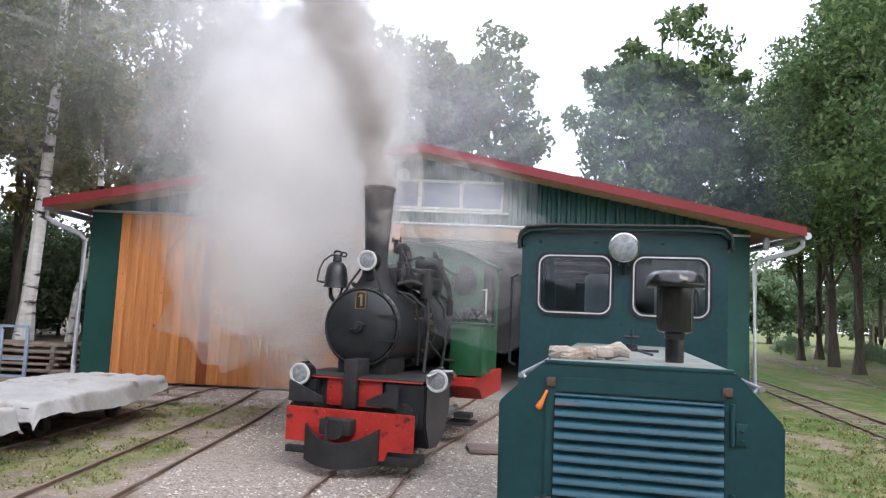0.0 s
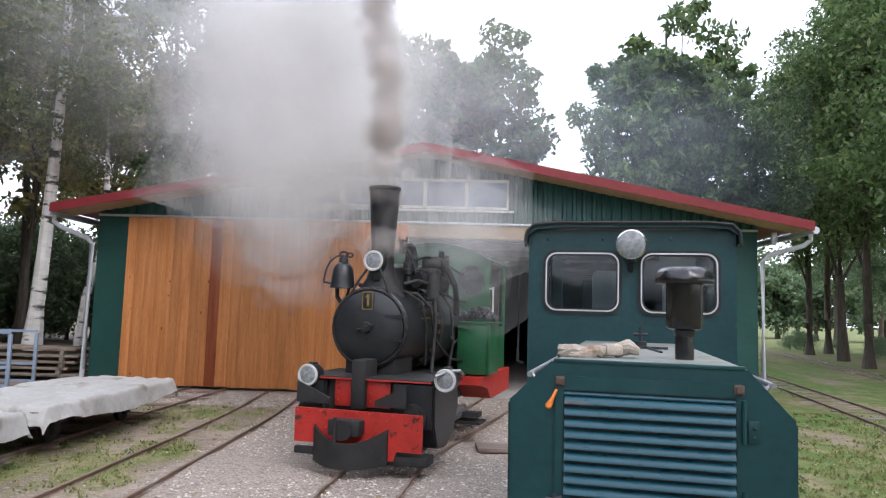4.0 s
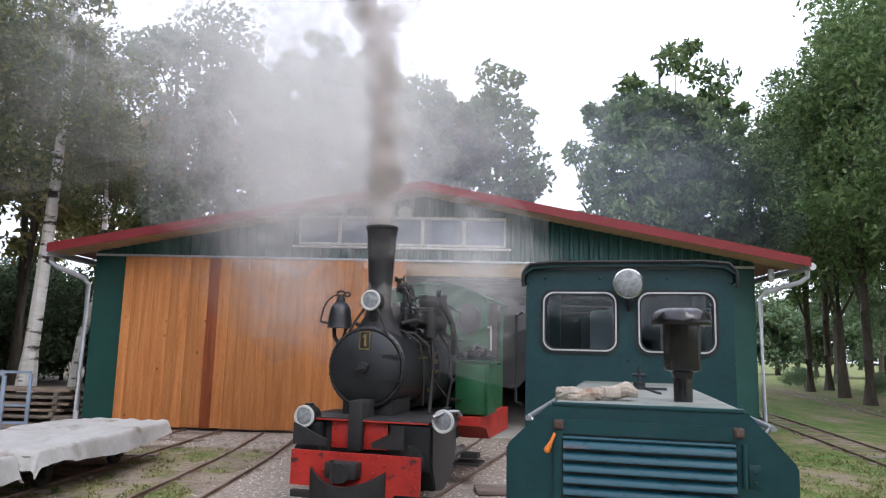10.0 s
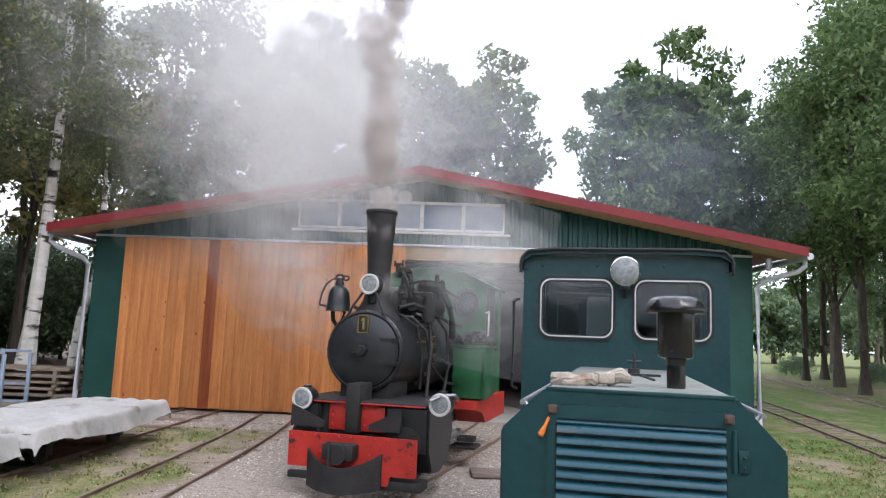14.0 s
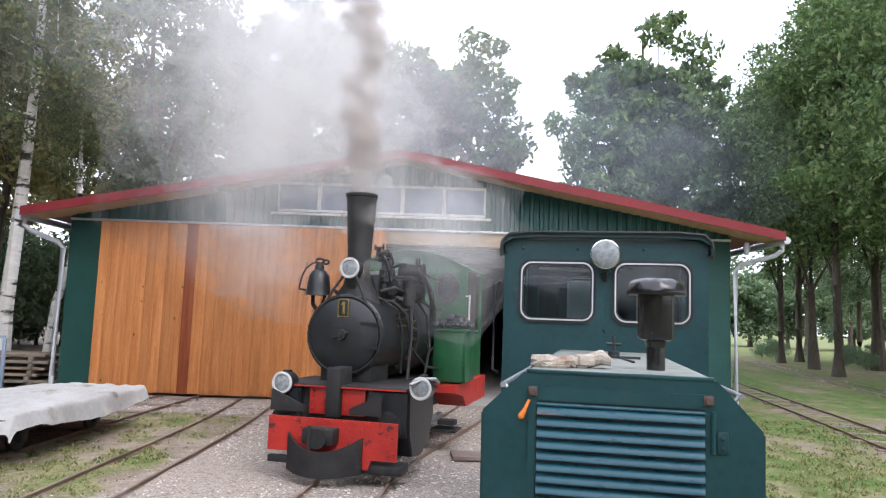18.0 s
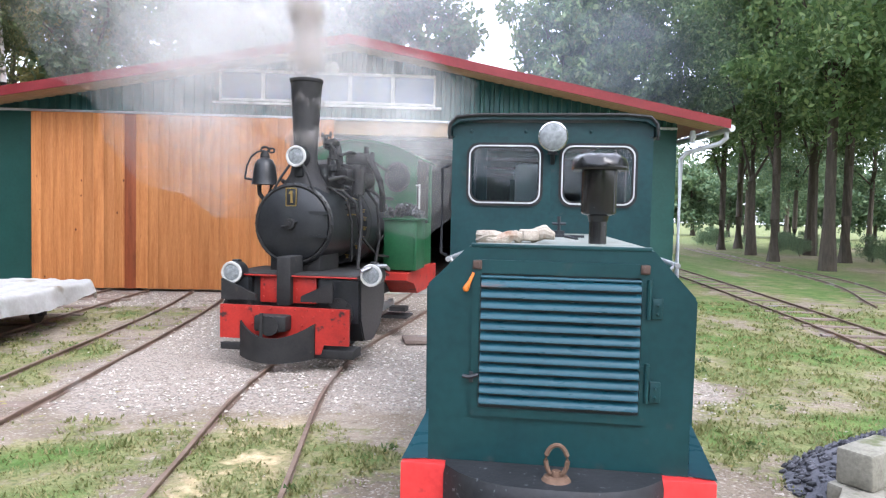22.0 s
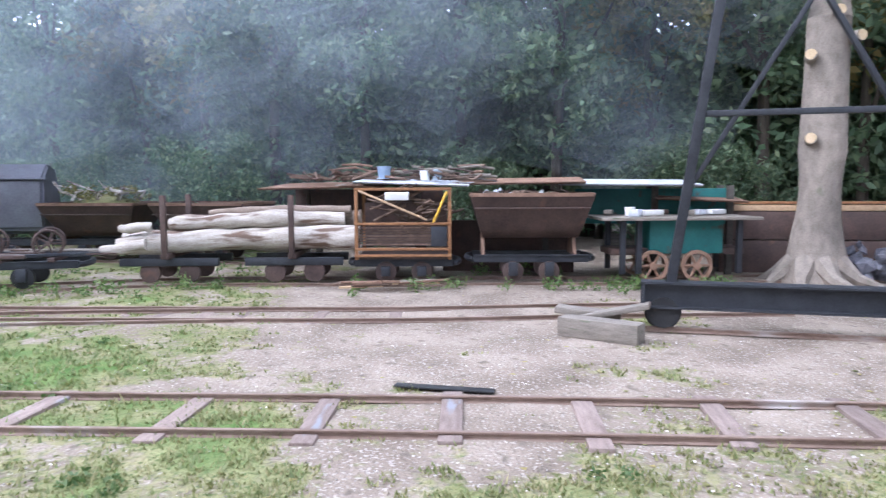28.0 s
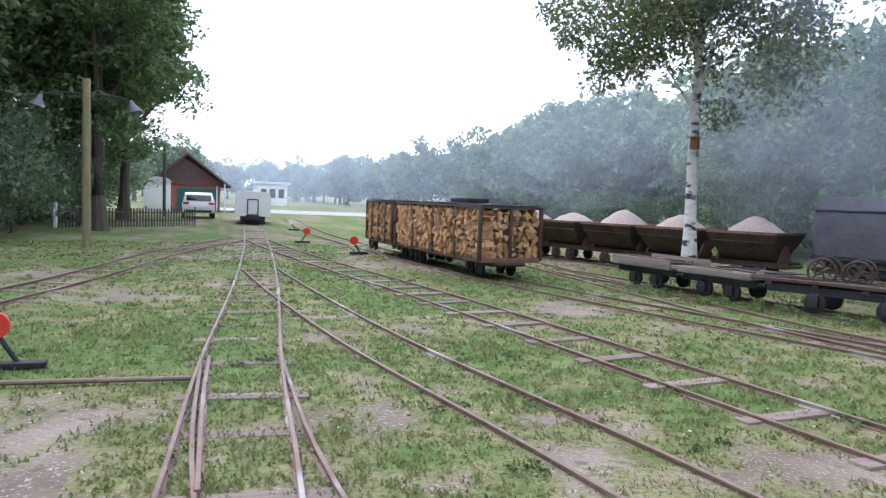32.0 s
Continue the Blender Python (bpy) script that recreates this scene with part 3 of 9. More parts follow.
def axis(lo, hi, step):
    a = list(np.arange(lo, hi + 1e-6, step))
    s, left, right = step, [], []
    p, q = a[0], a[-1]
    while p > -1500:
        s *= 1.28
        p -= s
        q += s
        left.append(p)
        right.append(q)
    return left[::-1] + a + right


gx, gy = axis(-17, 11, 0.2), axis(-24, 17, 0.2)
verts, veg, grav, yel = [], [], [], []
for y in gy:
    for x in gx:
        near = abs(x) < 60 and abs(y) < 60
        verts.append((x, y, -0.012 + (0.018 * fbm(x, y, 0.6, 9) if near else -0.02)))
        veg.append(veg_at(x, y) if near else 0.75)
        grav.append(gravel_at(x, y) if near else 0.0)
        yel.append(yellow_at(x, y) if near else 0.0)
nx = len(gx)
faces = [(j * nx + i, j * nx + i + 1, (j + 1) * nx + i + 1, (j + 1) * nx + i) for j in range(len(gy) - 1) for i in range(nx - 1)]
gm = bpy.data.materials.new("yard_ground")
gm.use_nodes = True
gn = gm.node_tree
GL = gn.links.new
gb = gn.nodes["Principled BSDF"]
gb.inputs["Roughness"].default_value = 0.95
gb.inputs["Specular IOR Level"].default_value = 0.15
pos = gn.nodes.new("ShaderNodeNewGeometry")


def g_noise(s, d=5):
    n = gn.nodes.new("ShaderNodeTexNoise")
    n.inputs["Scale"].default_value, n.inputs["Detail"].default_value = s, d
    GL(pos.outputs["Position"], n.inputs["Vector"])
    return n.outputs[0]


def g_range(src, a, b, c=0.0, d=1.0):
    n = gn.nodes.new("ShaderNodeMapRange")
    for i, v in enumerate((a, b, c, d)):
        n.inputs[i + 1].default_value = v
    GL(src, n.inputs[0])
    return n.outputs[0]


def g_mix(f, a, b):
    n = gn.nodes.new("ShaderNodeMix")
    n.data_type = 'RGBA'
    GL(f, n.inputs[0])
    for i, v in ((6, a), (7, b)):
        if isinstance(v, tuple):
            n.inputs[i].default_value = (*v, 1)
        else:
            GL(v, n.inputs[i])
    return n.outputs[2]


def g_math(op, a, b):
    n = gn.nodes.new("ShaderNodeMath")
    n.operation = op
    for i, v in enumerate((a, b)):
        if isinstance(v, (int, float)):
            n.inputs[i].default_value = v
        else:
            GL(v, n.inputs[i])
    return n.outputs[0]


def g_attr(name):
    n = gn.nodes.new("ShaderNodeAttribute")
    n.attribute_name = name
    return n.outputs["Fac"]


sand = g_mix(g_range(g_noise(1.3), 0.35, 0.65), (0.175, 0.138, 0.105), (0.305, 0.25, 0.195))
sand = g_mix(g_range(g_noise(38, 2), 0.56, 0.66), sand, (0.37, 0.325, 0.275))
sand = g_mix(g_range(g_noise(7.5, 4), 0.58, 0.70), sand, (0.16, 0.13, 0.10))
sand = g_mix(g_attr("yellow"), sand, g_mix(g_range(g_noise(9, 4), 0.35, 0.68), (0.40, 0.31, 0.175), (0.54, 0.44, 0.27)))
vor = gn.nodes.new("ShaderNodeTexVoronoi")
vor.inputs["Scale"].default_value = 34
GL(pos.outputs["Position"], vor.inputs["Vector"])
stones = g_mix(g_range(vor.outputs["Distance"], 0.1, 0.55), (0.50, 0.45, 0.405), (0.20, 0.168, 0.14))
sep = gn.nodes.new("ShaderNodeSeparateColor")
GL(vor.outputs["Color"], sep.inputs[0])
stones = g_mix(g_range(sep.outputs[0], 0.0, 1.0), stones, (0.38, 0.32, 0.275))
turf = g_mix(g_range(g_noise(2.1), 0.36, 0.62), (0.155, 0.165, 0.065), (0.27, 0.245, 0.125))
turf = g_mix(g_range(g_noise(26, 3), 0.50, 0.68), turf, (0.095, 0.12, 0.045))
turf = g_mix(g_range(g_noise(3.3), 0.60, 0.72), turf, (0.26, 0.215, 0.135))
# dense grass is greener; the darker tone also paints tree shade on the right
turf = g_mix(g_range(g_attr("veg"), 0.62, 0.95, 0.0, 0.92), turf, g_mix(g_range(g_noise(4.2), 0.36, 0.64), (0.065, 0.135, 0.030), (0.145, 0.20, 0.060)))
gravel_f = g_range(g_math('ADD', g_attr("gravel"), g_math('MULTIPLY', g_math('SUBTRACT', g_noise(5), 0.5), 0.9)), 0.3, 0.6)
veg_f = g_range(g_math('ADD', g_attr("veg"), g_math('MULTIPLY', g_math('SUBTRACT', g_noise(11), 0.5), 0.9)), 0.36, 0.60)
gcol = g_mix(veg_f, g_mix(gravel_f, sand, stones), turf)
GL(gcol, gb.inputs["Base Color"])
gbump = gn.nodes.new("ShaderNodeBump")
gbump.inputs["Strength"].default_value, gbump.inputs["Distance"].default_value = 0.7, 0.03
GL(g_math('ADD', g_noise(30, 4), g_math('MULTIPLY', vor.outputs["Distance"], 0.6)), gbump.inputs["Height"])
GL(gbump.outputs[0], gb.inputs["Normal"])
me = soup("ground", verts, faces, gm, True)
for nm, vals in (("veg", veg), ("gravel", grav), ("yellow", yel)):
    at = me.attributes.new(nm, 'FLOAT', 'POINT')
    at.data.foreach_set("value", vals)
ground = tagged(new("ground", me), "sandy yard with grass patches and a gravel apron", "ground", kind="structure")

# ---- narrow-gauge tracks, gauge 0.70 m ----
RAIL = [(-0.030, 0.0), (0.030, 0.0), (0.030, 0.006), (0.006, 0.014), (0.006, 0.036), (0.016, 0.041), (0.016, 0.052), (0.012, 0.055), (-0.012, 0.055), (-0.016, 0.052), (-0.016, 0.041), (-0.006, 0.036), (-0.006, 0.014), (-0.030, 0.006)]


def sweep_rail(bm, line, off, z):
    loops = []
    for i, p in enumerate(line):
        d = (line[min(i + 1, len(line) - 1)] - line[max(i - 1, 0)]).normalized()
        s = Vector((d.y, -d.x, 0))
        loops.append([bm.verts.new(p + s * (off + a) + Vector((0, 0, z + b))) for a, b in RAIL])
    for a, b in zip(loops, loops[1:]):
        for k in range(len(RAIL)):
            j = (k + 1) % len(RAIL)
            bm.faces.new((a[k], a[j], b[j], b[k]))
    bm.faces.new(loops[0][::-1])
    bm.faces.new(loops[-1])


bm = bmesh.new()
box(bm, (0, 0, 0), (1.02, 0.155, 0.07), bev=0.012)
SLEEPER = mesh_of("sleeper", bm, M["sleeper"])


def track(pts, label, sleepers=True, z=-0.012, every=0.72, upto=70, rails=(-0.366, 0.366), bare=0.0):
    """A track of two rails on sleepers that lie almost flush in the ground."""
    t = thing("track", Matrix(), label, "railway track", "yard tracks", "structure")
    line = curve_points(pts, 0.45)
    for off in rails:
        bm = bmesh.new()
        sweep_rail(bm, line, off, z)
        part("rail", bm, M["rail"], t)
    if sleepers:
        run, n = 0.0, 0
        for a, b in zip(line, line[1:]):
            run += (b - a).length
            if run > every and n < upto:
                run, n = 0.0, n + 1
                d = b - a
                turn = math.degrees(math.atan2(d.y, d.x)) - 90 + random.uniform(-3, 3)
                piece("sleeper", SLEEPER, t, pose(a.x + random.uniform(-0.05, 0.05), a.y, z - 0.030 + bare + random.uniform(-0.006, 0.006), 0, 0, turn))
    return t


track([(0.75, 15.5), (0.35, 13.0), (-0.25, 10.5), (-0.80, 8.3), (-1.03, 6.4), (-1.02, 4.5), (-0.98, 3.0), (-0.82, 0.0), (-0.56, -4.5), (-0.68, -7.6)], "rusty narrow-gauge track sunk in yellow sand", z=-0.02, every=0.75, bare=-0.012)
track([(3.6, 15.5), (2.3, 10.5), (1.15, 5.2), (0.61, 2.65), (0.15, 0.0), (-0.37, -4.55), (-0.68, -7.6), (-1.35, -13.0), (-2.1, -20), (-2.75, -27), (-4.1, -42), (-8, -75), (-14, -120)], "rusty narrow-gauge main track in grass", every=0.8, bare=0.004)
track([(-3.75, 14.2), (-3.45, 11.0), (-3.32, 7.0), (-3.27, 4.0), (-3.20, 1.7), (-3.0, -1.0), (-2.66, -4.4), (-2.16, -8.0), (-1.86, -12), (-1.72, -15.8)], "rusty narrow-gauge track in moss and sand", z=-0.018, every=0.78, bare=0.0)
track([(-5.35, 14.2), (-5.3, 9), (-5.28, 4.5), (-5.12, 1.2), (-4.96, -1.1), (-4.70, -4.0), (-4.36, -8.0), (-4.02, -11.5), (-3.40, -16.0), (-2.85, -21), (-2.6, -25)], "rusty narrow-gauge track on old brown sleepers", every=0.62, bare=0.022)
track([(-9.4, 2.4), (-9.05, 0.3), (-8.50, -2.2), (-8.2, -5.0), (-7.95, -8.0), (-8.1, -11.0), (-8.5, -15.5), (-8.9, -22), (-8.6, -32)], "rusty siding track in bare dirt", every=0.8, bare=0.0)
track([(-8.25, -4.0), (-7.75, -6.4), (-7.05, -9.2), (-6.35, -12.6), (-5.95, -16.5), (-5.65, -22), (-5.5, -30), (-6.5, -44)], "rusty siding track in grass under firewood wagons", every=0.8)
track([(-12.9, 9.5), (-12.3, 4), (-11.75, 1.0), (-11.3, -2.6), (-10.85, -6.0), (-9.65, -9.0), (-9.0, -12.0), (-8.6, -15.2)], "siding track under scrap wagons", z=-0.016)
track([(-13.75, -4.5), (-13.8, -9.0), (-13.3, -11.2), (-12.4, -13.3), (-11.1, -16.8), (-10.2, -20.1), (-9.2, -24.5), (-8.5, -32)], "siding track under the gravel skips")
track([(5.3, 3.0), (5.95, 6.2), (6.75, 10.2), (7.6, 14.8), (8.55, 20.5), (9.6, 27), (11.5, 38)], "track beside the shed on dark sleepers", every=0.55, bare=0.02)
track([(9.6, 13.0), (12.2, 19.0), (14.8, 30), (17.6, 42)], "far track along the oak trees", every=0.6)
track([(-2.2, -26.0), (-1.3, -23.5), (0.2, -19.5), (1.5, -14.4), (2.6, -11.0), (3.6, -7)], "branch track curving through grass", every=0.6, bare=0.01)
# the single rail under the gantry
bm = bmesh.new()
sweep_rail(bm, curve_points([(-8.02, 0.35), (-7.62, 3.4), (-7.15, 6.0)], 0.4), 0, -0.006)
solid("crane_rail", bm, M["rail"], Matrix(), "single rusty rail of the gantry crane", "rail", kind="structure")
# switch blades in the near points
bm = bmesh.new()
sweep_rail(bm, curve_points([(-0.40, -7.75), (-0.30, -6.4), (-0.21, -4.6)], 0.3), 0, -0.010)
solid("switch_blade", bm, M["rail"], Matrix(), "worn steel switch blade", "switch blade", kind="structure")
bm = bmesh.new()
for x0, y0, x1, y1 in ((2.6, -7.3, -0.22, -6.98),):
    cyl(bm, (x0, y0, 0.03), (x1, y1, 0.03), 0.022, n=8)
solid("point_rod", bm, M["rail"], Matrix(), "rusty point rod lying across the grass", "point rod", kind="structure")

# ---- shed ----
BY = 14.4
shed = thing("shed", Matrix(), "green engine shed with wine-red roof edge and larch sliding door", "shed", kind="structure")
bm = bmesh.new()
span(bm, -7.97, -7.2, BY, BY + 0.14, 0.12, 3.52)
part("wall", bm, M["barn_green"], shed, "dark green boarded wall")
bm = bmesh.new()
span(bm, 5.02, 5.65, BY, BY + 0.14, 0.12, 3.60)
part("wall", bm, M["barn_green"], shed, "dark green boarded wall")
for x in (-7.97, 5.51):
    bm = bmesh.new()
    span(bm, x, x + 0.14, BY + 0.14, BY + 22, 0.12, 3.62)
    part("wall", bm, M["barn_green"], shed, "dark green side wall")
bm = bmesh.new()
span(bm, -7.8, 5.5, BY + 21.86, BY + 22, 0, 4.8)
part("wall", bm, M["indoor_shade"], shed, "rear wall with the indoor shade put into its colour")
bm = bmesh.new()
span(bm, -8.0, -7.1, BY - 0.03, BY + 0.2, -0.02, 0.12, 0.01)
span(bm, 4.95, 5.70, BY - 0.03, BY + 0.2, -0.02, 0.12, 0.01)
part("plinth", bm, M["concrete"], shed, "pale concrete plinth")
bm = bmesh.new()
span(bm, -7.83, 5.51, BY + 0.14, BY + 21.8, -0.02, 0.006)
part("floor", bm, M["concrete"], shed, "grey shed floor")
# gable: profiled sheet, ribs every 0.2 m, up to the roof line
RX, AX, HALF = -1.08, 4.90, 7.47


def roof_z(x):
    return AX - 0.02 - (AX - 3.50) * abs(x - RX) / HALF


bm = bmesh.new()
x, prof = -7.97, []
while x < 5.65:
    for dx, dy in ((0.0, 0.0), (0.09, 0.0), (0.115, -0.05), (0.175, -0.05)):
        if x + dx < 5.65:
            prof.append((x + dx, dy))
    x += 0.20
prof.append((5.65, 0.0))
low = [bm.verts.new((px, BY + 0.02 + dy, 3.54)) for px, dy in prof]
top = [bm.verts.new((px, BY + 0.02 + dy, roof_z(px) + 0.02)) for px, dy in prof]
for i in range(len(prof) - 1):
    bm.faces.new((low[i], low[i + 1], top[i + 1], top[i]))
part("gable_sheet", bm, M["corrugated"], shed, "green profiled steel gable", smooth=0)
bm = bmesh.new()
span(bm, -7.97, 5.65, BY - 0.05, BY + 0.05, 3.50, 3.545, 0.006)
part("drip_strip", bm, M["zinc"], shed, "pale drip strip")
bm = bmesh.new()
span(bm, -1.45, 5.05, BY + 0.01, BY + 0.2, 3.22, 3.50, 0.01)
part("lintel", bm, M["pale_wood"], shed, "brown timber lintel")
# clerestory windows in the gable
for i in range(5):
    a = -3.68 + i * 0.86
    b = a + 0.86
    win = thing("window", Matrix(), "", "")
    win.parent = shed
    bm = bmesh.new()
    for s in ((a, b, 3.82, 3.87), (a, b, 4.38, 4.44), (a, a + 0.04, 3.87, 4.38), (b - 0.04, b, 3.87, 4.38)):
        span(bm, s[0], s[1], BY - 0.07, BY - 0.025, s[2], s[3], 0.006)
    part("window_frame", bm, M["white_paint"], win, "pale window frame")
    bm = bmesh.new()
    span(bm, a + 0.045, b - 0.045, BY - 0.048, BY - 0.042, 3.87, 4.38)
    pn = part("pane", bm, M["pane_blue"], win, "bluish reflecting pane")
bm = bmesh.new()
span(bm, -3.8, 0.74, BY - 0.11, BY - 0.02, 3.755, 3.80, 0.006)
part("window_sill", bm, M["white_paint"], shed, "white window sill")
bm = bmesh.new()
cyl(bm, (-1.47, BY - 0.06, 4.52), (-1.47, BY - 0.02, 4.52), 0.145, n=24)
part("round_sign", bm, M["paper"], shed, "round white sign on the gable")
# roof
for s in (-1, 1):
    ex = RX + s * HALF
    bm = bmesh.new()
    o = [(RX, AX + 0.03), (ex, 3.54), (ex, 3.60), (RX, AX + 0.09)]
    a = [bm.verts.new((px, BY - 0.75, pz)) for px, pz in o]
    b = [bm.verts.new((px, BY + 22.4, pz)) for px, pz in o]
    for i in range(4):
        j = (i + 1) % 4
        bm.faces.new((a[i], a[j], b[j], b[i]))
    bm.faces.new(a)
    bm.faces.new(b)
    part("roof", bm, M["roof_red"], shed, "wine-red sheet roof")
    bm = bmesh.new()
    o = [(RX, AX - 0.05), (ex + s * 0.03, 3.46), (ex + s * 0.03, 3.64), (RX, AX + 0.13)]
    plate(bm, o if s > 0 else o[::-1], 0.035, Matrix.Translation((0, BY - 0.80, 0)))
    part("verge_board", bm, M["roof_red"], shed, "wine-red verge trim")
    bm = bmesh.new()
    o = [(RX, AX - 0.01), (ex, 3.49), (ex, 3.52), (RX, AX + 0.02)]
    plate(bm, o if s > 0 else o[::-1], 0.76, Matrix.Translation((0, BY - 0.74, 0)))
    part("soffit", bm, M["pale_wood"], shed, "planked wooden soffit")
    bm = bmesh.new()
    gxx = ex + s * 0.06
    tube(bm, [(gxx, BY - 0.78, 3.47), (gxx, BY + 22, 3.47)], 0.07, 10)
    part("gutter", bm, M["zinc"], shed, "zinc gutter")
    bm = bmesh.new()
    wx = 5.72 if s > 0 else -8.05
    tube(bm, [(gxx, BY - 0.55, 3.45), (gxx, BY - 0.55, 3.30), (gxx - s * 0.10, BY - 0.50, 3.20), (wx + s * 0.10, BY - 0.12, 3.02), (wx, BY - 0.08, 2.90), (wx, BY - 0.08, 0.3), (wx, BY - 0.10, 0.05)], 0.05, 10)
    part("downpipe", bm, M["zinc"], shed, "pale zinc downpipe")
bm = bmesh.new()
cyl(bm, (5.9, BY - 0.2, 3.32), (5.9, BY - 0.2, 3.47), 0.075, 0.05, 12)
cyl(bm, (5.9, BY - 0.2, 3.22), (5.9, BY - 0.2, 3.32), 0.045, 0.06, 12)
solid("eaves_lamp", bm, M["zinc"], Matrix(), "small round lamp under the shed eaves", "lamp")
bm = bmesh.new()
tube(bm, [(-6.3, BY + 0.3, 3.45), (0, BY + 0.3, 3.45), (5, BY + 0.3, 3.45)], 0.04, 8)
part("door_rail", bm, M["dark_steel"], shed)
# roof beams in the same dark colour that stands for indoor shade
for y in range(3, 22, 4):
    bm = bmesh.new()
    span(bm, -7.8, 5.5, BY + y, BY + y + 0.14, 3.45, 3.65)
    part("beam", bm, M["indoor_shade"], shed)

# sliding door of vertical larch boards
door = thing("sliding_door", pose(0, BY - 0.10, 0), "oiled orange larch sliding door of vertical boards", "door", kind="structure")
bm = bmesh.new()
span(bm, -7.30, -1.50, 0.03, 0.07, 0.06, 3.48)
part("backing", bm, M["door_wood"], door)
x = -7.28
DOOR_BOARDS = {}
rd = random.Random(4)
while x < -1.52:
    w = rd.choice((0.155, 0.175, 0.20, 0.225))
    dark = -5.56 < x + w / 2 < -5.36
    if (w, dark) not in DOOR_BOARDS:
        bm = bmesh.new()
        box(bm, (0, 0, 1.765), (w - 0.002, 0.03, 3.45), bev=0.003)
        DOOR_BOARDS[w, dark] = mesh_of("board", bm, M["door_dark" if dark else "door_wood"])
    piece("board", DOOR_BOARDS[w, dark], door, pose(x + w / 2, 0.012 + rd.uniform(-0.003, 0.003), rd.uniform(-0.006, 0.006)))
    x += w
for x in (-5.62, -3.12):
    bm = bmesh.new()
    span(bm, x, x + 0.09, -0.022, 0.0, 0.06, 3.46, 0.003)
    part("cover_strip", bm, M["door_wood"], door)


# ---- diesel locomotive ----
def rivets(bm, pts, r=0.009, axis='-Y'):
    for x, y, z in pts:
        bmesh.ops.create_uvsphere(bm, u_segments=6, v_segments=4, radius=r, matrix=Matrix.Translation((x, y, z)))


def wheel(parent, x, y, r, side, material, name="wheel"):
    bm = bmesh.new()
    m = Matrix.Translation((x, y, r)) @ Matrix.Rotation(radians(90), 4, 'Y')
    lathe(bm, [(0, -0.05), (0.06, -0.05), (0.065, -0.03), (r * 0.72, -0.02), (r * 0.76, -0.045), (r * 0.98, -0.045), (r, 0.02), (r * 1.1, 0.03), (r * 1.1, 0.05), (r * 0.76, 0.05), (r * 0.7, 0.02), (0.07, 0.03), (0, 0.05)], m @ Matrix.Diagonal((1, 1, side, 1)), 22)
    return part(name, bm, material, parent)


diesel = thing("diesel_locomotive", pose(0.61, 2.65, 0.03, 0, 0, -11.5), "dark green narrow-gauge diesel locomotive with louvred bonnet and red buffer beam", "locomotive")
HOOD = [(-0.510, 0.588), (0.506, 0.588), (0.512, 1.275), (0.345, 1.460), (-0.350, 1.460), (-0.518, 1.298)]
bm = bmesh.new()
plate(bm, HOOD, 2.55)
bmesh.ops.bevel(bm, geom=list(bm.edges), offset=0.008, segments=2, affect='EDGES')
hood = part("bonnet", bm, M["diesel_green"], diesel, "dark green bevelled bonnet")
# bonnet top, paler and greyer than the green sides
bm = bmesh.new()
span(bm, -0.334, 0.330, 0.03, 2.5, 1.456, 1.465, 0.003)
part("bonnet_top", bm, M["hood_top"], diesel, "pale grey-green bonnet top")
bm = bmesh.new()
span(bm, -0.345, 0.340, -0.004, 0.03, 1.452, 1.467, 0.003)
part("top_edge", bm, M["diesel_green"], diesel, "rubbed pale edge")
bm = bmesh.new()
frame_strip(bm, rounded(-0.335, 0.335, 0.792, 1.404, 0.01, 2), rounded(-0.305, 0.307, 0.826, 1.352, 0.01, 2), -0.012, 0.004)
panel = part("grille_frame", bm, M["diesel_green"], diesel)
bm = bmesh.new()
span(bm, -0.308, 0.310, -0.003, 0.006, 0.82, 1.36)
part("grille_back", bm, M["black"], diesel)
bm = bmesh.new()
o = [(-0.001, 0.0200), (-0.013, 0.0165), (-0.024, 0.0080), (-0.030, -0.0020), (-0.031, -0.0105), (-0.0285, -0.0115), (-0.025, -0.0040), (-0.018, 0.0050), (-0.001, 0.0120)]
a = [bm.verts.new((-0.300, y, z)) for y, z in o]
b = [bm.verts.new((0.303, y, z)) for y, z in o]
for i in range(len(o)):
    j = (i + 1) % len(o)
    bm.faces.new((a[i], a[j], b[j], b[i]))
bm.faces.new(a)
bm.faces.new(b[::-1])
LOUVRE = mesh_of("louvre", bm, M["louvre_blue"], 40)
for i in range(12):
    piece("louvre", LOUVRE, diesel, pose(0, 0, 1.312 - i * 0.0415))
bm = bmesh.new()
cyl(bm, (-0.302, -0.012, 1.338), (0.304, -0.012, 1.338), 0.007, n=8)
part("grille_rod", bm, M["louvre_blue"], diesel, "worn rod over the louvres")
for x, z in ((-0.318, 1.384), (0.316, 1.384)):
    bm = bmesh.new()
    span(bm, x - 0.018, x + 0.018, -0.020, -0.008, z - 0.018, z + 0.018, 0.005)
    cyl(bm, (x, -0.03, z), (x, -0.02, z), 0.012, n=8)
    part("clamp", bm, M["rust"], diesel, "worn rusty clamp")
for z in (1.272, 0.955):
    bm = bmesh.new()
    cyl(bm, (0.332, -0.02, z - 0.075), (0.332, -0.02, z + 0.075), 0.009, n=8)
    span(bm, 0.30, 0.345, -0.018, -0.008, z + 0.045, z + 0.065)
    part("hinge", bm, M["diesel_green"], diesel)
    bm = bmesh.new()
    span(bm, 0.345, 0.385, -0.010, 0.001, z - 0.075, z + 0.005, 0.003)
    rivets(bm, [(0.366, -0.012, z - 0.02), (0.366, -0.012, z - 0.055)], 0.007)
    part("hinge_plate", bm, M["diesel_green"], diesel)
bm = bmesh.new()
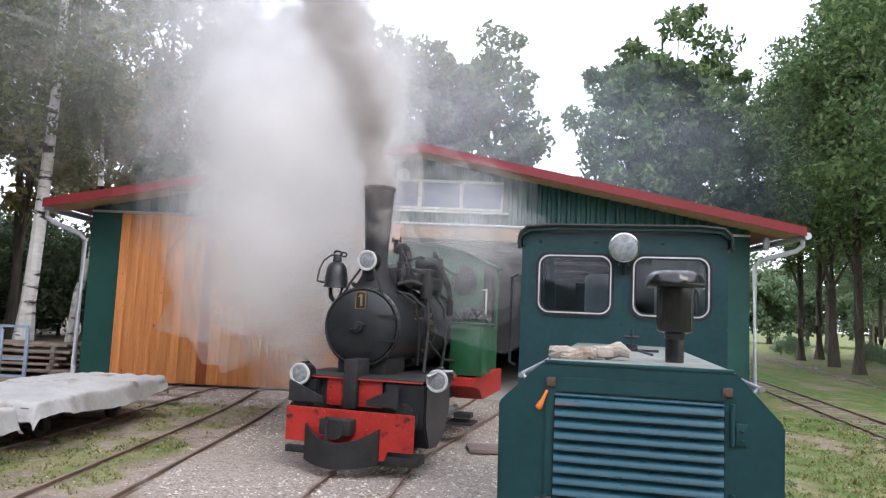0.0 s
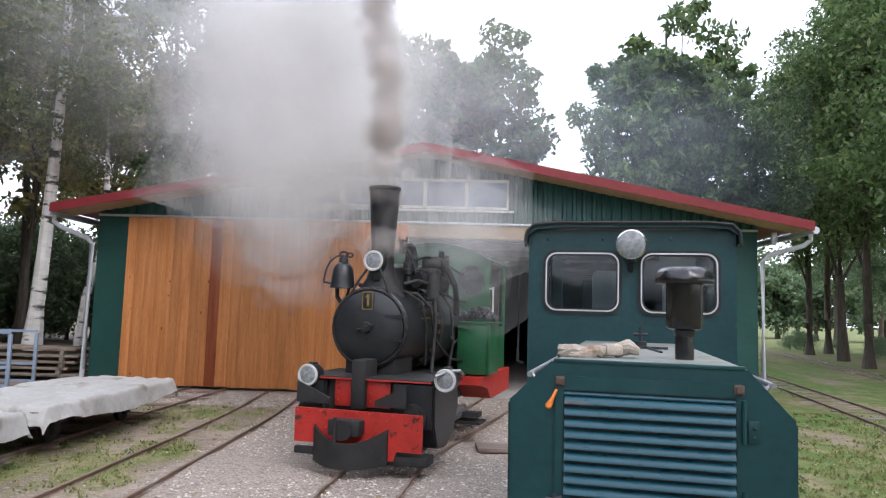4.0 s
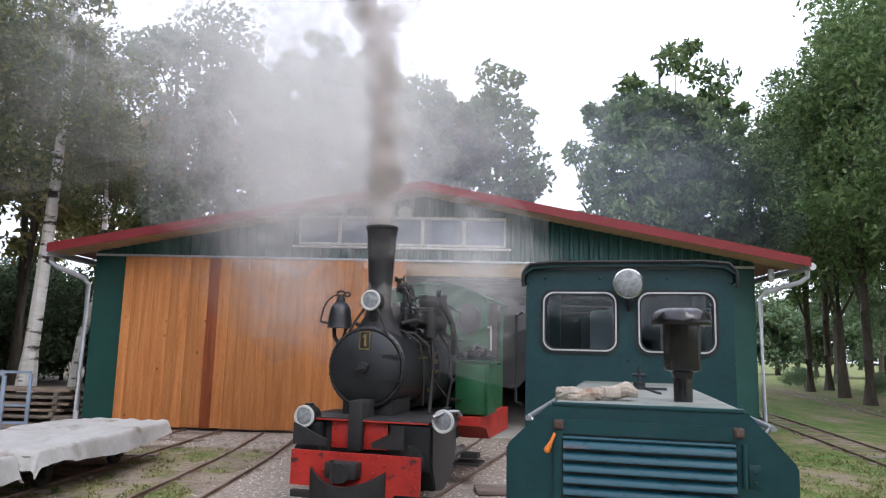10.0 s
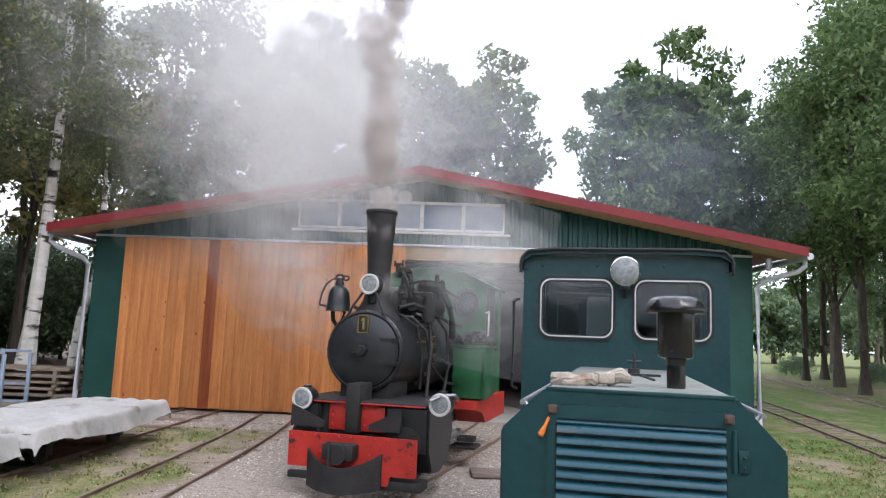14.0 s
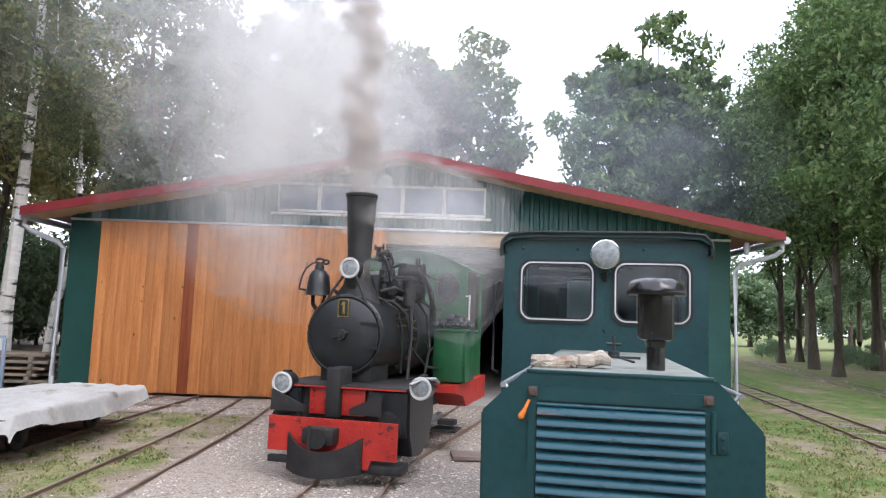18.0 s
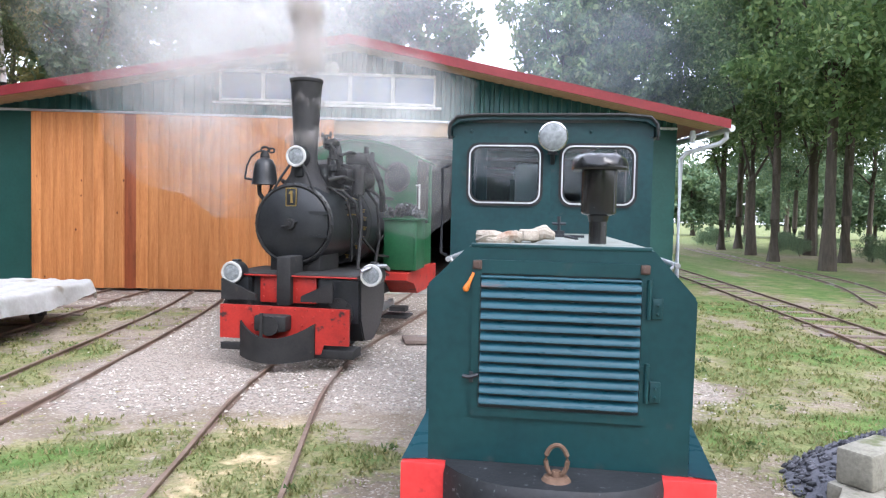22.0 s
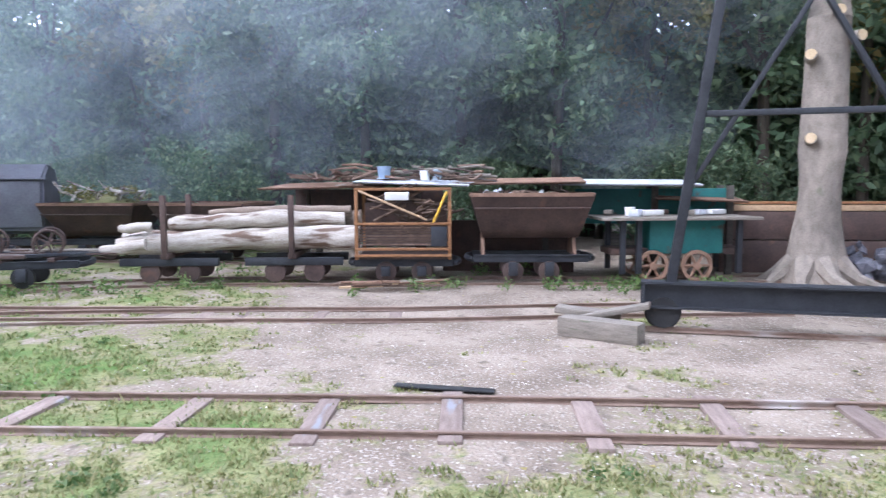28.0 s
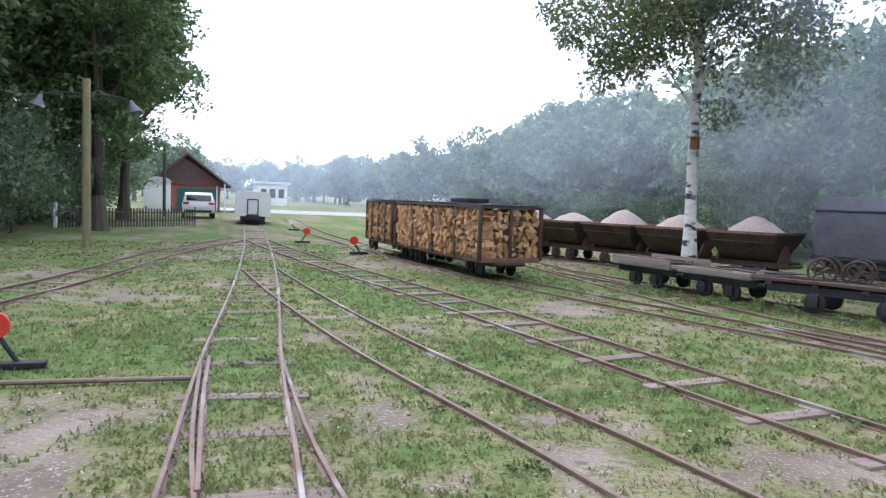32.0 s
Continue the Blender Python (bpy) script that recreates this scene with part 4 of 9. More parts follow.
tube(bm, [(-0.365, -0.02, 0.948), (-0.34, -0.025, 0.945), (-0.305, -0.02, 0.955)], 0.008, 6)
span(bm, -0.34, -0.325, -0.02, 0, 0.925, 0.965)
part("latch", bm, M["dark_steel"], diesel)
bm = bmesh.new()
tube(bm, [(-0.355, -0.03, 1.298), (-0.344, -0.03, 1.322), (-0.331, -0.02, 1.352)], [0.012, 0.007, 0.006], 8)
bmesh.ops.create_uvsphere(bm, u_segments=8, v_segments=6, radius=0.013, matrix=Matrix.Translation((-0.359, -0.03, 1.291)))
part("pull_handle", bm, M["orange"], diesel, "small orange pull handle")
# rails on the bonnet shoulders
for s in (-1, 1):
    bm = bmesh.new()
    tube(bm, [(s * 0.44, 0.03, 1.40), (s * 0.435, 1.0, 1.40), (s * 0.435, 2.3, 1.40)], 0.011, 8)
    for y in (0.06, 0.7, 1.4, 2.1):
        tube(bm, [(s * 0.41, y, 1.37), (s * 0.438, y, 1.405)], 0.008, 6)
    part("bonnet_rail", bm, M["steel"], diesel, "steel rail along the bonnet shoulder")
# skirts and buffer beam
for s in (-1, 1):
    bm = bmesh.new()
    vs = [bm.verts.new(p) for p in ((s * 0.50, 0.0, 0.81), (s * 0.50, 0.0, 0.606), (s * 0.60, -0.03, 0.606), (s * 0.50, 2.4, 0.81), (s * 0.50, 2.4, 0.606), (s * 0.60, 2.4, 0.606))]
    for f in ((0, 1, 2), (3, 5, 4), (0, 2, 5, 3), (1, 4, 5, 2), (0, 3, 4, 1)):
        bm.faces.new([vs[i] for i in f])
    part("skirt", bm, M["louvre_blue"], diesel, "sloping blue-green side skirt")
bm = bmesh.new()
span(bm, -0.60, 0.595, -0.05, 0.01, 0.16, 0.602, 0.006)
part("buffer_beam", bm, M["red"], diesel, "bright red steel buffer beam")
n = 14
top = []
for k in range(n + 1):
    t = -1 + 2 * k / n
    top.append((0.415 * t - 0.012, -0.06 - 0.20 * (1 - abs(t) ** 3.2)))
bm = bmesh.new()
lo = [bm.verts.new((x, y, 0.16)) for x, y in top] + [bm.verts.new((0.40, -0.05, 0.16)), bm.verts.new((-0.425, -0.05, 0.16))]
hi = [bm.verts.new((x, y, 0.572)) for x, y in top] + [bm.verts.new((0.40, -0.05, 0.572)), bm.verts.new((-0.425, -0.05, 0.572))]
hi2 = [bm.verts.new((x * 0.985, y * 0.92, 0.604)) for x, y in top] + [bm.verts.new((0.40, -0.012, 0.612)), bm.verts.new((-0.425, -0.012, 0.612))]
for p, q in ((lo, hi), (hi, hi2)):
    for i in range(len(p)):
        j = (i + 1) % len(p)
        bm.faces.new((p[i], p[j], q[j], q[i]))
bm.faces.new(hi2)
bm.faces.new(lo[::-1])
cast = part("coupler_casting", bm, M["cast_black"], diesel, "chipped black cast-iron coupler head")
for z in (0.475, 0.395, 0.315):
    bm = bmesh.new()
    span(bm, -0.215, 0.195, -0.288, -0.21, z - 0.010, z + 0.014, 0.006)
    part("slot_lip", bm, M["cast_black"], cast)
    # no real opening: a black block gives the slot its shade
    bm = bmesh.new()
    span(bm, -0.20, 0.18, -0.2635, -0.18, z - 0.056, z - 0.010)
    part("slot", bm, M["black"], cast, "black block for the shade in a coupling slot")
for x in (-0.36, 0.335):
    bm = bmesh.new()
    span(bm, x - 0.035, x + 0.035, -0.235, -0.08, 0.38, 0.44, 0.016)
    part("lug", bm, M["cast_black"], cast)
bm = bmesh.new()
pts = [(0.004 + 0.040 * math.sin(a), -0.135, 0.677 + 0.058 * -math.cos(a)) for a in np.linspace(0.5, 2 * math.pi - 0.5, 16)]
tube(bm, pts, 0.009, 8)
cyl(bm, (0.004, -0.135, 0.604), (0.004, -0.135, 0.618), 0.055, 0.045, 16)
cyl(bm, (0.004, -0.135, 0.600), (0.004, -0.135, 0.640), 0.020, 0.016, 10)
part("coupling_pin", bm, M["rust_light"], diesel, "rusty coupling pin with ring")
# exhaust
bm = bmesh.new()
cyl(bm, (0.162, 0.36, 1.455), (0.162, 0.36, 1.60), 0.038, n=20)
lathe(bm, [(0.040, 1.560), (0.046, 1.585), (0.070, 1.593), (0.075, 1.602), (0.075, 1.79), (0.06, 1.80)], Matrix.Translation((0.162, 0.36, 0)), 28)
st = part("exhaust_pipe", bm, M["stack_black"], diesel, "glossy black exhaust stack")
bm = bmesh.new()
cyl(bm, (0.221, 0.318, 1.60), (0.221, 0.318, 1.79), 0.006, n=6)
part("seam", bm, M["stack_black"], st)
bm = bmesh.new()
lathe(bm, [(0.0, 1.782), (0.112, 1.782), (0.119, 1.778), (0.122, 1.786), (0.121, 1.800), (0.112, 1.826), (0.088, 1.843), (0.04, 1.850), (0.0, 1.851)], Matrix.Translation((0.162, 0.36, 0)), 32)
for v in bm.verts:
    if v.co.z > 1.80:
        w = Vector((v.co.x - 0.162, v.co.y - 0.36, 0))
        v.co.z += 0.004 * math.cos(8 * math.atan2(w.y, w.x)) * min(1.0, w.length / 0.1)
part("rain_cap", bm, M["stack_black"], st, "black mushroom rain cap")
bm = bmesh.new()
cyl(bm, (0.02, 1.55, 1.455), (0.02, 1.55, 1.50), 0.035, n=14)
cyl(bm, (0.02, 1.55, 1.50), (0.02, 1.55, 1.585), 0.010, n=8)
cyl(bm, (-0.02, 1.55, 1.54), (0.06, 1.55, 1.54), 0.009, n=8)
part("filler_cap", bm, M["dark_steel"], diesel, "filler cap with cross handle")
bm = bmesh.new()
span(bm, -0.10, 0.16, 1.35, 1.38, 1.462, 1.478)
tube(bm, [(0.10, 0.9, 1.468), (0.06, 1.3, 1.468), (0.0, 1.7, 1.468)], 0.008, 6)
part("bonnet_strap", bm, M["dark_steel"], diesel)
# cab
CABO = rounded(-0.76, 0.76, 0.55, 2.335, 0.11, 5)
bm = bmesh.new()
m_cab = Matrix.Translation((0, 2.5, 0))
wl, wr = rounded(-0.620, -0.117, 1.688, 2.092, 0.07), rounded(0.058, 0.556, 1.688, 2.092, 0.07)


def pane_wall(bm, x0, x1, z0, z1, y, t, hole):
    """A wall piece from x0 to x1 with a round-cornered opening."""
    n = len(hole)
    cx, cz = (sum(p[0] for p in hole) / n, sum(p[1] for p in hole) / n)
    outer = []
    for px, pz in hole:
        dx, dz = px - cx, pz - cz
        k = min((x1 - cx) / dx if dx > 1e-6 else (x0 - cx) / dx if dx < -1e-6 else 1e9, (z1 - cz) / dz if dz > 1e-6 else (z0 - cz) / dz if dz < -1e-6 else 1e9)
        outer.append((cx + dx * k, cz + dz * k))
    frame_strip(bm, outer, hole, y, y + t)


for hole, x0, x1 in ((wl, -0.76, -0.03), (wr, -0.03, 0.69)):
    bm = bmesh.new()
    pane_wall(bm, x0, x1, 1.60, 2.17, 2.5, 0.04, hole)
    part("window_panel", bm, M["diesel_green"], diesel, "dark green cab panel with a rounded window")
for nm, x0, x1, y0, y1, z0, z1 in (("cab_front", -0.76, 0.69, 2.5, 2.54, 0.55, 1.60), ("cab_header", -0.76, 0.69, 2.5, 2.54, 2.17, 2.27), ("cab_back", -0.76, 0.69, 3.95, 3.99, 0.55, 1.6),
                                   ("back_pillar", -0.76, -0.62, 3.95, 3.99, 1.6, 2.23), ("back_pillar", 0.56, 0.69, 3.95, 3.99, 1.6, 2.23), ("back_pillar", -0.09, 0.03, 3.95, 3.99, 1.6, 2.23),
                                   ("cab_side", -0.76, -0.72, 2.54, 3.95, 0.55, 1.35), ("side_pillar", -0.76, -0.72, 2.54, 2.75, 1.35, 2.23), ("side_pillar", -0.76, -0.72, 3.75, 3.95, 1.35, 2.23),
                                   ("cab_side", 0.65, 0.69, 2.54, 3.95, 0.55, 1.35), ("side_pillar", 0.65, 0.69, 2.54, 2.75, 1.35, 2.23), ("side_pillar", 0.65, 0.69, 3.75, 3.95, 1.35, 2.23)):
    bm = bmesh.new()
    span(bm, x0, x1, y0, y1, z0, z1)
    part(nm, bm, M["diesel_green"], diesel)
bm = bmesh.new()
o = [(-0.76, 2.17), (-0.755, 2.24), (-0.695, 2.302), (-0.515, 2.316), (0.515, 2.316), (0.695, 2.302), (0.755, 2.24), (0.76, 2.17), (0.735, 2.17), (0.73, 2.23), (0.665, 2.272), (0.465, 2.285), (-0.465, 2.285), (-0.665, 2.272), (-0.73, 2.23), (-0.735, 2.17)]
plate(bm, [(x - 0.033, z) for x, z in o], 1.6, Matrix.Translation((0, 2.44, 0)))
part("cab_roof", bm, M["diesel_green"], diesel, "rounded cab roof")
bm = bmesh.new()
end = [(-0.742, 2.14), (-0.742, 2.21), (-0.735, 2.255), (-0.69, 2.302), (-0.52, 2.318), (0.52, 2.318), (0.69, 2.302), (0.735, 2.255), (0.742, 2.21), (0.742, 2.14)]
tube(bm, [(x - 0.033, 2.43, z) for x, z in end], 0.013, 6)
part("drip_rail", bm, M["rubber"], diesel, "black drip rail over the cab front")
for w in (wl, wr):
    x0, x1 = min(p[0] for p in w), max(p[0] for p in w)
    z0, z1 = min(p[1] for p in w), max(p[1] for p in w)
    win = part("window_seal", (lambda b: (frame_strip(b, rounded(x0 - 0.03, x1 + 0.03, z0 - 0.03, z1 + 0.03, 0.09), rounded(x0 + 0.008, x1 - 0.008, z0 + 0.008, z1 - 0.008, 0.07), 2.485, 2.515), b)[1])(bmesh.new()), M["rubber"], diesel, "black rubber window seal")
    bm = bmesh.new()
    frame_strip(bm, rounded(x0 - 0.012, x1 + 0.012, z0 - 0.012, z1 + 0.012, 0.08), rounded(x0 - 0.002, x1 + 0.002, z0 - 0.002, z1 + 0.002, 0.073), 2.480, 2.49)
    part("trim", bm, M["silver_trim"], win, "bright trim line")
    bm = bmesh.new()
    plate(bm, rounded(x0, x1, z0, z1, 0.07), 0.005, Matrix.Translation((0, 2.502, 0)))
    g = part("pane", bm, M["glass"], win, "clear window pane")
    g.visible_shadow = False
bm = bmesh.new()
lathe(bm, [(0.0, -0.11), (0.055, -0.11), (0.098, -0.05), (0.106, 0.0), (0.106, 0.018), (0.096, 0.020)], Matrix.Translation((-0.022, 2.36, 2.152)) @ Matrix.Rotation(radians(90), 4, 'X'), 28)
hl = part("headlight", bm, M["chrome"], diesel, "round chrome headlight")
bm = bmesh.new()
lathe(bm, [(0.097, 0.016), (0.08, 0.028), (0.045, 0.036), (0, 0.039)], Matrix.Translation((-0.022, 2.36, 2.152)) @ Matrix.Rotation(radians(90), 4, 'X'), 28)
part("lens", bm, M["lamp_glass"], hl, "ribbed glass lens")
bm = bmesh.new()
cyl(bm, (-0.022, 2.41, 2.03), (-0.022, 2.41, 2.075), 0.042, 0.02, 12)
tube(bm, [(-0.022, 2.40, 2.08), (-0.022, 2.40, 2.03), (-0.022, 2.5, 1.98)], 0.018, 8)
part("lamp_bracket", bm, M["dark_steel"], diesel)
for x in (-0.62, -0.22, 0.25):
    bm = bmesh.new()
    rivets(bm, [(x, 2.497, 2.205)], 0.014)
    part("rivet", bm, M["diesel_green"], diesel)
for x in (-0.20, 0.33):
    bm = bmesh.new()
    span(bm, x - 0.11, x + 0.11, 2.9, 2.98, 1.40, 2.00, 0.04)
    part("seat_back", bm, M["cream"], diesel, "pale grey driver seat back")
    bm = bmesh.new()
    span(bm, x - 0.13, x + 0.13, 2.66, 3.02, 1.12, 1.22, 0.04)
    part("seat", bm, M["cream"], diesel)
bm = bmesh.new()
span(bm, -0.72, 0.72, 2.56, 3.93, 0.56, 0.62)
part("cab_floor", bm, M["dark_steel"], diesel)
for s in (-1, 1):
    bm = bmesh.new()
    span(bm, s * 0.45 - 0.02, s * 0.45 + 0.02, 0.02, 3.95, 0.22, 0.60)
    part("frame", bm, M["dark_steel"], diesel)
bm = bmesh.new()
tube(bm, [(-0.80, 2.55, 1.95), (-0.83, 2.5, 1.93), (-0.83, 2.5, 1.3), (-0.80, 2.55, 1.28)], 0.012, 6)
part("grab_rail", bm, M["dark_steel"], diesel)
for y in (0.9, 2.7):
    for s in (-1, 1):
        wheel(diesel, s * 0.37, y, 0.27, s, M["dark_steel"])

# glove and rag on the bonnet
bm = bmesh.new()
rg = random.Random(3)
for k in range(5):
    a = -0.7 + k * 0.33
    tube(bm, [(0.02, 0.02, 0.02), (0.05 + 0.05 * math.cos(a), 0.05 * math.sin(a), 0.03 + 0.01 * (k % 2)), (0.05 + 0.105 * math.cos(a), 0.11 * math.sin(a), 0.022)], [0.022, 0.018, 0.011], 8)
box(bm, (-0.01, 0, 0.024), (0.11, 0.10, 0.036), bev=0.016)
box(bm, (-0.085, 0.01, 0.02), (0.07, 0.09, 0.028), bev=0.012)
solid("work_glove", bm, M["cotton"], diesel.matrix_basis @ pose(-0.125, 0.27, 1.465, 0, 0, 20) @ Matrix.Diagonal((0.66, 0.9, 1.35, 1)), "soiled white cotton work glove on the bonnet", "glove")
bm = bmesh.new()
for k in range(5):
    a = rg.uniform(0, 6.3)
    tube(bm, [(0.11 * math.cos(a + t) * (1 - 0.1 * t), 0.05 * math.sin(a + 1.3 * t), 0.016 + 0.010 * math.sin(3 * t + k)) for t in np.linspace(0, 2.6, 8)], 0.016, 6)
solid("oily_rag", bm, M["cotton"], diesel.matrix_basis @ pose(-0.245, 0.22, 1.465, 0, 0, 5) @ Matrix.Diagonal((0.9, 1.2, 1.3, 1)), "crumpled brown-stained rag on the bonnet", "rag")

# ---- steam locomotive ----
steam = thing("steam_locomotive", pose(-1.315, 7.30, 0.04, 0, 0, -12.5), "black narrow-gauge steam locomotive with green cab and red buffer beam", "locomotive")
bm = bmesh.new()
plate(bm, [(-0.58, 0.25), (0.42, 0.25), (0.42, 0.12), (0.52, 0.12), (0.55, 0.22), (0.815, 0.22), (0.815, 0.592), (-0.58, 0.600)], 0.035, Matrix.Translation((0, 0, 0)))
rivets(bm, [(-0.55 + i * 0.132, -0.004, 0.572) for i in range(11)] + [(x, -0.004, z) for x in (-0.22, -0.10, 0.32, 0.44) for z in (0.50, 0.41)] + [(0.77, -0.004, z) for z in (0.3, 0.42)], 0.013)
part("buffer_beam", bm, M["steam_red"], steam, "riveted red buffer beam")
bm = bmesh.new()
span(bm, -0.57, -0.20, -0.01, 0.06, 0.13, 0.20, 0.006)
part("guard_iron", bm, M["soot"], steam)
bm = bmesh.new()
span(bm, 0.30, 0.86, 0.02, 0.30, 0.08, 0.17, 0.006)
part("guard_iron", bm, M["soot"], steam)
n = 12
bm = bmesh.new()
rows = []
for k in range(n + 1):
    t = -1 + 2 * k / n
    x = 0.06 + 0.40 * t
    y = -0.04 - 0.20 * (1 - t * t)
    rows.append((x, y, 0.30 + 0.14 * t * t, 0.08 - 0.03 * (1 - t * t)))
f1 = [(bm.verts.new((x, y, zt)), bm.verts.new((x, y, zb))) for x, y, zt, zb in rows]
f2 = [(bm.verts.new((x, y + 0.04, zt)), bm.verts.new((x, y + 0.04, zb))) for x, y, zt, zb in rows]
for k in range(n):
    bm.faces.new((f1[k][0], f1[k + 1][0], f1[k + 1][1], f1[k][1]))
    bm.faces.new((f2[k][0], f2[k][1], f2[k + 1][1], f2[k + 1][0]))
    bm.faces.new((f1[k][0], f2[k][0], f2[k + 1][0], f1[k + 1][0]))
    bm.faces.new((f1[k][1], f1[k + 1][1], f2[k + 1][1], f2[k][1]))
for e in (0, n):
    bm.faces.new((f1[e][0], f1[e][1], f2[e][1], f2[e][0]))
part("buffer_plate", bm, M["soot"], steam, "black dished buffer plate")
bm = bmesh.new()
span(bm, -0.14, 0.20, -0.16, 0.02, 0.36, 0.52, 0.02)
cyl(bm, (0.03, -0.18, 0.42), (0.03, -0.02, 0.42), 0.10, n=18)
cyl(bm, (-0.04, -0.2, 0.30), (-0.04, -0.2, 0.55), 0.018, n=8)
part("coupler", bm, M["soot"], steam, "sooty coupler head")
for a, b in ((-0.27, -0.06), (0.10, 0.36)):
    bm = bmesh.new()
    span(bm, a, b, 0.30, 0.33, 0.60, 0.90, 0.004)
    rivets(bm, [(x, 0.297, z) for x in (a + 0.04, b - 0.04) for z in (0.66, 0.75, 0.84)], 0.012)
    part("frame_plate", bm, M["steam_red"], steam, "riveted red frame plate")
bm = bmesh.new()
span(bm, -0.06, 0.10, 0.22, 0.6, 0.58, 1.10, 0.02)
cyl(bm, (0.02, 0.30, 0.62), (0.02, 0.30, 0.95), 0.075, n=14)
part("front_column", bm, M["soot"], steam)
bm = bmesh.new()
span(bm, -0.66, 0.82, 0.26, 1.3, 0.885, 0.915, 0.005)
part("running_board", bm, M["soot"], steam, "black running board")
bm = bmesh.new()
span(bm, -0.66, 0.82, 0.250, 0.262, 0.884, 0.900, 0.003)
part("board_edge", bm, M["steam_red"], steam, "red edge of the running board")
for s, x0, x1 in ((-1, -0.66, -0.36), (1, 0.40, 0.86)):
    bm = bmesh.new()
    o = [(0.26, 0.87), (1.28, 0.87), (1.30, 0.55), (1.12, 0.28), (0.80, 0.16), (0.44, 0.20), (0.28, 0.45)]
    a = [bm.verts.new((x0, y, z)) for y, z in o]
    b = [bm.verts.new((x1, y, z)) for y, z in o]
    for i in range(len(o)):
        j = (i + 1) % len(o)
        bm.faces.new((a[i], a[j], b[j], b[i]))
    bm.faces.new(a[::-1])
    bm.faces.new(b)
    bmesh.ops.bevel(bm, geom=list(bm.edges), offset=0.015, segments=2, affect='EDGES')
    part("cylinder_block", bm, M["black"], steam, "black cylinder casing")
    bm = bmesh.new()
    plate(bm, [(x0 + 0.02, 0.42), (x1 - 0.02, 0.42), (x1 - 0.02, 0.86), (x0 + 0.02, 0.86)], 0.012, Matrix.Translation((0, 0.245, 0)))
    part("casing_front", bm, M["black"], steam)
    bm = bmesh.new()
    cyl(bm, ((x0 + x1) / 2, 0.22, 0.52), ((x0 + x1) / 2, 0.30, 0.52), 0.16, n=20)
    rivets(bm, [((x0 + x1) / 2 + 0.13 * math.cos(a), 0.218, 0.52 + 0.13 * math.sin(a)) for a in np.linspace(0, 5.5, 8)], 0.014)
    part("cylinder_cover", bm, M["soot"], steam)
for x0, x1, z0 in ((-0.62, -0.24, 0.62), (0.26, 0.60, 0.62)):
    bm = bmesh.new()
    s = -1 if x0 < 0 else 1
    vs = [(x0 if s < 0 else x1, 0.64), (x1 if s < 0 else x0, 0.64), (x1 if s < 0 else x0, 0.70), (x0 if s < 0 else x1, 0.86)]
    plate(bm, vs if s < 0 else vs[::-1], 0.04, Matrix.Translation((0, 0.10, 0)))
    part("splash_plate", bm, M["soot"], steam)
for x, y, z in ((-0.550, 0.20, 0.915), (0.985, 0.20, 0.935)):
    bm = bmesh.new()
    m = Matrix.Translation((x, y, z)) @ Matrix.Rotation(radians(90), 4, 'X')
    lathe(bm, [(0, -0.22), (0.09, -0.22), (0.115, -0.17), (0.118, 0.0), (0.10, 0.0)], m, 22)
    box(bm, (x, y + 0.12, z + 0.12), (0.07, 0.10, 0.03), bev=0.01)
    ln = part("lantern", bm, M["black"], steam, "round black lantern")
    bm = bmesh.new()
    lathe(bm, [(0.086, 0.008), (0.092, 0.022), (0.112, 0.022), (0.119, 0.006)], m, 24)
    part("rim", bm, M["white_rim"], ln, "white lantern rim")
    bm = bmesh.new()
    lathe(bm, [(0.088, 0.010), (0.05, 0.020), (0, 0.024)], m, 22)
    part("lens", bm, M["lamp_glass"], ln, "clear lantern lens")
bm = bmesh.new()
tube(bm, [(0.90, 0.10, 0.98), (1.0, 0.22, 1.03), (1.10, 0.34, 1.03), (1.10, 0.5, 0.98)], 0.02, 6)
part("lamp_iron", bm, M["steel"], steam, "bright lamp iron")
# smokebox, boiler, chimney
BX, BZ = -0.045, 1.44
mY = Matrix.Translation((BX, 0, BZ)) @ Matrix.Rotation(radians(-90), 4, 'X')
bm = bmesh.new()
lathe(bm, [(0.0, 0.66), (0.44, 0.66), (0.462, 0.68), (0.462, 1.45), (0.0, 1.45)], mY, 40)
part("smokebox", bm, M["black"], steam, "black smokebox")
bm = bmesh.new()
lathe(bm, [(0.415, 0.665), (0.410, 0.635), (0.36, 0.612), (0.2, 0.585), (0.0, 0.572)], mY, 40)
sd = part("smokebox_door", bm, M["black"], steam, "dished smokebox door")
bm = bmesh.new()
pts = [(BX + 0.432 * math.cos(a), 0.655, BZ + 0.432 * math.sin(a)) for a in np.linspace(0, 2 * math.pi, 41)]
tube(bm, pts, 0.014, 6)
rivets(bm, [(BX + 0.448 * math.cos(a), 0.662, BZ + 0.448 * math.sin(a)) for a in np.linspace(0, 2 * math.pi, 33)[:-1]], 0.011)
part("door_ring", bm, M["soot"], steam)
bm = bmesh.new()
cyl(bm, (BX, 0.53, BZ), (BX, 0.60, BZ), 0.055, 0.07, 16)
cyl(bm, (BX - 0.09, 0.545, BZ - 0.03), (BX + 0.09, 0.545, BZ + 0.03), 0.012, n=8)
cyl(bm, (BX, 0.51, BZ), (BX, 0.54, BZ), 0.025, n=10)
part("door_handle", bm, M["soot"], sd, "door locking handle")
for z in (0.13, -0.13):
    bm = bmesh.new()
    span(bm, BX + 0.05, BX + 0.42, 0.592, 0.606, BZ + z - 0.018, BZ + z + 0.018)
    part("door_strap", bm, M["black"], sd)
bm = bmesh.new()
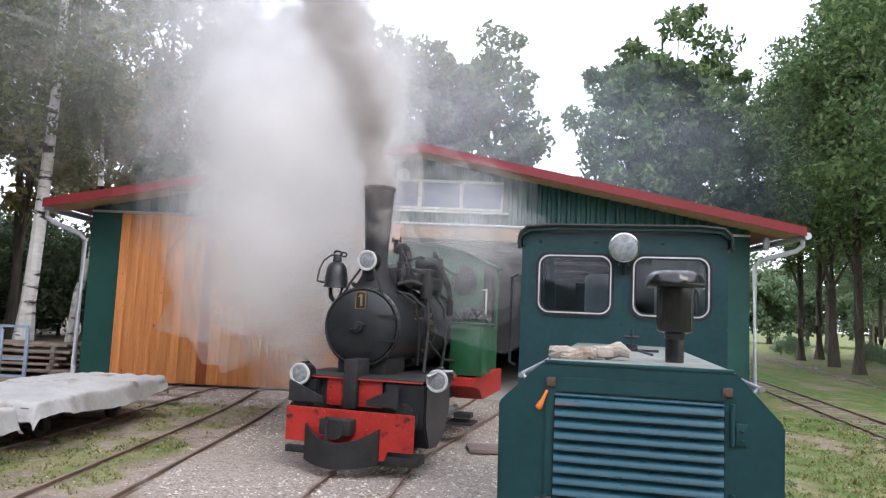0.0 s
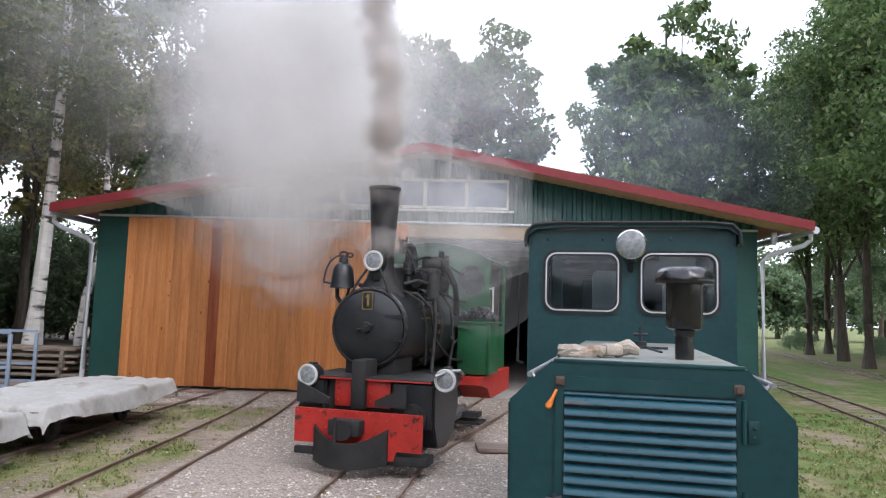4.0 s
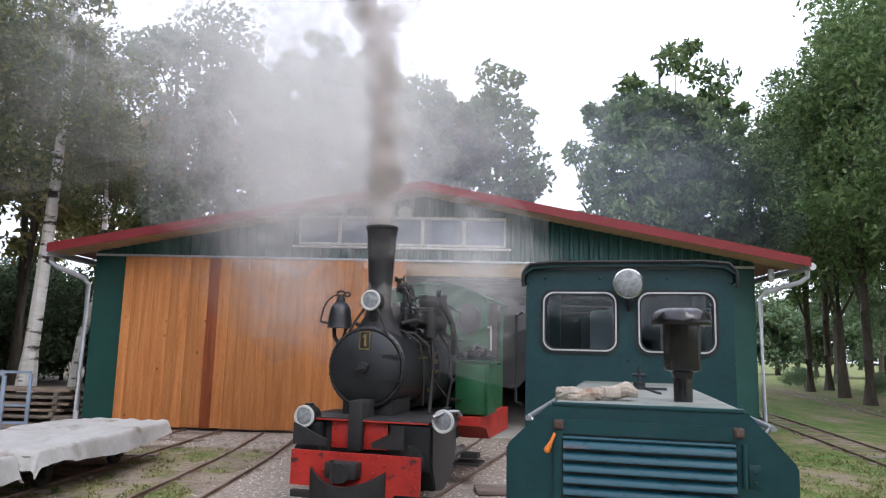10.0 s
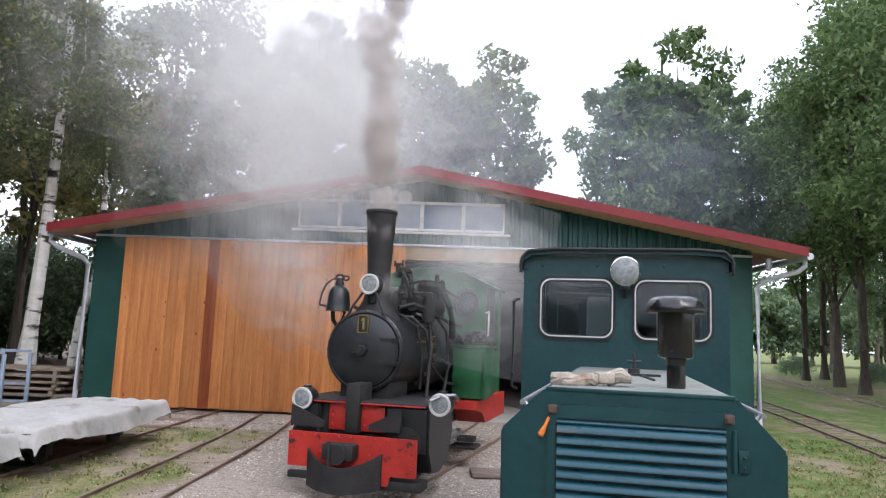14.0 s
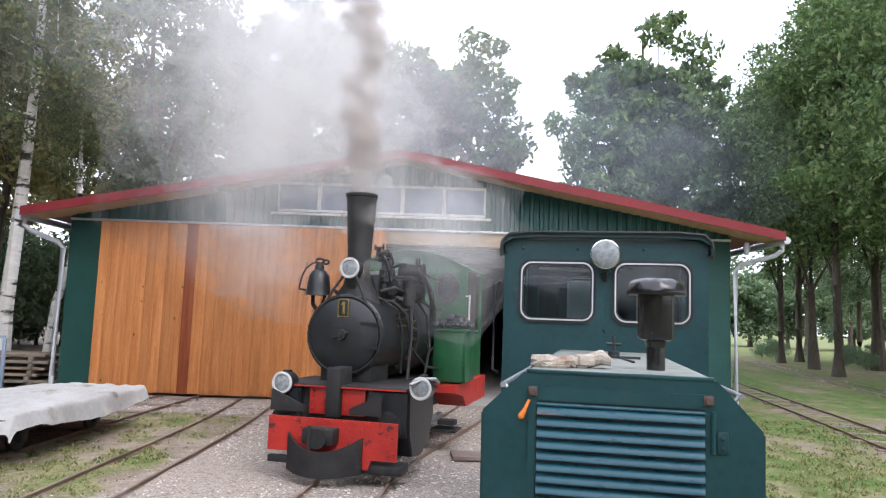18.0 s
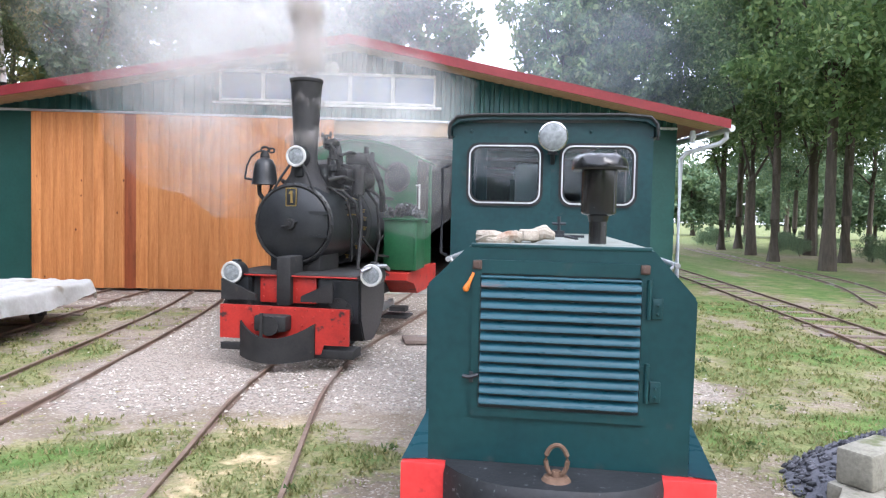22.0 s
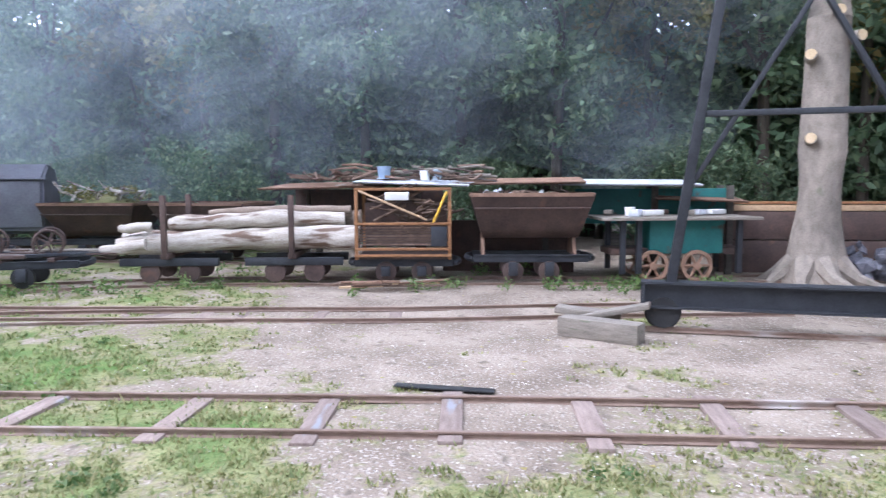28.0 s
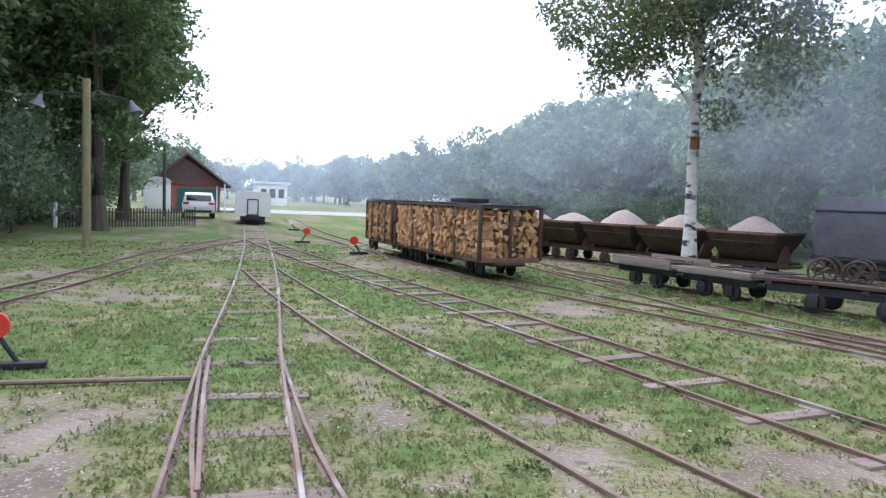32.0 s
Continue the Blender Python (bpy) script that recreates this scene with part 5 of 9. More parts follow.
span(bm, BX - 0.062, BX + 0.062, 0.585, 0.60, BZ + 0.20, BZ + 0.40, 0.004)
npl = part("number_plate", bm, M["black"], steam, "small cast number plate")
bm = bmesh.new()
frame_strip(bm, rounded(BX - 0.064, BX + 0.064, BZ + 0.198, BZ + 0.402, 0.01, 2), rounded(BX - 0.053, BX + 0.053, BZ + 0.210, BZ + 0.390, 0.008, 2), 0.578, 0.59)
span(bm, BX - 0.006, BX + 0.018, 0.576, 0.587, BZ + 0.235, BZ + 0.37)
plate(bm, [(BX - 0.03, BZ + 0.335), (BX - 0.006, BZ + 0.335), (BX - 0.006, BZ + 0.37)], 0.010, Matrix.Translation((0, 0.576, 0)))
part("plate_border", bm, M["brass"], npl, "brass border and numeral")
bm = bmesh.new()
span(bm, BX - 0.30, BX + 0.30, 0.72, 1.42, 0.90, 1.16, 0.03)
part("saddle", bm, M["soot"], steam)
bm = bmesh.new()
lathe(bm, [(0.0, 1.45), (0.45, 1.45), (0.45, 1.83), (0.53, 1.85), (0.545, 1.88), (0.545, 3.1), (0.0, 3.1)], mY, 40)
bl = part("boiler", bm, M["black"], steam, "black boiler barrel")
for y in (1.95, 2.40, 2.85):
    bm = bmesh.new()
    lathe(bm, [(0.547, y), (0.551, y + 0.005), (0.551, y + 0.05), (0.547, y + 0.055)], mY, 40)
    part("band", bm, M["soot"], bl)
CY = 1.02
bm = bmesh.new()
lathe(bm, [(0.30, BZ + 0.36), (0.24, BZ + 0.47), (0.175, BZ + 0.58), (0.138, BZ + 0.74), (0.140, BZ + 0.95), (0.180, 3.06), (0.192, 3.075), (0.192, 3.105), (0.170, 3.108), (0.165, 3.05), (0.13, BZ + 0.86)], Matrix.Translation((BX, CY, 0)), 32)
part("chimney", bm, M["soot"], steam, "tall tapered sooty chimney")
m = Matrix.Translation((BX, 0.72, 2.20)) @ Matrix.Rotation(radians(90), 4, 'X')
bm = bmesh.new()
lathe(bm, [(0, -0.2), (0.09, -0.2), (0.118, -0.14), (0.120, 0.0), (0.10, 0.0)], m, 22)
box(bm, (BX, 0.82, 2.06), (0.10, 0.06, 0.16), bev=0.01)
ln = part("headlamp", bm, M["black"], steam, "round headlamp before the chimney")
bm = bmesh.new()
lathe(bm, [(0.088, 0.008), (0.094, 0.024), (0.114, 0.024), (0.121, 0.006)], m, 24)
part("rim", bm, M["white_rim"], ln, "white lamp rim")
bm = bmesh.new()
lathe(bm, [(0.09, 0.010), (0.05, 0.020), (0, 0.026)], m, 22)
part("lens", bm, M["lamp_glass"], ln, "clear lamp lens")
# bell
bm = bmesh.new()
lathe(bm, [(0.0, 0.31), (0.05, 0.305), (0.09, 0.275), (0.118, 0.22), (0.132, 0.12), (0.140, 0.04), (0.150, 0.0), (0.125, 0.0), (0, 0.1)], Matrix.Translation((-0.47, 0.85, 1.885)), 26)
bell = part("bell", bm, M["black"], steam, "black brass bell")
bm = bmesh.new()
lathe(bm, [(0.0, 0.08), (0.03, 0.08), (0.05, 0.04), (0.055, 0.0)], Matrix.Translation((-0.47, 0.85, 2.19)), 14)
tube(bm, [(-0.47 + 0.05 * math.cos(a), 0.85, 2.285 + 0.03 * math.sin(a)) for a in np.linspace(0, 6.283, 13)], 0.014, 6)
tube(bm, [(-0.39 + 0.035 * math.cos(a), 0.85, 2.275 + 0.025 * math.sin(a)) for a in np.linspace(0, 6.283, 11)], 0.012, 6)
tube(bm, [(-0.47, 0.85, 2.27), (-0.56, 0.85, 2.26), (-0.64, 0.85, 2.20), (-0.69, 0.85, 2.10), (-0.715, 0.85, 1.96)], 0.010, 6)
tube(bm, [(-0.715, 0.85, 1.955), (-0.60, 0.85, 1.935)], 0.014, 6)
tube(bm, [(-0.55, 0.88, 1.88), (-0.545, 0.88, 1.78), (-0.48, 0.88, 1.70), (-0.36, 0.9, 1.66), (-0.30, 0.92, 1.70)], 0.026, 8)
tube(bm, [(-0.40, 0.88, 1.88), (-0.42, 0.88, 1.80), (-0.36, 0.9, 1.70)], 0.024, 8)
part("bell_bracket", bm, M["soot"], bell)
# fittings on the boiler
bm = bmesh.new()
lathe(bm, [(0.25, BZ + 0.36), (0.24, BZ + 0.62), (0.20, BZ + 0.74), (0.10, BZ + 0.80), (0, BZ + 0.81)], Matrix.Translation((BX, 1.75, 0)), 24)
part("sand_dome", bm, M["black"], steam)
bm = bmesh.new()
lathe(bm, [(0.27, BZ + 0.36), (0.25, BZ + 0.66), (0.18, BZ + 0.80), (0, BZ + 0.84)], Matrix.Translation((BX, 2.5, 0)), 24)
part("steam_dome", bm, M["black"], steam)
bm = bmesh.new()
cyl(bm, (BX + 0.18, 1.45, 2.02), (BX + 0.18, 1.45, 2.42), 0.035, n=10)
cyl(bm, (BX + 0.12, 1.45, 2.38), (BX + 0.24, 1.45, 2.38), 0.018, n=8)
span(bm, BX + 0.10, BX + 0.26, 1.40, 1.50, 2.40, 2.45, 0.01)
part("safety_valve", bm, M["soot"], steam)
bm = bmesh.new()
cyl(bm, (0.30, 1.30, 2.02), (0.52, 1.75, 1.98), 0.10, n=14)
cyl(bm, (0.50, 1.35, 1.80), (0.50, 1.35, 2.10), 0.075, n=14)
cyl(bm, (0.47, 1.9, 1.85), (0.47, 1.9, 2.22), 0.08, n=14)
cyl(bm, (0.47, 1.9, 2.22), (0.47, 1.9, 2.28), 0.05, n=10)
box(bm, (0.40, 1.55, 2.12), (0.22, 0.30, 0.10), bev=0.02)
part("feed_pump", bm, M["soot"], steam, "pump and valves on the boiler flank")
for pts, r in (([(0.25, 0.95, 1.95), (0.38, 1.1, 2.0), (0.50, 1.4, 1.95), (0.52, 2.4, 1.80), (0.5, 3.1, 1.8)], 0.022),
               ([(0.30, 1.2, 2.25), (0.36, 1.5, 2.32), (0.42, 2.0, 2.30), (0.50, 2.6, 2.2), (0.45, 3.1, 2.2)], 0.018),
               ([(0.52, 1.35, 1.8), (0.56, 1.3, 1.5), (0.55, 1.25, 1.1), (0.55, 1.2, 0.92)], 0.022),
               ([(0.47, 1.9, 1.85), (0.60, 1.85, 1.7), (0.66, 1.8, 1.3), (0.62, 1.75, 0.95)], 0.018),
               ([(0.44, 1.6, 1.35), (0.52, 1.7, 1.2), (0.60, 1.9, 1.05), (0.62, 2.5, 1.0)], 0.016),
               ([(-0.25, 0.95, 1.92), (-0.40, 1.2, 1.95), (-0.50, 1.8, 1.85), (-0.5, 3.1, 1.85)], 0.022),
               ([(0.15, 1.35, 2.4), (0.22, 1.30, 2.30), (0.28, 1.32, 2.10), (0.34, 1.4, 2.0)], 0.02),
               ([(0.56, 2.0, 1.35), (0.60, 2.02, 1.22), (0.64, 2.1, 1.30)], 0.012)):
    bm = bmesh.new()
    cp = []
    for a, b in zip(pts, pts[1:]):
        cp += [tuple(Vector(a).lerp(Vector(b), t)) for t in (0, 0.5)]
    tube(bm, cp + [pts[-1]], r, 8)
    part("pipe", bm, M["soot"], steam)
for z in (1.02, 1.14, 1.26, 1.38, 1.50, 1.60):
    bm = bmesh.new()
    x = BX + 0.50 * math.cos(math.asin((z - BZ) / 0.50))
    cyl(bm, (x, 1.82, z), (x, 1.87, z), 0.016, n=8)
    cyl(bm, (x - 0.02, 1.815, z + 0.025), (x + 0.03, 1.815, z + 0.025), 0.007, n=6)
    part("gauge_cock", bm, M["brass"], steam, "small brass cock")
# cab with round-topped roof
bm = bmesh.new()
R = 0.84
arc_o = [(0.86, 0.78)] + [(x, 2.386 + 0.24 * (1 - (x / 0.86) ** 2)) for x in np.linspace(0.86, -0.86, 17)] + [(-0.86, 0.78)]
plate(bm, arc_o, 0.03, Matrix.Translation((0, 3.1, 0)))
cabs = part("cab_front", bm, M["cab_green"], steam, "green cab front with round-topped outline")
for x in (0.575, -0.575):
    m = Matrix.Translation((x, 3.085, 2.115)) @ Matrix.Rotation(radians(90), 4, 'X') @ Matrix.Diagonal((0.95, 1.12, 1, 1))
    bm = bmesh.new()
    lathe(bm, [(0.165, 0.0), (0.165, 0.018), (0.195, 0.018), (0.195, -0.01)], m, 26)
    sp = part("spectacle_frame", bm, M["black"], steam)
    bm = bmesh.new()
    lathe(bm, [(0.166, 0.002), (0.0, 0.003)], m, 26)
    part("spectacle_glass", bm, M["dark_glass"], sp, "dark oval spectacle glass")
bm = bmesh.new()
arc_i = [(x, 2.40 + 0.25 * (1 - (x / 0.88) ** 2)) for x in np.linspace(0.88, -0.88, 17)]
arc_j = [(x, 2.380 + 0.24 * (1 - (x / 0.87) ** 2)) for x in np.linspace(-0.87, 0.87, 17)]
plate(bm, arc_i + arc_j, 1.55, Matrix.Translation((0, 3.04, 0)))
part("cab_roof", bm, M["cab_green"], steam, "arched cab roof")
for s in (-1, 1):
    bm = bmesh.new()
    span(bm, s * 0.825 - 0.015, s * 0.825 + 0.015, 3.13, 3.20, 0.78, 2.38)
    span(bm, s * 0.825 - 0.015, s * 0.825 + 0.015, 3.20, 4.45, 0.78, 1.45)
    span(bm, s * 0.825 - 0.015, s * 0.825 + 0.015, 4.3, 4.45, 1.45, 2.38)
    part("cab_side", bm, M["cab_green"], steam)
    bm = bmesh.new()
    span(bm, s * 0.775 - 0.225, s * 0.775 + 0.225, 2.45, 3.09, 0.82, 1.50, 0.015)
    span(bm, s * 0.79 - 0.25, s * 0.79 + 0.25, 2.42, 3.09, 1.50, 1.525, 0.006)
    span(bm, s * 0.985 - 0.02, s * 0.985 + 0.02, 2.435, 2.45, 0.82, 1.50, 0.004)
    part("side_tank", bm, M["cab_green"], steam, "bright green side tank")
    bm = bmesh.new()
    cyl(bm, (s * 0.905, 3.08, 1.66), (s * 0.905, 3.08, 2.02), 0.014, n=8)
    cyl(bm, (s * 0.85, 3.10, 1.68), (s * 0.91, 3.08, 1.68), 0.012, n=6)
    cyl(bm, (s * 0.85, 3.10, 2.0), (s * 0.91, 3.08, 2.0), 0.012, n=6)
    part("handrail", bm, M["white_rim"], steam, "bright upright handrail")
    bm = bmesh.new()
    o = [(2.25, 0.70), (2.25, 0.80), (4.5, 0.80), (4.5, 0.46), (3.0, 0.46), (2.75, 0.62)]
    for x in (s * 0.72 - 0.2, s * 0.72 + 0.2):
        loop = [bm.verts.new((x, y, z)) for y, z in o]
        bm.faces.new(loop)
    bm.verts.ensure_lookup_table()
    for i in range(len(o)):
        j = (i + 1) % len(o)
        bm.faces.new((bm.verts[i], bm.verts[j], bm.verts[j + len(o)], bm.verts[i + len(o)]))
    bmesh.ops.recalc_face_normals(bm, faces=list(bm.faces))
    part("side_frame", bm, M["steam_red"], steam, "red side frame under the cab")
    bm = bmesh.new()
    span(bm, s * 0.66 - 0.04, s * 0.66 + 0.04, 1.3, 2.2, 0.36, 0.44, 0.01)
    cyl(bm, (s * 0.62, 1.5, 0.36), (s * 0.68, 1.5, 0.36), 0.07, n=14)
    cyl(bm, (s * 0.62, 2.5, 0.36), (s * 0.68, 2.5, 0.36), 0.07, n=14)
    span(bm, s * 0.66 - 0.02, s * 0.66 + 0.02, 1.45, 2.6, 0.33, 0.39)
    part("coupling_rod", bm, M["steel"], steam, "steel coupling rods")
    for y in (1.5, 2.5):
        wheel(steam, s * 0.37, y, 0.32, s, M["dark_steel"])
bm = bmesh.new()
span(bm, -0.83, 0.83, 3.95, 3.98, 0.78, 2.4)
part("cab_back", bm, M["indoor_shade"], steam)
bm = bmesh.new()
span(bm, -0.40, 0.40, 0.35, 4.3, 0.42, 0.88)
part("main_frame", bm, M["soot"], steam)
bm = bmesh.new()
span(bm, 0.68, 0.90, 2.3, 2.5, 0.28, 0.34)
span(bm, 0.60, 0.94, 2.2, 2.6, 0.20, 0.23)
part("step", bm, M["soot"], steam)
# elbow pipe, air pump and slanting feed pipe behind the chimney
for nm, lab, pts, rad in (("steam_pipe", "thick black elbow pipe", [(0.02, 1.55, 2.36), (0.06, 1.56, 2.45), (0.12, 1.56, 2.46), (0.17, 1.54, 2.40), (0.20, 1.52, 2.28), (0.22, 1.50, 2.12), (0.24, 1.50, 1.95)], 0.045),
                          ("feed_pipe", "slanting black feed pipe", [(0.40, 1.66, 2.30), (0.52, 1.64, 2.27), (0.62, 1.62, 2.14), (0.70, 1.60, 1.98), (0.73, 1.62, 1.80), (0.70, 1.75, 1.62)], 0.040),
                          ("feed_pipe", "thin bent feed pipe", [(0.20, 1.1, 1.86), (0.36, 1.15, 1.84), (0.50, 1.25, 1.70), (0.53, 1.35, 1.40), (0.50, 1.4, 1.05)], 0.020),
                          ("feed_pipe", "thin bent feed pipe", [(0.10, 1.0, 1.90), (0.26, 1.05, 1.86), (0.42, 1.15, 1.74), (0.46, 1.25, 1.45), (0.44, 1.3, 1.0)], 0.016)):
    bm = bmesh.new()
    tube(bm, pts, rad, 10)
    part(nm, bm, M["soot"], steam, lab)
bm = bmesh.new()
cyl(bm, (0.30, 1.62, 2.24), (0.56, 1.70, 2.24), 0.085, n=16)
cyl(bm, (0.27, 1.61, 2.24), (0.31, 1.625, 2.24), 0.105, n=16)
cyl(bm, (0.55, 1.695, 2.24), (0.59, 1.71, 2.24), 0.105, n=16)
cyl(bm, (0.50, 1.68, 2.30), (0.50, 1.68, 2.40), 0.03, n=10)
part("air_pump", bm, M["soot"], steam, "ribbed black air pump")
bm = bmesh.new()
cyl(bm, (0.0, 1.6, 2.40), (0.0, 1.6, 2.52), 0.03, n=10)
span(bm, -0.05, 0.07, 1.58, 1.62, 2.52, 2.545, 0.006)
cyl(bm, (-0.045, 1.6, 2.50), (-0.045, 1.6, 2.57), 0.014, n=6)
cyl(bm, (0.06, 1.6, 2.50), (0.06, 1.6, 2.58), 0.014, n=6)
part("whistle", bm, M["soot"], steam, "small steam whistle")
bm = bmesh.new()
for s in (-1, 1):
    tube(bm, [(BX + s * 0.07, 0.74, 2.12), (BX + s * 0.17, 0.68, 1.95), (BX + s * 0.24, 0.655, 1.80)], 0.016, 6)
part("lamp_stay", bm, M["soot"], steam, "slanting lamp stay")
# valves and small pipes behind the chimney
for x, y, z, r, h in ((0.20, 1.28, 1.98, 0.05, 0.22), (0.33, 1.42, 1.93, 0.06, 0.20), (0.44, 1.62, 1.83, 0.055, 0.26), (-0.14, 1.36, 1.96, 0.045, 0.24), (0.10, 1.52, 2.0, 0.05, 0.34)):
    bm = bmesh.new()
    lathe(bm, [(0.0, h), (r * 0.5, h), (r * 0.6, h * 0.8), (r, h * 0.72), (r, h * 0.45), (r * 0.6, h * 0.38), (r * 0.7, 0.0)], Matrix.Translation((x, y, z)), 14)
    vb = part("valve_body", bm, M["black"], steam, "black valve body")
    bm = bmesh.new()
    tube(bm, [(x + r * 1.3 * math.cos(a), y + r * 1.3 * math.sin(a), z + h + 0.02) for a in np.linspace(0, 2 * math.pi, 13)], 0.008, 5)
    cyl(bm, (x, y, z + h - 0.01), (x, y, z + h + 0.025), 0.010, n=6)
    cyl(bm, (x - r * 1.3, y, z + h + 0.02), (x + r * 1.3, y, z + h + 0.02), 0.006, n=5)
    part("handwheel", bm, M["soot"], vb)
for k in range(7):
    a0 = 0.25 + 0.16 * k
    bm = bmesh.new()
    tube(bm, [(BX + 0.43 * math.cos(a0) + 0.02 * k, 1.15 + 0.08 * k, BZ + 0.43 * math.sin(a0)), (BX + 0.50 * math.cos(a0), 1.4 + 0.05 * k, BZ + 0.50 * math.sin(a0)), (BX + 0.50 * math.cos(a0 - 0.1), 2.1, BZ + 0.50 * math.sin(a0 - 0.1)), (BX + 0.44 * math.cos(a0), 2.6, BZ + 0.44 * math.sin(a0))], 0.010 + 0.003 * (k % 3), 6)
    part("pipe", bm, M["soot"] if k % 3 else M["brass"], steam)
rc = random.Random(5)
bm = bmesh.new()
for k in range(70):
    x, y = rc.uniform(0.56, 0.98), rc.uniform(2.5, 3.05)
    h = 0.17 * (1 - ((x - 0.77) / 0.26) ** 2) * rc.uniform(0.2, 1)
    bmesh.ops.create_icosphere(bm, subdivisions=1, radius=rc.uniform(0.025, 0.05), matrix=Matrix.Translation((x, y, 1.55 + h)) @ Matrix.Rotation(rc.uniform(0, 6), 4, 'X') @ Matrix.Diagonal((1, 1.3, 0.8, 1)))
solid("coal_load", bm, M["coal"], steam.matrix_basis.copy(), "black lump coal heaped on the side tank", "coal", kind="stuff", smooth=0)


# ---- trees ----
def tree_kind(seed, label, cat, group, rx, z0, z1, h, r, clumps, per, leaf, lm, bmn="bark", droop=0.0, boughs=9, bend=0.25, size=0.26, hollow=0.35, limb=0.55, low=0.35):
    c, cs = crown(seed, rx, z0, z1, clumps, per, leaf, M[lm], droop, size, hollow)
    t = trunk_mesh(seed, h, r, M[bmn], cs, boughs, bend, limb=limb, low=low)
    return dict(c=c, t=t, label=label, cat=cat, group=group)


def plant(kd, x, y, s=1.0, turn=0.0, sz=None, label="", z=0.0):
    ob = thing("shrub" if kd["cat"] == "shrub" else "tree", Matrix.Translation((x, y, z)) @ Matrix.Rotation(radians(turn), 4, 'Z') @ Matrix.Diagonal((s, s, sz or s, 1)), label or kd["label"], kd["cat"], kd["group"])
    a = piece("trunk", kd["t"], ob, Matrix())
    b = piece("crown", kd["c"], ob, Matrix())
    return ob


OAK = [tree_kind(11 + i, "tall oak with a dense dark green crown", "tree", "oaks round the shed", 3.4, 2.5, 14.0, 11.5, 0.155, 105, 190, 0.092, "leaf_oak", boughs=12, size=0.25, limb=0.45) for i in range(3)]
BACK = [tree_kind(21 + i, "tall oak behind the shed with an open lobed crown", "tree", "oaks round the shed", 3.4, 2.5, 14.0, 12.5, 0.17, 110, 95, 0.17, "leaf_oak", boughs=14, size=0.21, hollow=0.35) for i in range(3)]
WOOD = [tree_kind(31 + i, "leafy tree at the edge of the wood", "tree", "trees of the wood", 2.6, 1.2, 11.0, 9.5, 0.15, 75, 160, 0.105, "leaf_wood", boughs=8, size=0.26) for i in range(3)]
YEL = [tree_kind(51 + i, "young tree with yellowing autumn leaves", "tree", "trees of the wood", 2.3, 1.8, 9.5, 8.5, 0.11, 46, 110, 0.11, "leaf_yellow", boughs=8, size=0.27) for i in range(2)]
BIRCH = [tree_kind(71 + i, "birch with white bark and thin hanging leaves", "birch", "birches in the yard", 2.8, 3.6, 13.0, 12.6, 0.19, 90, 170, 0.075, "leaf_birch", "birch_bark", 0.25, 9, 0.30, 0.26, 0.15, 0.28, 0.55) for i in range(2)]
BUSH = [tree_kind(91 + i, "shrub with dense green leaves in the undergrowth", "shrub", "undergrowth", 1.7, 0.0, 2.7, 1.6, 0.05, 38, 125, 0.062, "leaf_wood", boughs=5, size=0.34) for i in range(2)]
FAR = [tree_kind(101 + i, "distant broadleaf tree along the yard", "tree", "far trees", 3.4, 0.3, 8.0, 6.5, 0.2, 55, 70, 0.26, "leaf_wood", boughs=3, size=0.32) for i in range(2)]
rt = random.Random(8)
# behind the shed
for x, y, s, sz in ((8.6, 40, 1.2, 1.36), (11.0, 41.5, 1.55, 1.56), (14.0, 39.5, 1.15, 1.36), (0.2, 40, 1.5, 1.42), (-3.2, 42, 1.6, 1.52), (-6.4, 40.5, 1.5, 1.50), (-9.4, 40, 1.5, 1.60)):
    plant(BACK[rt.randrange(3)], x, y, s, rt.uniform(0, 360), sz)
# the oak row on the east side
for x, y, s in ((19.0, 41, 1.35), (21.5, 44, 1.5), (17.8, 35, 1.35), (21.5, 36, 1.6), (16.0, 29.5, 1.35), (19.2, 29.5, 1.5), (15.0, 24, 1.4), (20, 23, 1.5), (14.4, 18.5, 1.25), (18.6, 17.5, 1.4), (16.0, 12.5, 1.3), (21, 11, 1.4), (24, 40, 1.6), (25, 30, 1.6)):
    plant(OAK[rt.randrange(3)], x, y, s, rt.uniform(0, 360), label="tall oak with bare dark trunk beside the track")
for i in range(26):
    plant(BUSH[i % 2], 21 + rt.uniform(-1.5, 4), 14 + i * 1.5, rt.uniform(0.35, 0.6), rt.uniform(0, 360))
# north-west: birches and mixed trees beside the shed
for x, y, s in ((-12.4, 13.3, 1.0), (-13.1, 16.6, 1.0), (-10.7, 16.7, 1.02), (-11.0, 7.05, 1.0)):
    plant(BIRCH[rt.randrange(2)], x, y, s, rt.uniform(0, 360))
for x, y, s in ((-14.5, 22, 1.5), (-11.8, 27, 1.6), (-17, 26, 1.7), (-20, 20, 1.6), (-14, 31, 1.6), (-18, 33, 1.7), (-10.2, 32, 1.6), (-23, 26, 1.7), (-17.5, 17.5, 1.4), (-21, 15, 1.6), (-24, 20, 1.6)):
    plant((WOOD if rt.random() < 0.3 else YEL)[rt.randrange(2)], x, y, s * 0.98, rt.uniform(0, 360))
for i in range(20):
    plant(BUSH[i % 2], -27 + i * 0.95, 30 + rt.uniform(-2, 3), rt.uniform(1.5, 2.2), rt.uniform(0, 360), label="tall dense shrub in the wood")
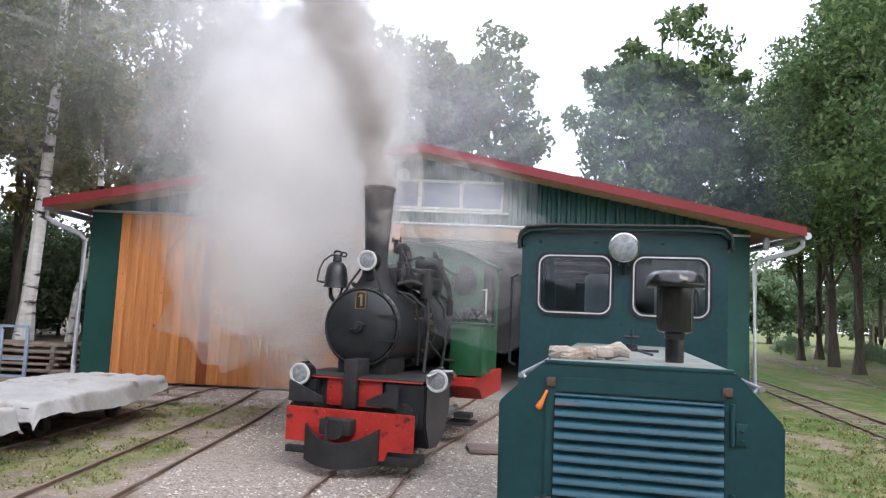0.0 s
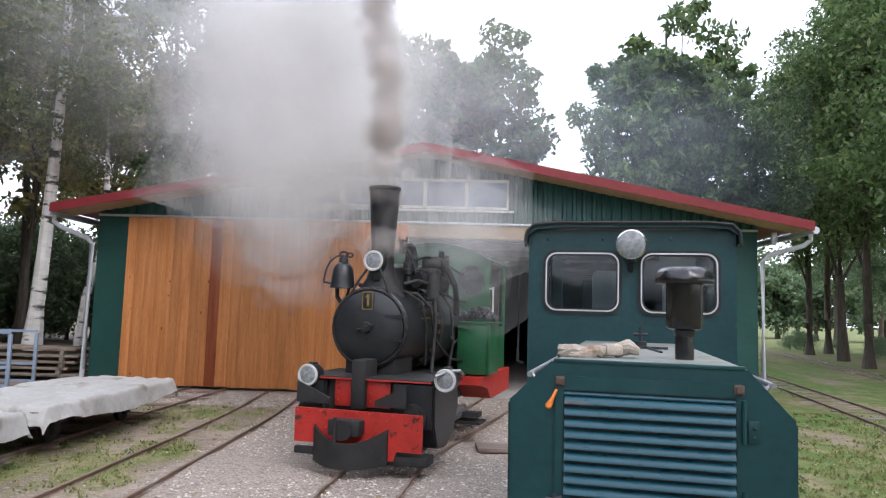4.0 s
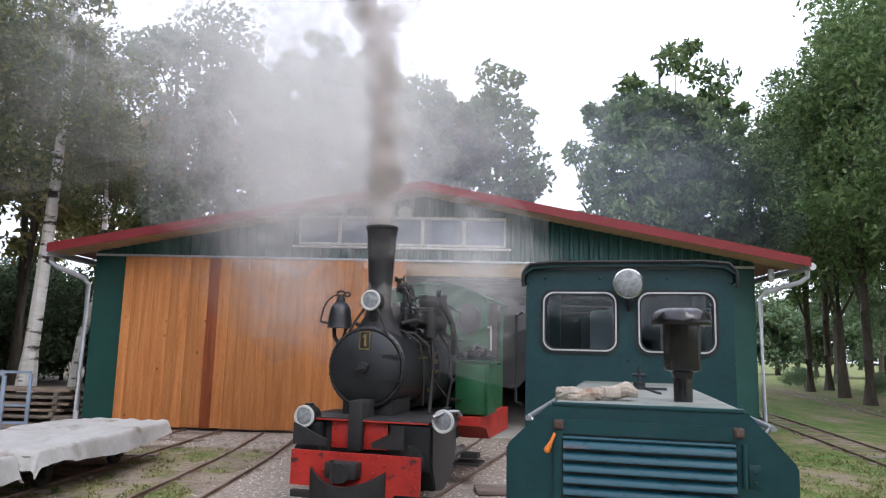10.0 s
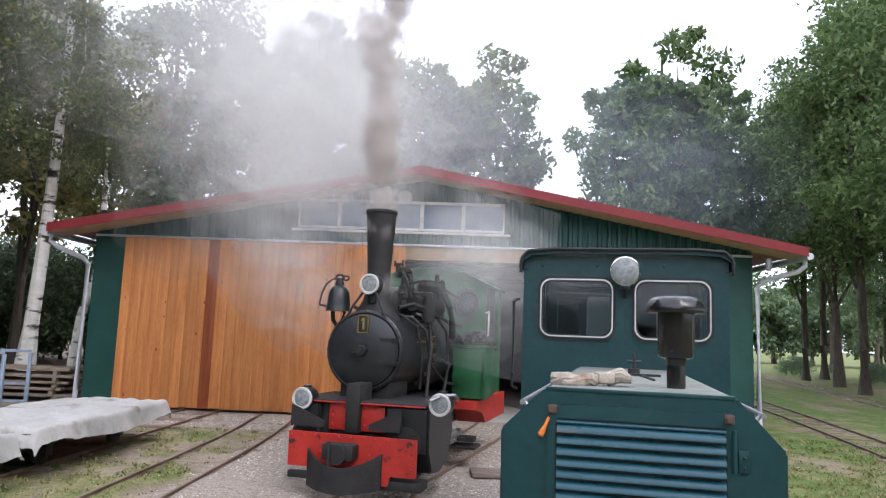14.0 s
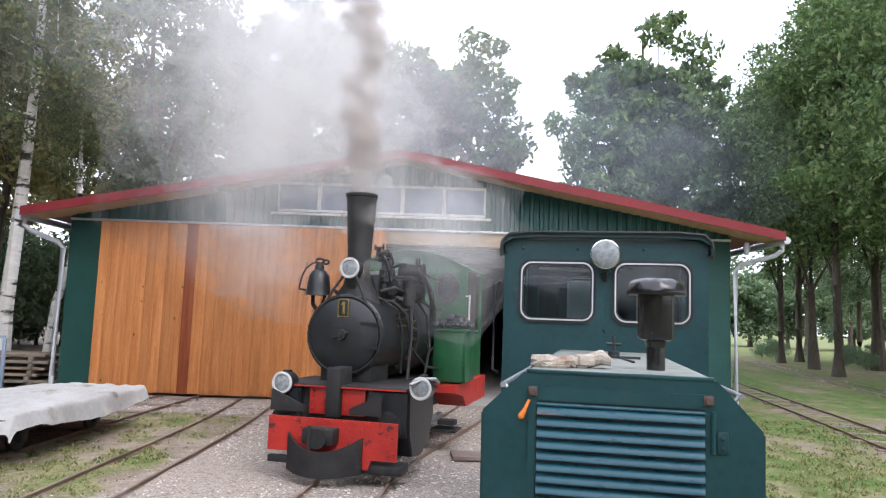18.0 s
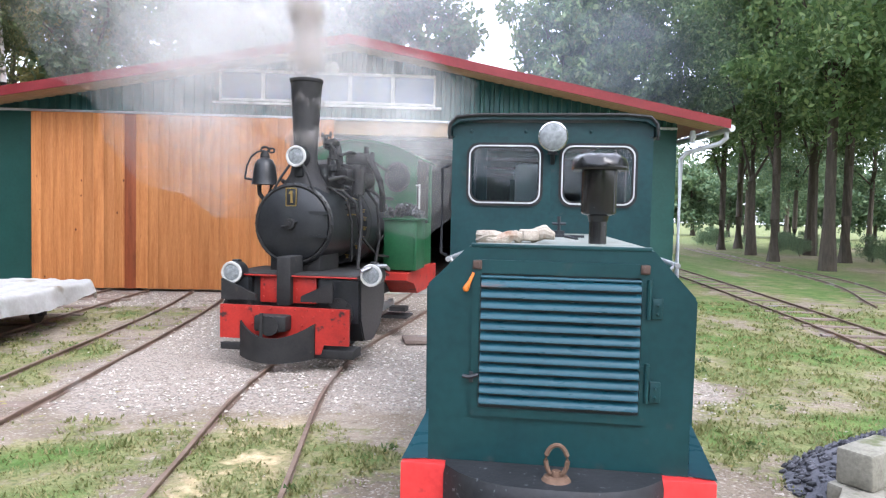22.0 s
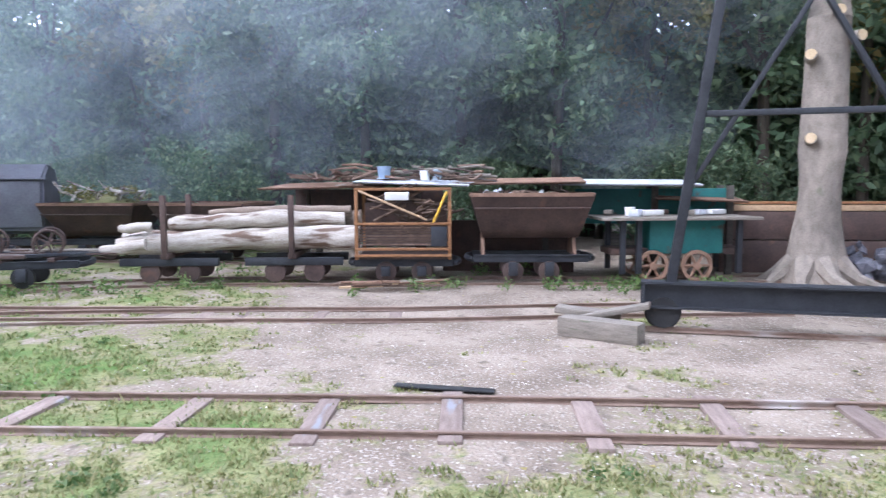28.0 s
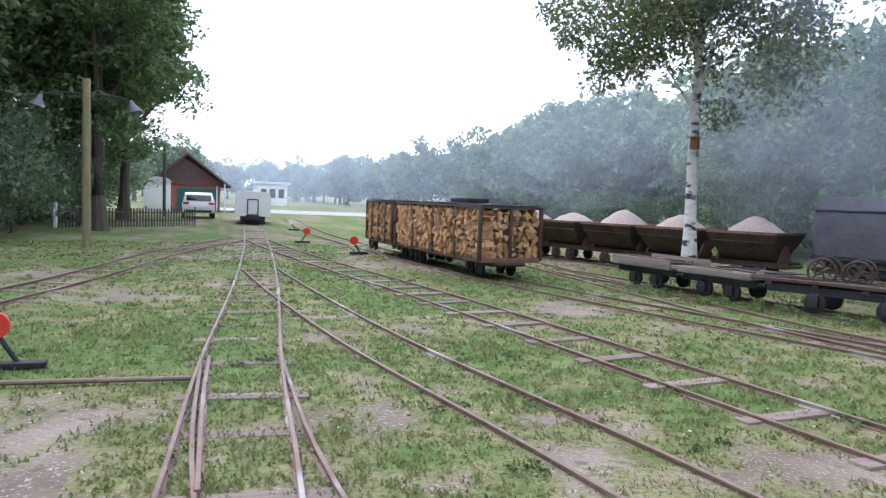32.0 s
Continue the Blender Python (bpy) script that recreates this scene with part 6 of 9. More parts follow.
# the wood behind the sidings
y = 30.0
while y > -22:
    plant(BUSH[rt.randrange(2)], -19.2 - rt.uniform(0, 1.2) - (1.5 if y < -8 else 0), y, rt.uniform(1.7, 2.5), rt.uniform(0, 360), label="tall dense shrub in the wood")
    plant(BUSH[rt.randrange(2)], -24 - rt.uniform(0, 1.5), y, rt.uniform(2.2, 3.0), rt.uniform(0, 360), label="tall dense shrub in the wood")
    y -= 1.7
y = 16.0
while y > -15:
    plant((WOOD + YEL[:1])[rt.randrange(4)], -16.6 - rt.uniform(0, 1.4) - (1.8 if y < -8 else 0), y, rt.uniform(1.0, 1.3), rt.uniform(0, 360))
    plant(WOOD[rt.randrange(3)], -20.6 - rt.uniform(0, 2.0), y + 1, rt.uniform(1.2, 1.5), rt.uniform(0, 360))
    if rt.random() < 0.75:
        plant(BUSH[rt.randrange(2)], -15.2 - rt.uniform(0, 0.8) - (2.0 if y < -8 else 0), y + rt.uniform(-1, 1), rt.uniform(0.8, 1.25), rt.uniform(0, 360))
    y -= 2.3
y = -16.0
while y > -62:
    k = (-y - 16) / 46
    plant(FAR[rt.randrange(2)], -21.5 - 4.5 * min(1, k * 1.6) - rt.uniform(0, 1.5), y, rt.uniform(0.85, 1.1), rt.uniform(0, 360))
    plant(FAR[rt.randrange(2)], -26.5 - 4.5 * k - rt.uniform(0, 3), y - 2, rt.uniform(1.15, 1.5), rt.uniform(0, 360))
    if rt.random() < 0.6:
        plant(BUSH[rt.randrange(2)], -19.5 - 4.5 * min(1, k * 1.6), y, rt.uniform(0.8, 1.1), rt.uniform(0, 360))
    y -= 3.4
while y > -190:
    plant(FAR[rt.randrange(2)], -27 - rt.uniform(0, 3), y, rt.uniform(0.9, 1.25), rt.uniform(0, 360))
    y -= 5
for i in range(16):
    plant(FAR[i % 2], -24 + i * 3.4, -150 - rt.uniform(0, 40), rt.uniform(1.0, 1.4), rt.uniform(0, 360))
for i in range(9):
    plant(FAR[i % 2], 1.5 - rt.uniform(0, 6) + (i % 3) * 3, -85 - i * 7, rt.uniform(0.9, 1.2), rt.uniform(0, 360))
# dark trees over the southern fence
for i in range(9):
    plant(WOOD[i % 3], 27 + rt.uniform(-1.5, 5), 8 + i * 6.4, rt.uniform(1.1, 1.5), rt.uniform(0, 360), label="leafy tree behind the oak row")
DARK = [tree_kind(111 + i, "broad dark oak over the fence", "oak", "oaks at the fence", 4.0, 2.4, 14.0, 11.5, 0.28, 125, 150, 0.13, "leaf_oak", boughs=10, size=0.24) for i in range(2)]
for x, y, s in ((2.6, -29.5, 0.95), (6.0, -26.0, 1.05), (3.4, -33.5, 1.0), (8.2, -23.5, 1.1), (6.4, -31, 1.1), (2.3, -38, 0.95), (10.5, -28, 1.2), (9.5, -19, 1.0)):
    plant(DARK[rt.randrange(2)], x, y, s, rt.uniform(0, 360))
for x, y, s in ((9.4, -17.5, 1.2), (8.8, -29, 1.2), (4.4, -36, 1.15), (9.5, -37, 1.2), (11.5, -22, 1.2), (2.6, -44, 1.05), (6.5, -47, 1.2), (12, -44, 1.2), (5, -58, 1.2), (10, -14, 1.1)):
    plant(OAK[rt.randrange(3)], x, y, s, rt.uniform(0, 360), label="broad dark oak over the fence")
for i in range(9):
    plant(BUSH[i % 2], 5.2 + rt.uniform(-0.6, 2.5), -22 - i * 2.6, rt.uniform(0.8, 1.2), rt.uniform(0, 360))
for i in range(16):
    plant(BUSH[i % 2], 4.5 + rt.uniform(0, 9), -30 - rt.uniform(0, 22), rt.uniform(1.4, 2.2), rt.uniform(0, 360), label="tall dense shrub under the oaks")
for i in range(14):
    plant(BUSH[i % 2], 5.5 + i * 0.5 + rt.uniform(-0.5, 0.5), -24 - i * 1.2 + rt.uniform(-2, 2), rt.uniform(1.5, 2.3), rt.uniform(0, 360), label="tall dense shrub under the oaks")
for i in range(26):
    plant(FAR[i % 2], 34 + i * 2.2 + rt.uniform(-1, 1), 92 - i * 2.0 + rt.uniform(-6, 6), rt.uniform(1.0, 1.5), rt.uniform(0, 360))
for i in range(20):
    y = -30 - rt.uniform(0, 12)
    plant(BUSH[i % 2], 0.115 * (-y) + 1.7 + rt.uniform(0, 5.0), y, rt.uniform(1.6, 2.5), rt.uniform(0, 360), label="tall dense shrub under the oaks")
# closing the place behind the camera
for i in range(8):
    plant(OAK[i % 3], 16 + rt.uniform(0, 5), 8 - i * 5, 1.1, rt.uniform(0, 360))
# a bent birch stem beside the shed
bent = thing("tree", Matrix(), "young birch with a bent white stem beside the shed", "birch", "birches in the yard")
bm = bmesh.new()
tube(bm, [(-9.48, 16.5, -0.05), (-9.42, 16.5, 0.6), (-9.31, 16.5, 1.82), (-9.05, 16.5, 2.78), (-8.92, 16.5, 3.5), (-9.0, 16.5, 4.4), (-9.1, 16.5, 6.4)], [0.13, 0.115, 0.105, 0.095, 0.085, 0.07, 0.02], 10)
part("trunk", bm, M["birch_bark"], bent)
piece("crown", BIRCH[0]["c"], bent, Matrix.Translation((-9.2, 16.6, 2.4)) @ Matrix.Diagonal((0.35, 0.35, 0.45, 1)))
# the lone birch between the sidings
plant(tree_kind(79, "lone birch with white trunk and nesting box", "birch", "", 4.5, 3.7, 12.5, 11.5, 0.17, 150, 200, 0.075, "leaf_birch", "birch_bark", 0.42, 12, 0.35, 0.22, 0.1, 0.36, 0.42), -11.2, -14.0, 0.9, 20)


# ---- wagons and yard things ----
G_LINE = curve_points([(-12.9, 9.5), (-12.3, 4), (-11.75, 1.0), (-11.3, -2.6), (-10.85, -6.0), (-9.65, -9.0), (-9.0, -12.0), (-8.6, -15.2)], 0.1)
H_LINE = curve_points([(-13.75, -4.5), (-13.8, -9.0), (-13.3, -11.2), (-12.4, -13.3), (-11.1, -16.8), (-10.2, -20.1), (-9.2, -24.5), (-8.5, -32)], 0.1)


def on_line(line, y, z=0.05):
    """A pose on a siding at plan height y: local x runs along the rails, local -y faces the yard."""
    i = min(range(len(line)), key=lambda k: abs(line[k].y - y))
    i = min(max(i, 1), len(line) - 2)
    d = line[i + 1] - line[i - 1]
    return pose(line[i].x, line[i].y, z, 0, 0, math.degrees(math.atan2(d.y, d.x)) + 180)


def truck(parent, length, material, zf=0.30, w=0.34, r=0.16, base=0.55, wheel_mat=None):
    """A steel underframe on four small wheels."""
    for s in (-1, 1):
        bm = bmesh.new()
        span(bm, -length / 2, length / 2, s * w - 0.03, s * w + 0.03, zf, zf + 0.11, 0.006)
        span(bm, -length / 2, length / 2, s * w - 0.055, s * w + 0.055, zf + 0.10, zf + 0.115)
        part("side_beam", bm, material, parent)
    for s in (-1, 1):
        bm = bmesh.new()
        pts = [(s * (length / 2 + 0.10 * math.cos(a)), 0.36 * math.sin(a), zf + 0.055) for a in np.linspace(-math.pi / 2, math.pi / 2, 9)]
        tube(bm, pts, 0.045, 6)
        part("end_bow", bm, material, parent)
        for t in (-1, 1):
            bm = bmesh.new()
            m = Matrix.Translation((s * base / 2, t * 0.36, r)) @ Matrix.Rotation(radians(90), 4, 'X')
            lathe(bm, [(0, -0.045), (0.05, -0.045), (0.055, -0.02), (r * 0.74, -0.012), (r * 0.8, -0.04), (r, -0.03), (r, 0.03), (r * 0.8, 0.04), (0.05, 0.035), (0, 0.045)], m, 18)
            wh = part("wheel", bm, wheel_mat or M["rust"], parent)
            bm = bmesh.new()
            span(bm, s * base / 2 - 0.07, s * base / 2 + 0.07, t * 0.43 - 0.03, t * 0.43 + 0.03, r - 0.06, zf + 0.01, 0.01)
            part("axle_box", bm, material, parent)


def tub_mesh(material, L=1.62, W=1.36, zt=1.12, zb=0.50, name="tub", flare=0.20):
    """A flared V-shaped skip tub with a rolled rim."""
    sec = []
    for k in range(13):
        a = -1 + 2 * k / 12
        y = W / 2 * (abs(a) ** 0.75) * (1 if a > 0 else -1)
        h = max(0.0, (abs(a) - 0.25) / 0.75)
        z = zb + (zt - zb) * (h ** 1.35)
        sec.append((y, z, h))
    bm = bmesh.new()
    shells = []
    for off in (0.0, 0.025):
        grid = []
        for e in (-1, -0.97, 0.97, 1):
            col = []
            for y, z, h in sec:
                half = (L / 2 - flare * (1 - (z - zb) / (zt - zb)))
                zz = z + off * (1 - (z - zb) / (zt - zb))
                col.append(bm.verts.new((e * (half - off), y * (1 - off * 1.6 / W), zz)))
            grid.append(col)
        for i in range(3):
            for k in range(12):
                bm.faces.new((grid[i][k], grid[i + 1][k], grid[i + 1][k + 1], grid[i][k + 1]))
        for e in (0, 3):
            bm.faces.new(grid[e])
        shells.append(grid)
    for k in (0, 12):
        for i in range(3):
            bm.faces.new((shells[0][i][k], shells[0][i + 1][k], shells[1][i + 1][k], shells[1][i][k]))
    hx, hy = L / 2, W / 2
    tub = mesh_of(name, bm, material, 40)
    bm = bmesh.new()
    pts = rounded(-hx, hx, -hy, hy, 0.05, 3)
    frame_strip(bm, pts, rounded(-hx + 0.05, hx - 0.05, -hy + 0.05, hy - 0.05, 0.03, 3), -zt - 0.028, -zt + 0.028)
    for v in bm.verts:
        v.co = Vector((v.co.x, v.co.z, -v.co.y))
    ring = mesh_of("rim", bm, M["rust_light"], 40)
    bm = bmesh.new()
    tube(bm, [(-hx + 0.07, -hy * 0.93, zt - 0.20), (hx - 0.07, -hy * 0.93, zt - 0.20)], 0.014, 5)
    return tub, ring, mesh_of("rib", bm, material, 40)


TUBS = {"rust": tub_mesh(M["rust"], 1.62, 1.62, 1.06, 0.44, flare=0.26), "brown": tub_mesh(M["rust"], 1.86, 1.2, 1.33, 0.66), "weedy": tub_mesh(M["rust"], 1.95, 1.6, 1.12, 0.46, flare=0.30), "light": tub_mesh(M["rust_light"])}


def skip(m, label, tub="rust", tilt=0.0, group="tipper skips", zlift=0.0):
    t = thing("tipper_skip", m, label, "skip wagon", group)
    truck(t, 1.75, M["dark_steel"] if tub != "rust" else M["rust"])
    for s in (-1, 1):
        bm = bmesh.new()
        plate(bm, [(-0.34, 0.40), (0.34, 0.40), (0.10, 0.78), (-0.10, 0.78)], 0.05, Matrix.Translation((s * 0.70, 0, 0)) @ Matrix.Rotation(radians(90), 4, 'Z'))
        part("cradle", bm, M["rust_light"], t, "rusty cradle stand")
    body = piece("tub", TUBS[tub][0], t, pose(0, 0, zlift, tilt, 0, 0))
    piece("rim", TUBS[tub][1], body, Matrix())
    piece("rib", TUBS[tub][2], body, Matrix())
    return t


def heap(m, rx, ry, h, material, label, cat, seed, z=0.0, bits=0):
    """A conical heap of loose stuff with an uneven skin."""
    bm = bmesh.new()
    n, k = 26, 9
    c = bm.verts.new((0, 0, h))
    loops = []
    for j in range(1, k + 1):
        f = j / k
        loops.append([bm.verts.new((rx * f * math.cos(2 * math.pi * i / n), ry * f * math.sin(2 * math.pi * i / n), h * (1 - f ** 1.45) + 0.045 * noise.noise(Vector((i * 0.9 + seed, j * 0.8, seed))) * (1 - f * 0.5))) for i in range(n)])
    for i in range(n):
        bm.faces.new((c, loops[0][i], loops[0][(i + 1) % n]))
    for a, b in zip(loops, loops[1:]):
        for i in range(n):
            j = (i + 1) % n
            bm.faces.new((a[i], a[j], b[j], b[i]))
    bm.faces.new(loops[-1][::-1])
    rs = random.Random(seed)
    for q in range(bits):
        f, a = math.sqrt(rs.random()), rs.uniform(0, 6.283)
        bmesh.ops.create_icosphere(bm, subdivisions=1, radius=rs.uniform(0.5, 1) * (0.035 if bits < 200 else 0.028), matrix=Matrix.Translation((rx * f * math.cos(a), ry * f * math.sin(a), h * (1 - f ** 1.45) + 0.005)) @ Matrix.Rotation(a, 4, 'X') @ Matrix.Diagonal((1, 1.4, 0.7, 1)))
    return solid("heap", bm, material, m @ pose(0, 0, z), label, cat, kind="stuff", smooth=0 if bits else 60)


# gravel skips on the rear siding
for i, (y, hh) in enumerate(((-13.27, 0.34), (-14.98, 0.30), (-16.6, 0.36), (-18.3, 0.22), (-19.95, 0.28), (-21.65, 0.3))):
    m = on_line(H_LINE, y)
    skip(m, "rusty brown tipper skip heaped with pale grit", "rust")
    heap(m, 0.74, 0.72, hh + 0.12, M["gravel_heap"], "pale grit heaped in a tipper skip", "grit", 20 + i, 0.96)
# tall dark tub tipped on its side, a weedy skip and an empty one
m = on_line(H_LINE, -11.16)
t = skip(m, "grey-black tipper skip with its tub tipped over towards the yard", "light", 0, "tipper skips")
for o in list(t.children):
    if o.name.startswith("tub"):
        for c in list(o.children):
            bpy.data.objects.remove(c)
        bpy.data.objects.remove(o)
bm = bmesh.new()
o = [(-0.42, 0.62), (-0.50, 1.10), (-0.44, 1.62), (-0.10, 1.92), (0.30, 1.86), (0.55, 1.3), (0.52, 0.8), (0.2, 0.55), (-0.2, 0.52)]
for x0, x1 in ((-0.92, 0.92),):
    a = [bm.verts.new((x0, p, q)) for p, q in o]
    b = [bm.verts.new((x1, p, q)) for p, q in o]
    for i in range(len(o)):
        j = (i + 1) % len(o)
        bm.faces.new((a[i], a[j], b[j], b[i]))
    bm.faces.new(a[::-1])
    bm.faces.new(b)
bmesh.ops.bevel(bm, geom=list(bm.edges), offset=0.05, segments=3, affect='EDGES')
part("tub", bm, M["tar_steel"], t, "grey-black rounded steel tub")
bm = bmesh.new()
span(bm, -0.98, 0.98, -0.46, 0.0, 1.60, 1.64)
tube(bm, [(-0.98, -0.47, 1.62), (0.98, -0.47, 1.62)], 0.025, 6)
part("lip", bm, M["tar_steel"], t)
m = on_line(H_LINE, -9.25)
skip(m, "dark tipper skip overgrown with weeds and moss", "weedy")
heap(m, 0.88, 0.70, 0.30, M["moss"], "moss and dead weeds in a skip", "weeds", 44, 1.02, 60)
rk = random.Random(77)
for k in range(16):
    a = rk.uniform(-0.7, 0.7)
    bm = bmesh.new()
    tube(bm, [(a, rk.uniform(-0.5, 0.3), 1.20), (a + rk.uniform(-0.2, 0.2), rk.uniform(-0.5, 0.3), 1.36), (a + rk.uniform(-0.5, 0.5), rk.uniform(-0.5, 0.3), rk.uniform(1.28, 1.6))], rk.uniform(0.012, 0.035), 5)
    solid("dead_branch", bm, M["log"], m, "bleached dead branch lying in a skip", "branch", "branches in the skip")
rs = np.random.RandomState(5)
cs = [(rs.uniform(-0.7, 0.7), rs.uniform(-0.5, 0.5), rs.uniform(1.22, 1.46)) for _ in range(22)]
v, f = leaf_quads(rs, cs, [0.14] * 22, 26, 0.04)
w = tagged(new("weeds", np_mesh("weeds", v, f, M["leaf_yellow"])), "dead yellow-green weeds growing in a skip", "weeds", kind="stuff")
w.matrix_basis = m
m = on_line(H_LINE, -6.9)
skip(m, "empty grey tipper skip on the rear siding", "weedy")

# flat wagons on the front siding
for y, nm in ((-12.2, "low"), (-10.55, "low"), (-8.55, "frame")):
    m = on_line(G_LINE, y)
    if nm == "low":
        t = thing("flat_wagon", m, "small weathered flat wagon with a grey plank deck", "wagon", "flat wagons")
        truck(t, 1.45, M["dark_steel"], 0.26, wheel_mat=M["soot"])
        x = -0.72
        bm = bmesh.new()
        box(bm, (0, 0, 0), (1.44, 0.135, 0.05), bev=0.006)
        pl = mesh_of("plank", bm, M["grey_wood"])
        for k in range(7):
            piece("plank", pl, t, pose(0, -0.45 + k * 0.15, 0.42, 0, 0, random.uniform(-0.6, 0.6)))
        for s in (-1, 1):
            bm = bmesh.new()
            span(bm, -0.74, 0.74, s * 0.54 - 0.02, s * 0.54 + 0.02, 0.40, 0.58 if y < -12 else 0.50, 0.006)
            part("side_board", bm, M["grey_wood"], t)
    else:
        t = thing("flat_wagon", m, "long rusty frame wagon carrying spare wheelsets", "wagon", "flat wagons")
        truck(t, 2.5, M["dark_steel"], 0.28, base=1.0, wheel_mat=M["soot"])
        for k in range(4):
            bm = bmesh.new()
            span(bm, -1.25 + k * 0.7, -1.15 + k * 0.7, -0.42, 0.42, 0.38, 0.44, 0.005)
            part("cross_beam", bm, M["rust"], t)
        rq = random.Random(4)
        for k in range(14):
            x0, yy = rq.uniform(-1.7, -0.9), rq.uniform(-0.5, 0.5)
            bm = bmesh.new()
            tube(bm, [(x0, yy, 0.46), (x0 + 1.2, yy + rq.uniform(-0.1, 0.1), 0.47 + rq.uniform(0, 0.05)), (x0 + rq.uniform(2.0, 3.2), yy + rq.uniform(-0.2, 0.2), 0.47)], rq.uniform(0.015, 0.035), 5)
            solid("loose_rail", bm, M[("rust", "dark_steel", "grey_wood")[k % 3]], m, "old rail or bar lying on a frame wagon", "bar", "bars on the frame wagon")
        for x in (-0.55, -0.05, 0.75):
            ws = thing("wheelset", m @ pose(x, 0.1, 0.44, 0, 0, 12), "spare rusty wheelset lying on a frame wagon", "wheelset", "spare wheelsets")
            bm = bmesh.new()
            cyl(bm, (0, -0.42, 0.2), (0, 0.42, 0.2), 0.035, n=10)
            part("axle", bm, M["rust"], ws)
            for s in (-1, 1):
                bm = bmesh.new()
                pts = [(0.2 * math.cos(a), s * 0.33, 0.2 + 0.2 * math.sin(a)) for a in np.linspace(0, 2 * math.pi, 19)]
                tube(bm, pts, 0.022, 6)
                for a in np.linspace(0, 2 * math.pi, 6)[:-1]:
                    tube(bm, [(0, s * 0.33, 0.2), (0.2 * math.cos(a), s * 0.33, 0.2 + 0.2 * math.sin(a))], 0.014, 5)
                part("spoked_wheel", bm, M["rust"], ws)

# log wagon
m = on_line(G_LINE, -5.25)
t = thing("log_wagon", m, "bogie timber wagon with rusty stanchions", "wagon")
for dx in (-0.95, 0.95):
    for s in (-0.38, 0.38):
        bm = bmesh.new()
        span(bm, dx - 0.75, dx + 0.75, s - 0.04, s + 0.04, 0.26, 0.38, 0.006)
        part("bogie_beam", bm, M["dark_steel"], t)
    for s in (-1, 1):
        for u in (-0.3, 0.3):
            bm = bmesh.new()
            mm = Matrix.Translation((dx + u, s * 0.36, 0.16)) @ Matrix.Rotation(radians(90), 4, 'X')
            lathe(bm, [(0, -0.045), (0.05, -0.04), (0.12, -0.01), (0.13, -0.04), (0.16, -0.03), (0.16, 0.03), (0.05, 0.035), (0, 0.045)], mm, 16)
            part("wheel", bm, M["rust"], t)
    bm = bmesh.new()
    span(bm, dx - 0.06, dx + 0.06, -0.60, 0.60, 0.38, 0.46, 0.006)
    part("bolster", bm, M["rust"], t)
    for s in (-1, 1):
        bm = bmesh.new()
        span(bm, dx - 0.04, dx + 0.04, s * 0.58 - 0.035, s * 0.58 + 0.035, 0.40, 1.34, 0.006)
        part("stanchion", bm, M["rust"], t, "rusty square stanchion")
rl = random.Random(6)
for y, z, L, r, tilt, x in ((-0.30, 0.64, 3.7, 0.175, -1.0, 0.10), (0.06, 0.63, 3.4, 0.165, -1, -0.1), (-0.22, 0.93, 2.7, 0.125, -1.6, 0.36), (0.10, 0.92, 2.9, 0.135, -1.5, 0.5), (0.42, 0.62, 3.3, 0.14, 0, 0.0), (-0.40, 0.85, 0.5, 0.075, 4, -1.45), (-0.46, 0.56, 0.7, 0.085, -3, -1.6), (-0.12, 1.08, 2.2, 0.075, -2.2, 0.7), (0.30, 0.90, 2.6, 0.10, 1.0, 0.2)):
    bm = bmesh.new()
    pts, rad = [], []
    for k in range(22):
        f = k / 21
        pts.append((-L / 2 + L * f, 0.05 * math.sin(5 * f + z * 9) * r / 0.2, 0.03 * math.cos(4 * f + y * 9)))
        rad.append(r * (0.86 + 0.16 * f) * (1 + 0.07 * math.sin(9 * f + y * 20) + 0.05 * math.sin(23 * f + z * 7)) * (0.75 if k == 0 else 1))
    tube(bm, pts, rad, 16)
    for v in bm.verts:
        v.co += Vector((0, v.co.y, v.co.z)) * 0.22 * noise.noise(v.co * 3.2 + Vector((y * 9, z * 7, 0)))
    solid("log", bm, M["log_bark"] if (y, z) in ((0.10, 0.92), (0.42, 0.62), (-0.12, 1.08)) else M["log"], m @ pose(x, y, z, 0, tilt, 0), "bleached barked log lying on the timber wagon", "log", "logs on the wagon")

# crate wagon full of scrap
m = on_line(G_LINE, -2.62)
t = thing("crate_wagon", m, "orange-rusty lattice crate wagon full of scrap", "wagon")
truck(t, 1.5, M["dark_steel"], 0.24)
for x in (-0.70, 0.70):
    for y in (-0.5, 0.5):
        bm = bmesh.new()
        span(bm, x - 0.026, x + 0.026, y - 0.026, y + 0.026, 0.36, 1.42, 0.004)
        part("post", bm, M["ochre_rust"], t, "orange-rusty corner post")
for z in (0.40, 0.50, 0.88, 1.40):
    for y in (-0.52, 0.52):
        bm = bmesh.new()
        span(bm, -0.73, 0.73, y - 0.015, y + 0.015, z, z + 0.042, 0.004)
        part("rail_bar", bm, M["ochre_rust"], t)
for k in range(7):
    bm = bmesh.new()
    span(bm, -0.66, 0.66, -0.50, -0.485, 0.58 + k * 0.042, 0.60 + k * 0.042)
    part("slat", bm, M["scrap"], t)
bm = bmesh.new()
span(bm, -0.68, 0.68, -0.46, 0.46, 0.36, 0.42)
part("floor_plate", bm, M["rust"], t)
bm = bmesh.new()
span(bm, -0.66, 0.66, 0.30, 0.5, 0.5, 1.2)
part("back_panel", bm, M["rust"], t)
bm = bmesh.new()
span(bm, 0.42, 0.66, -0.53, -0.51, 0.56, 0.86, 0.004)
part("hatch", bm, M["dark_steel"], t)


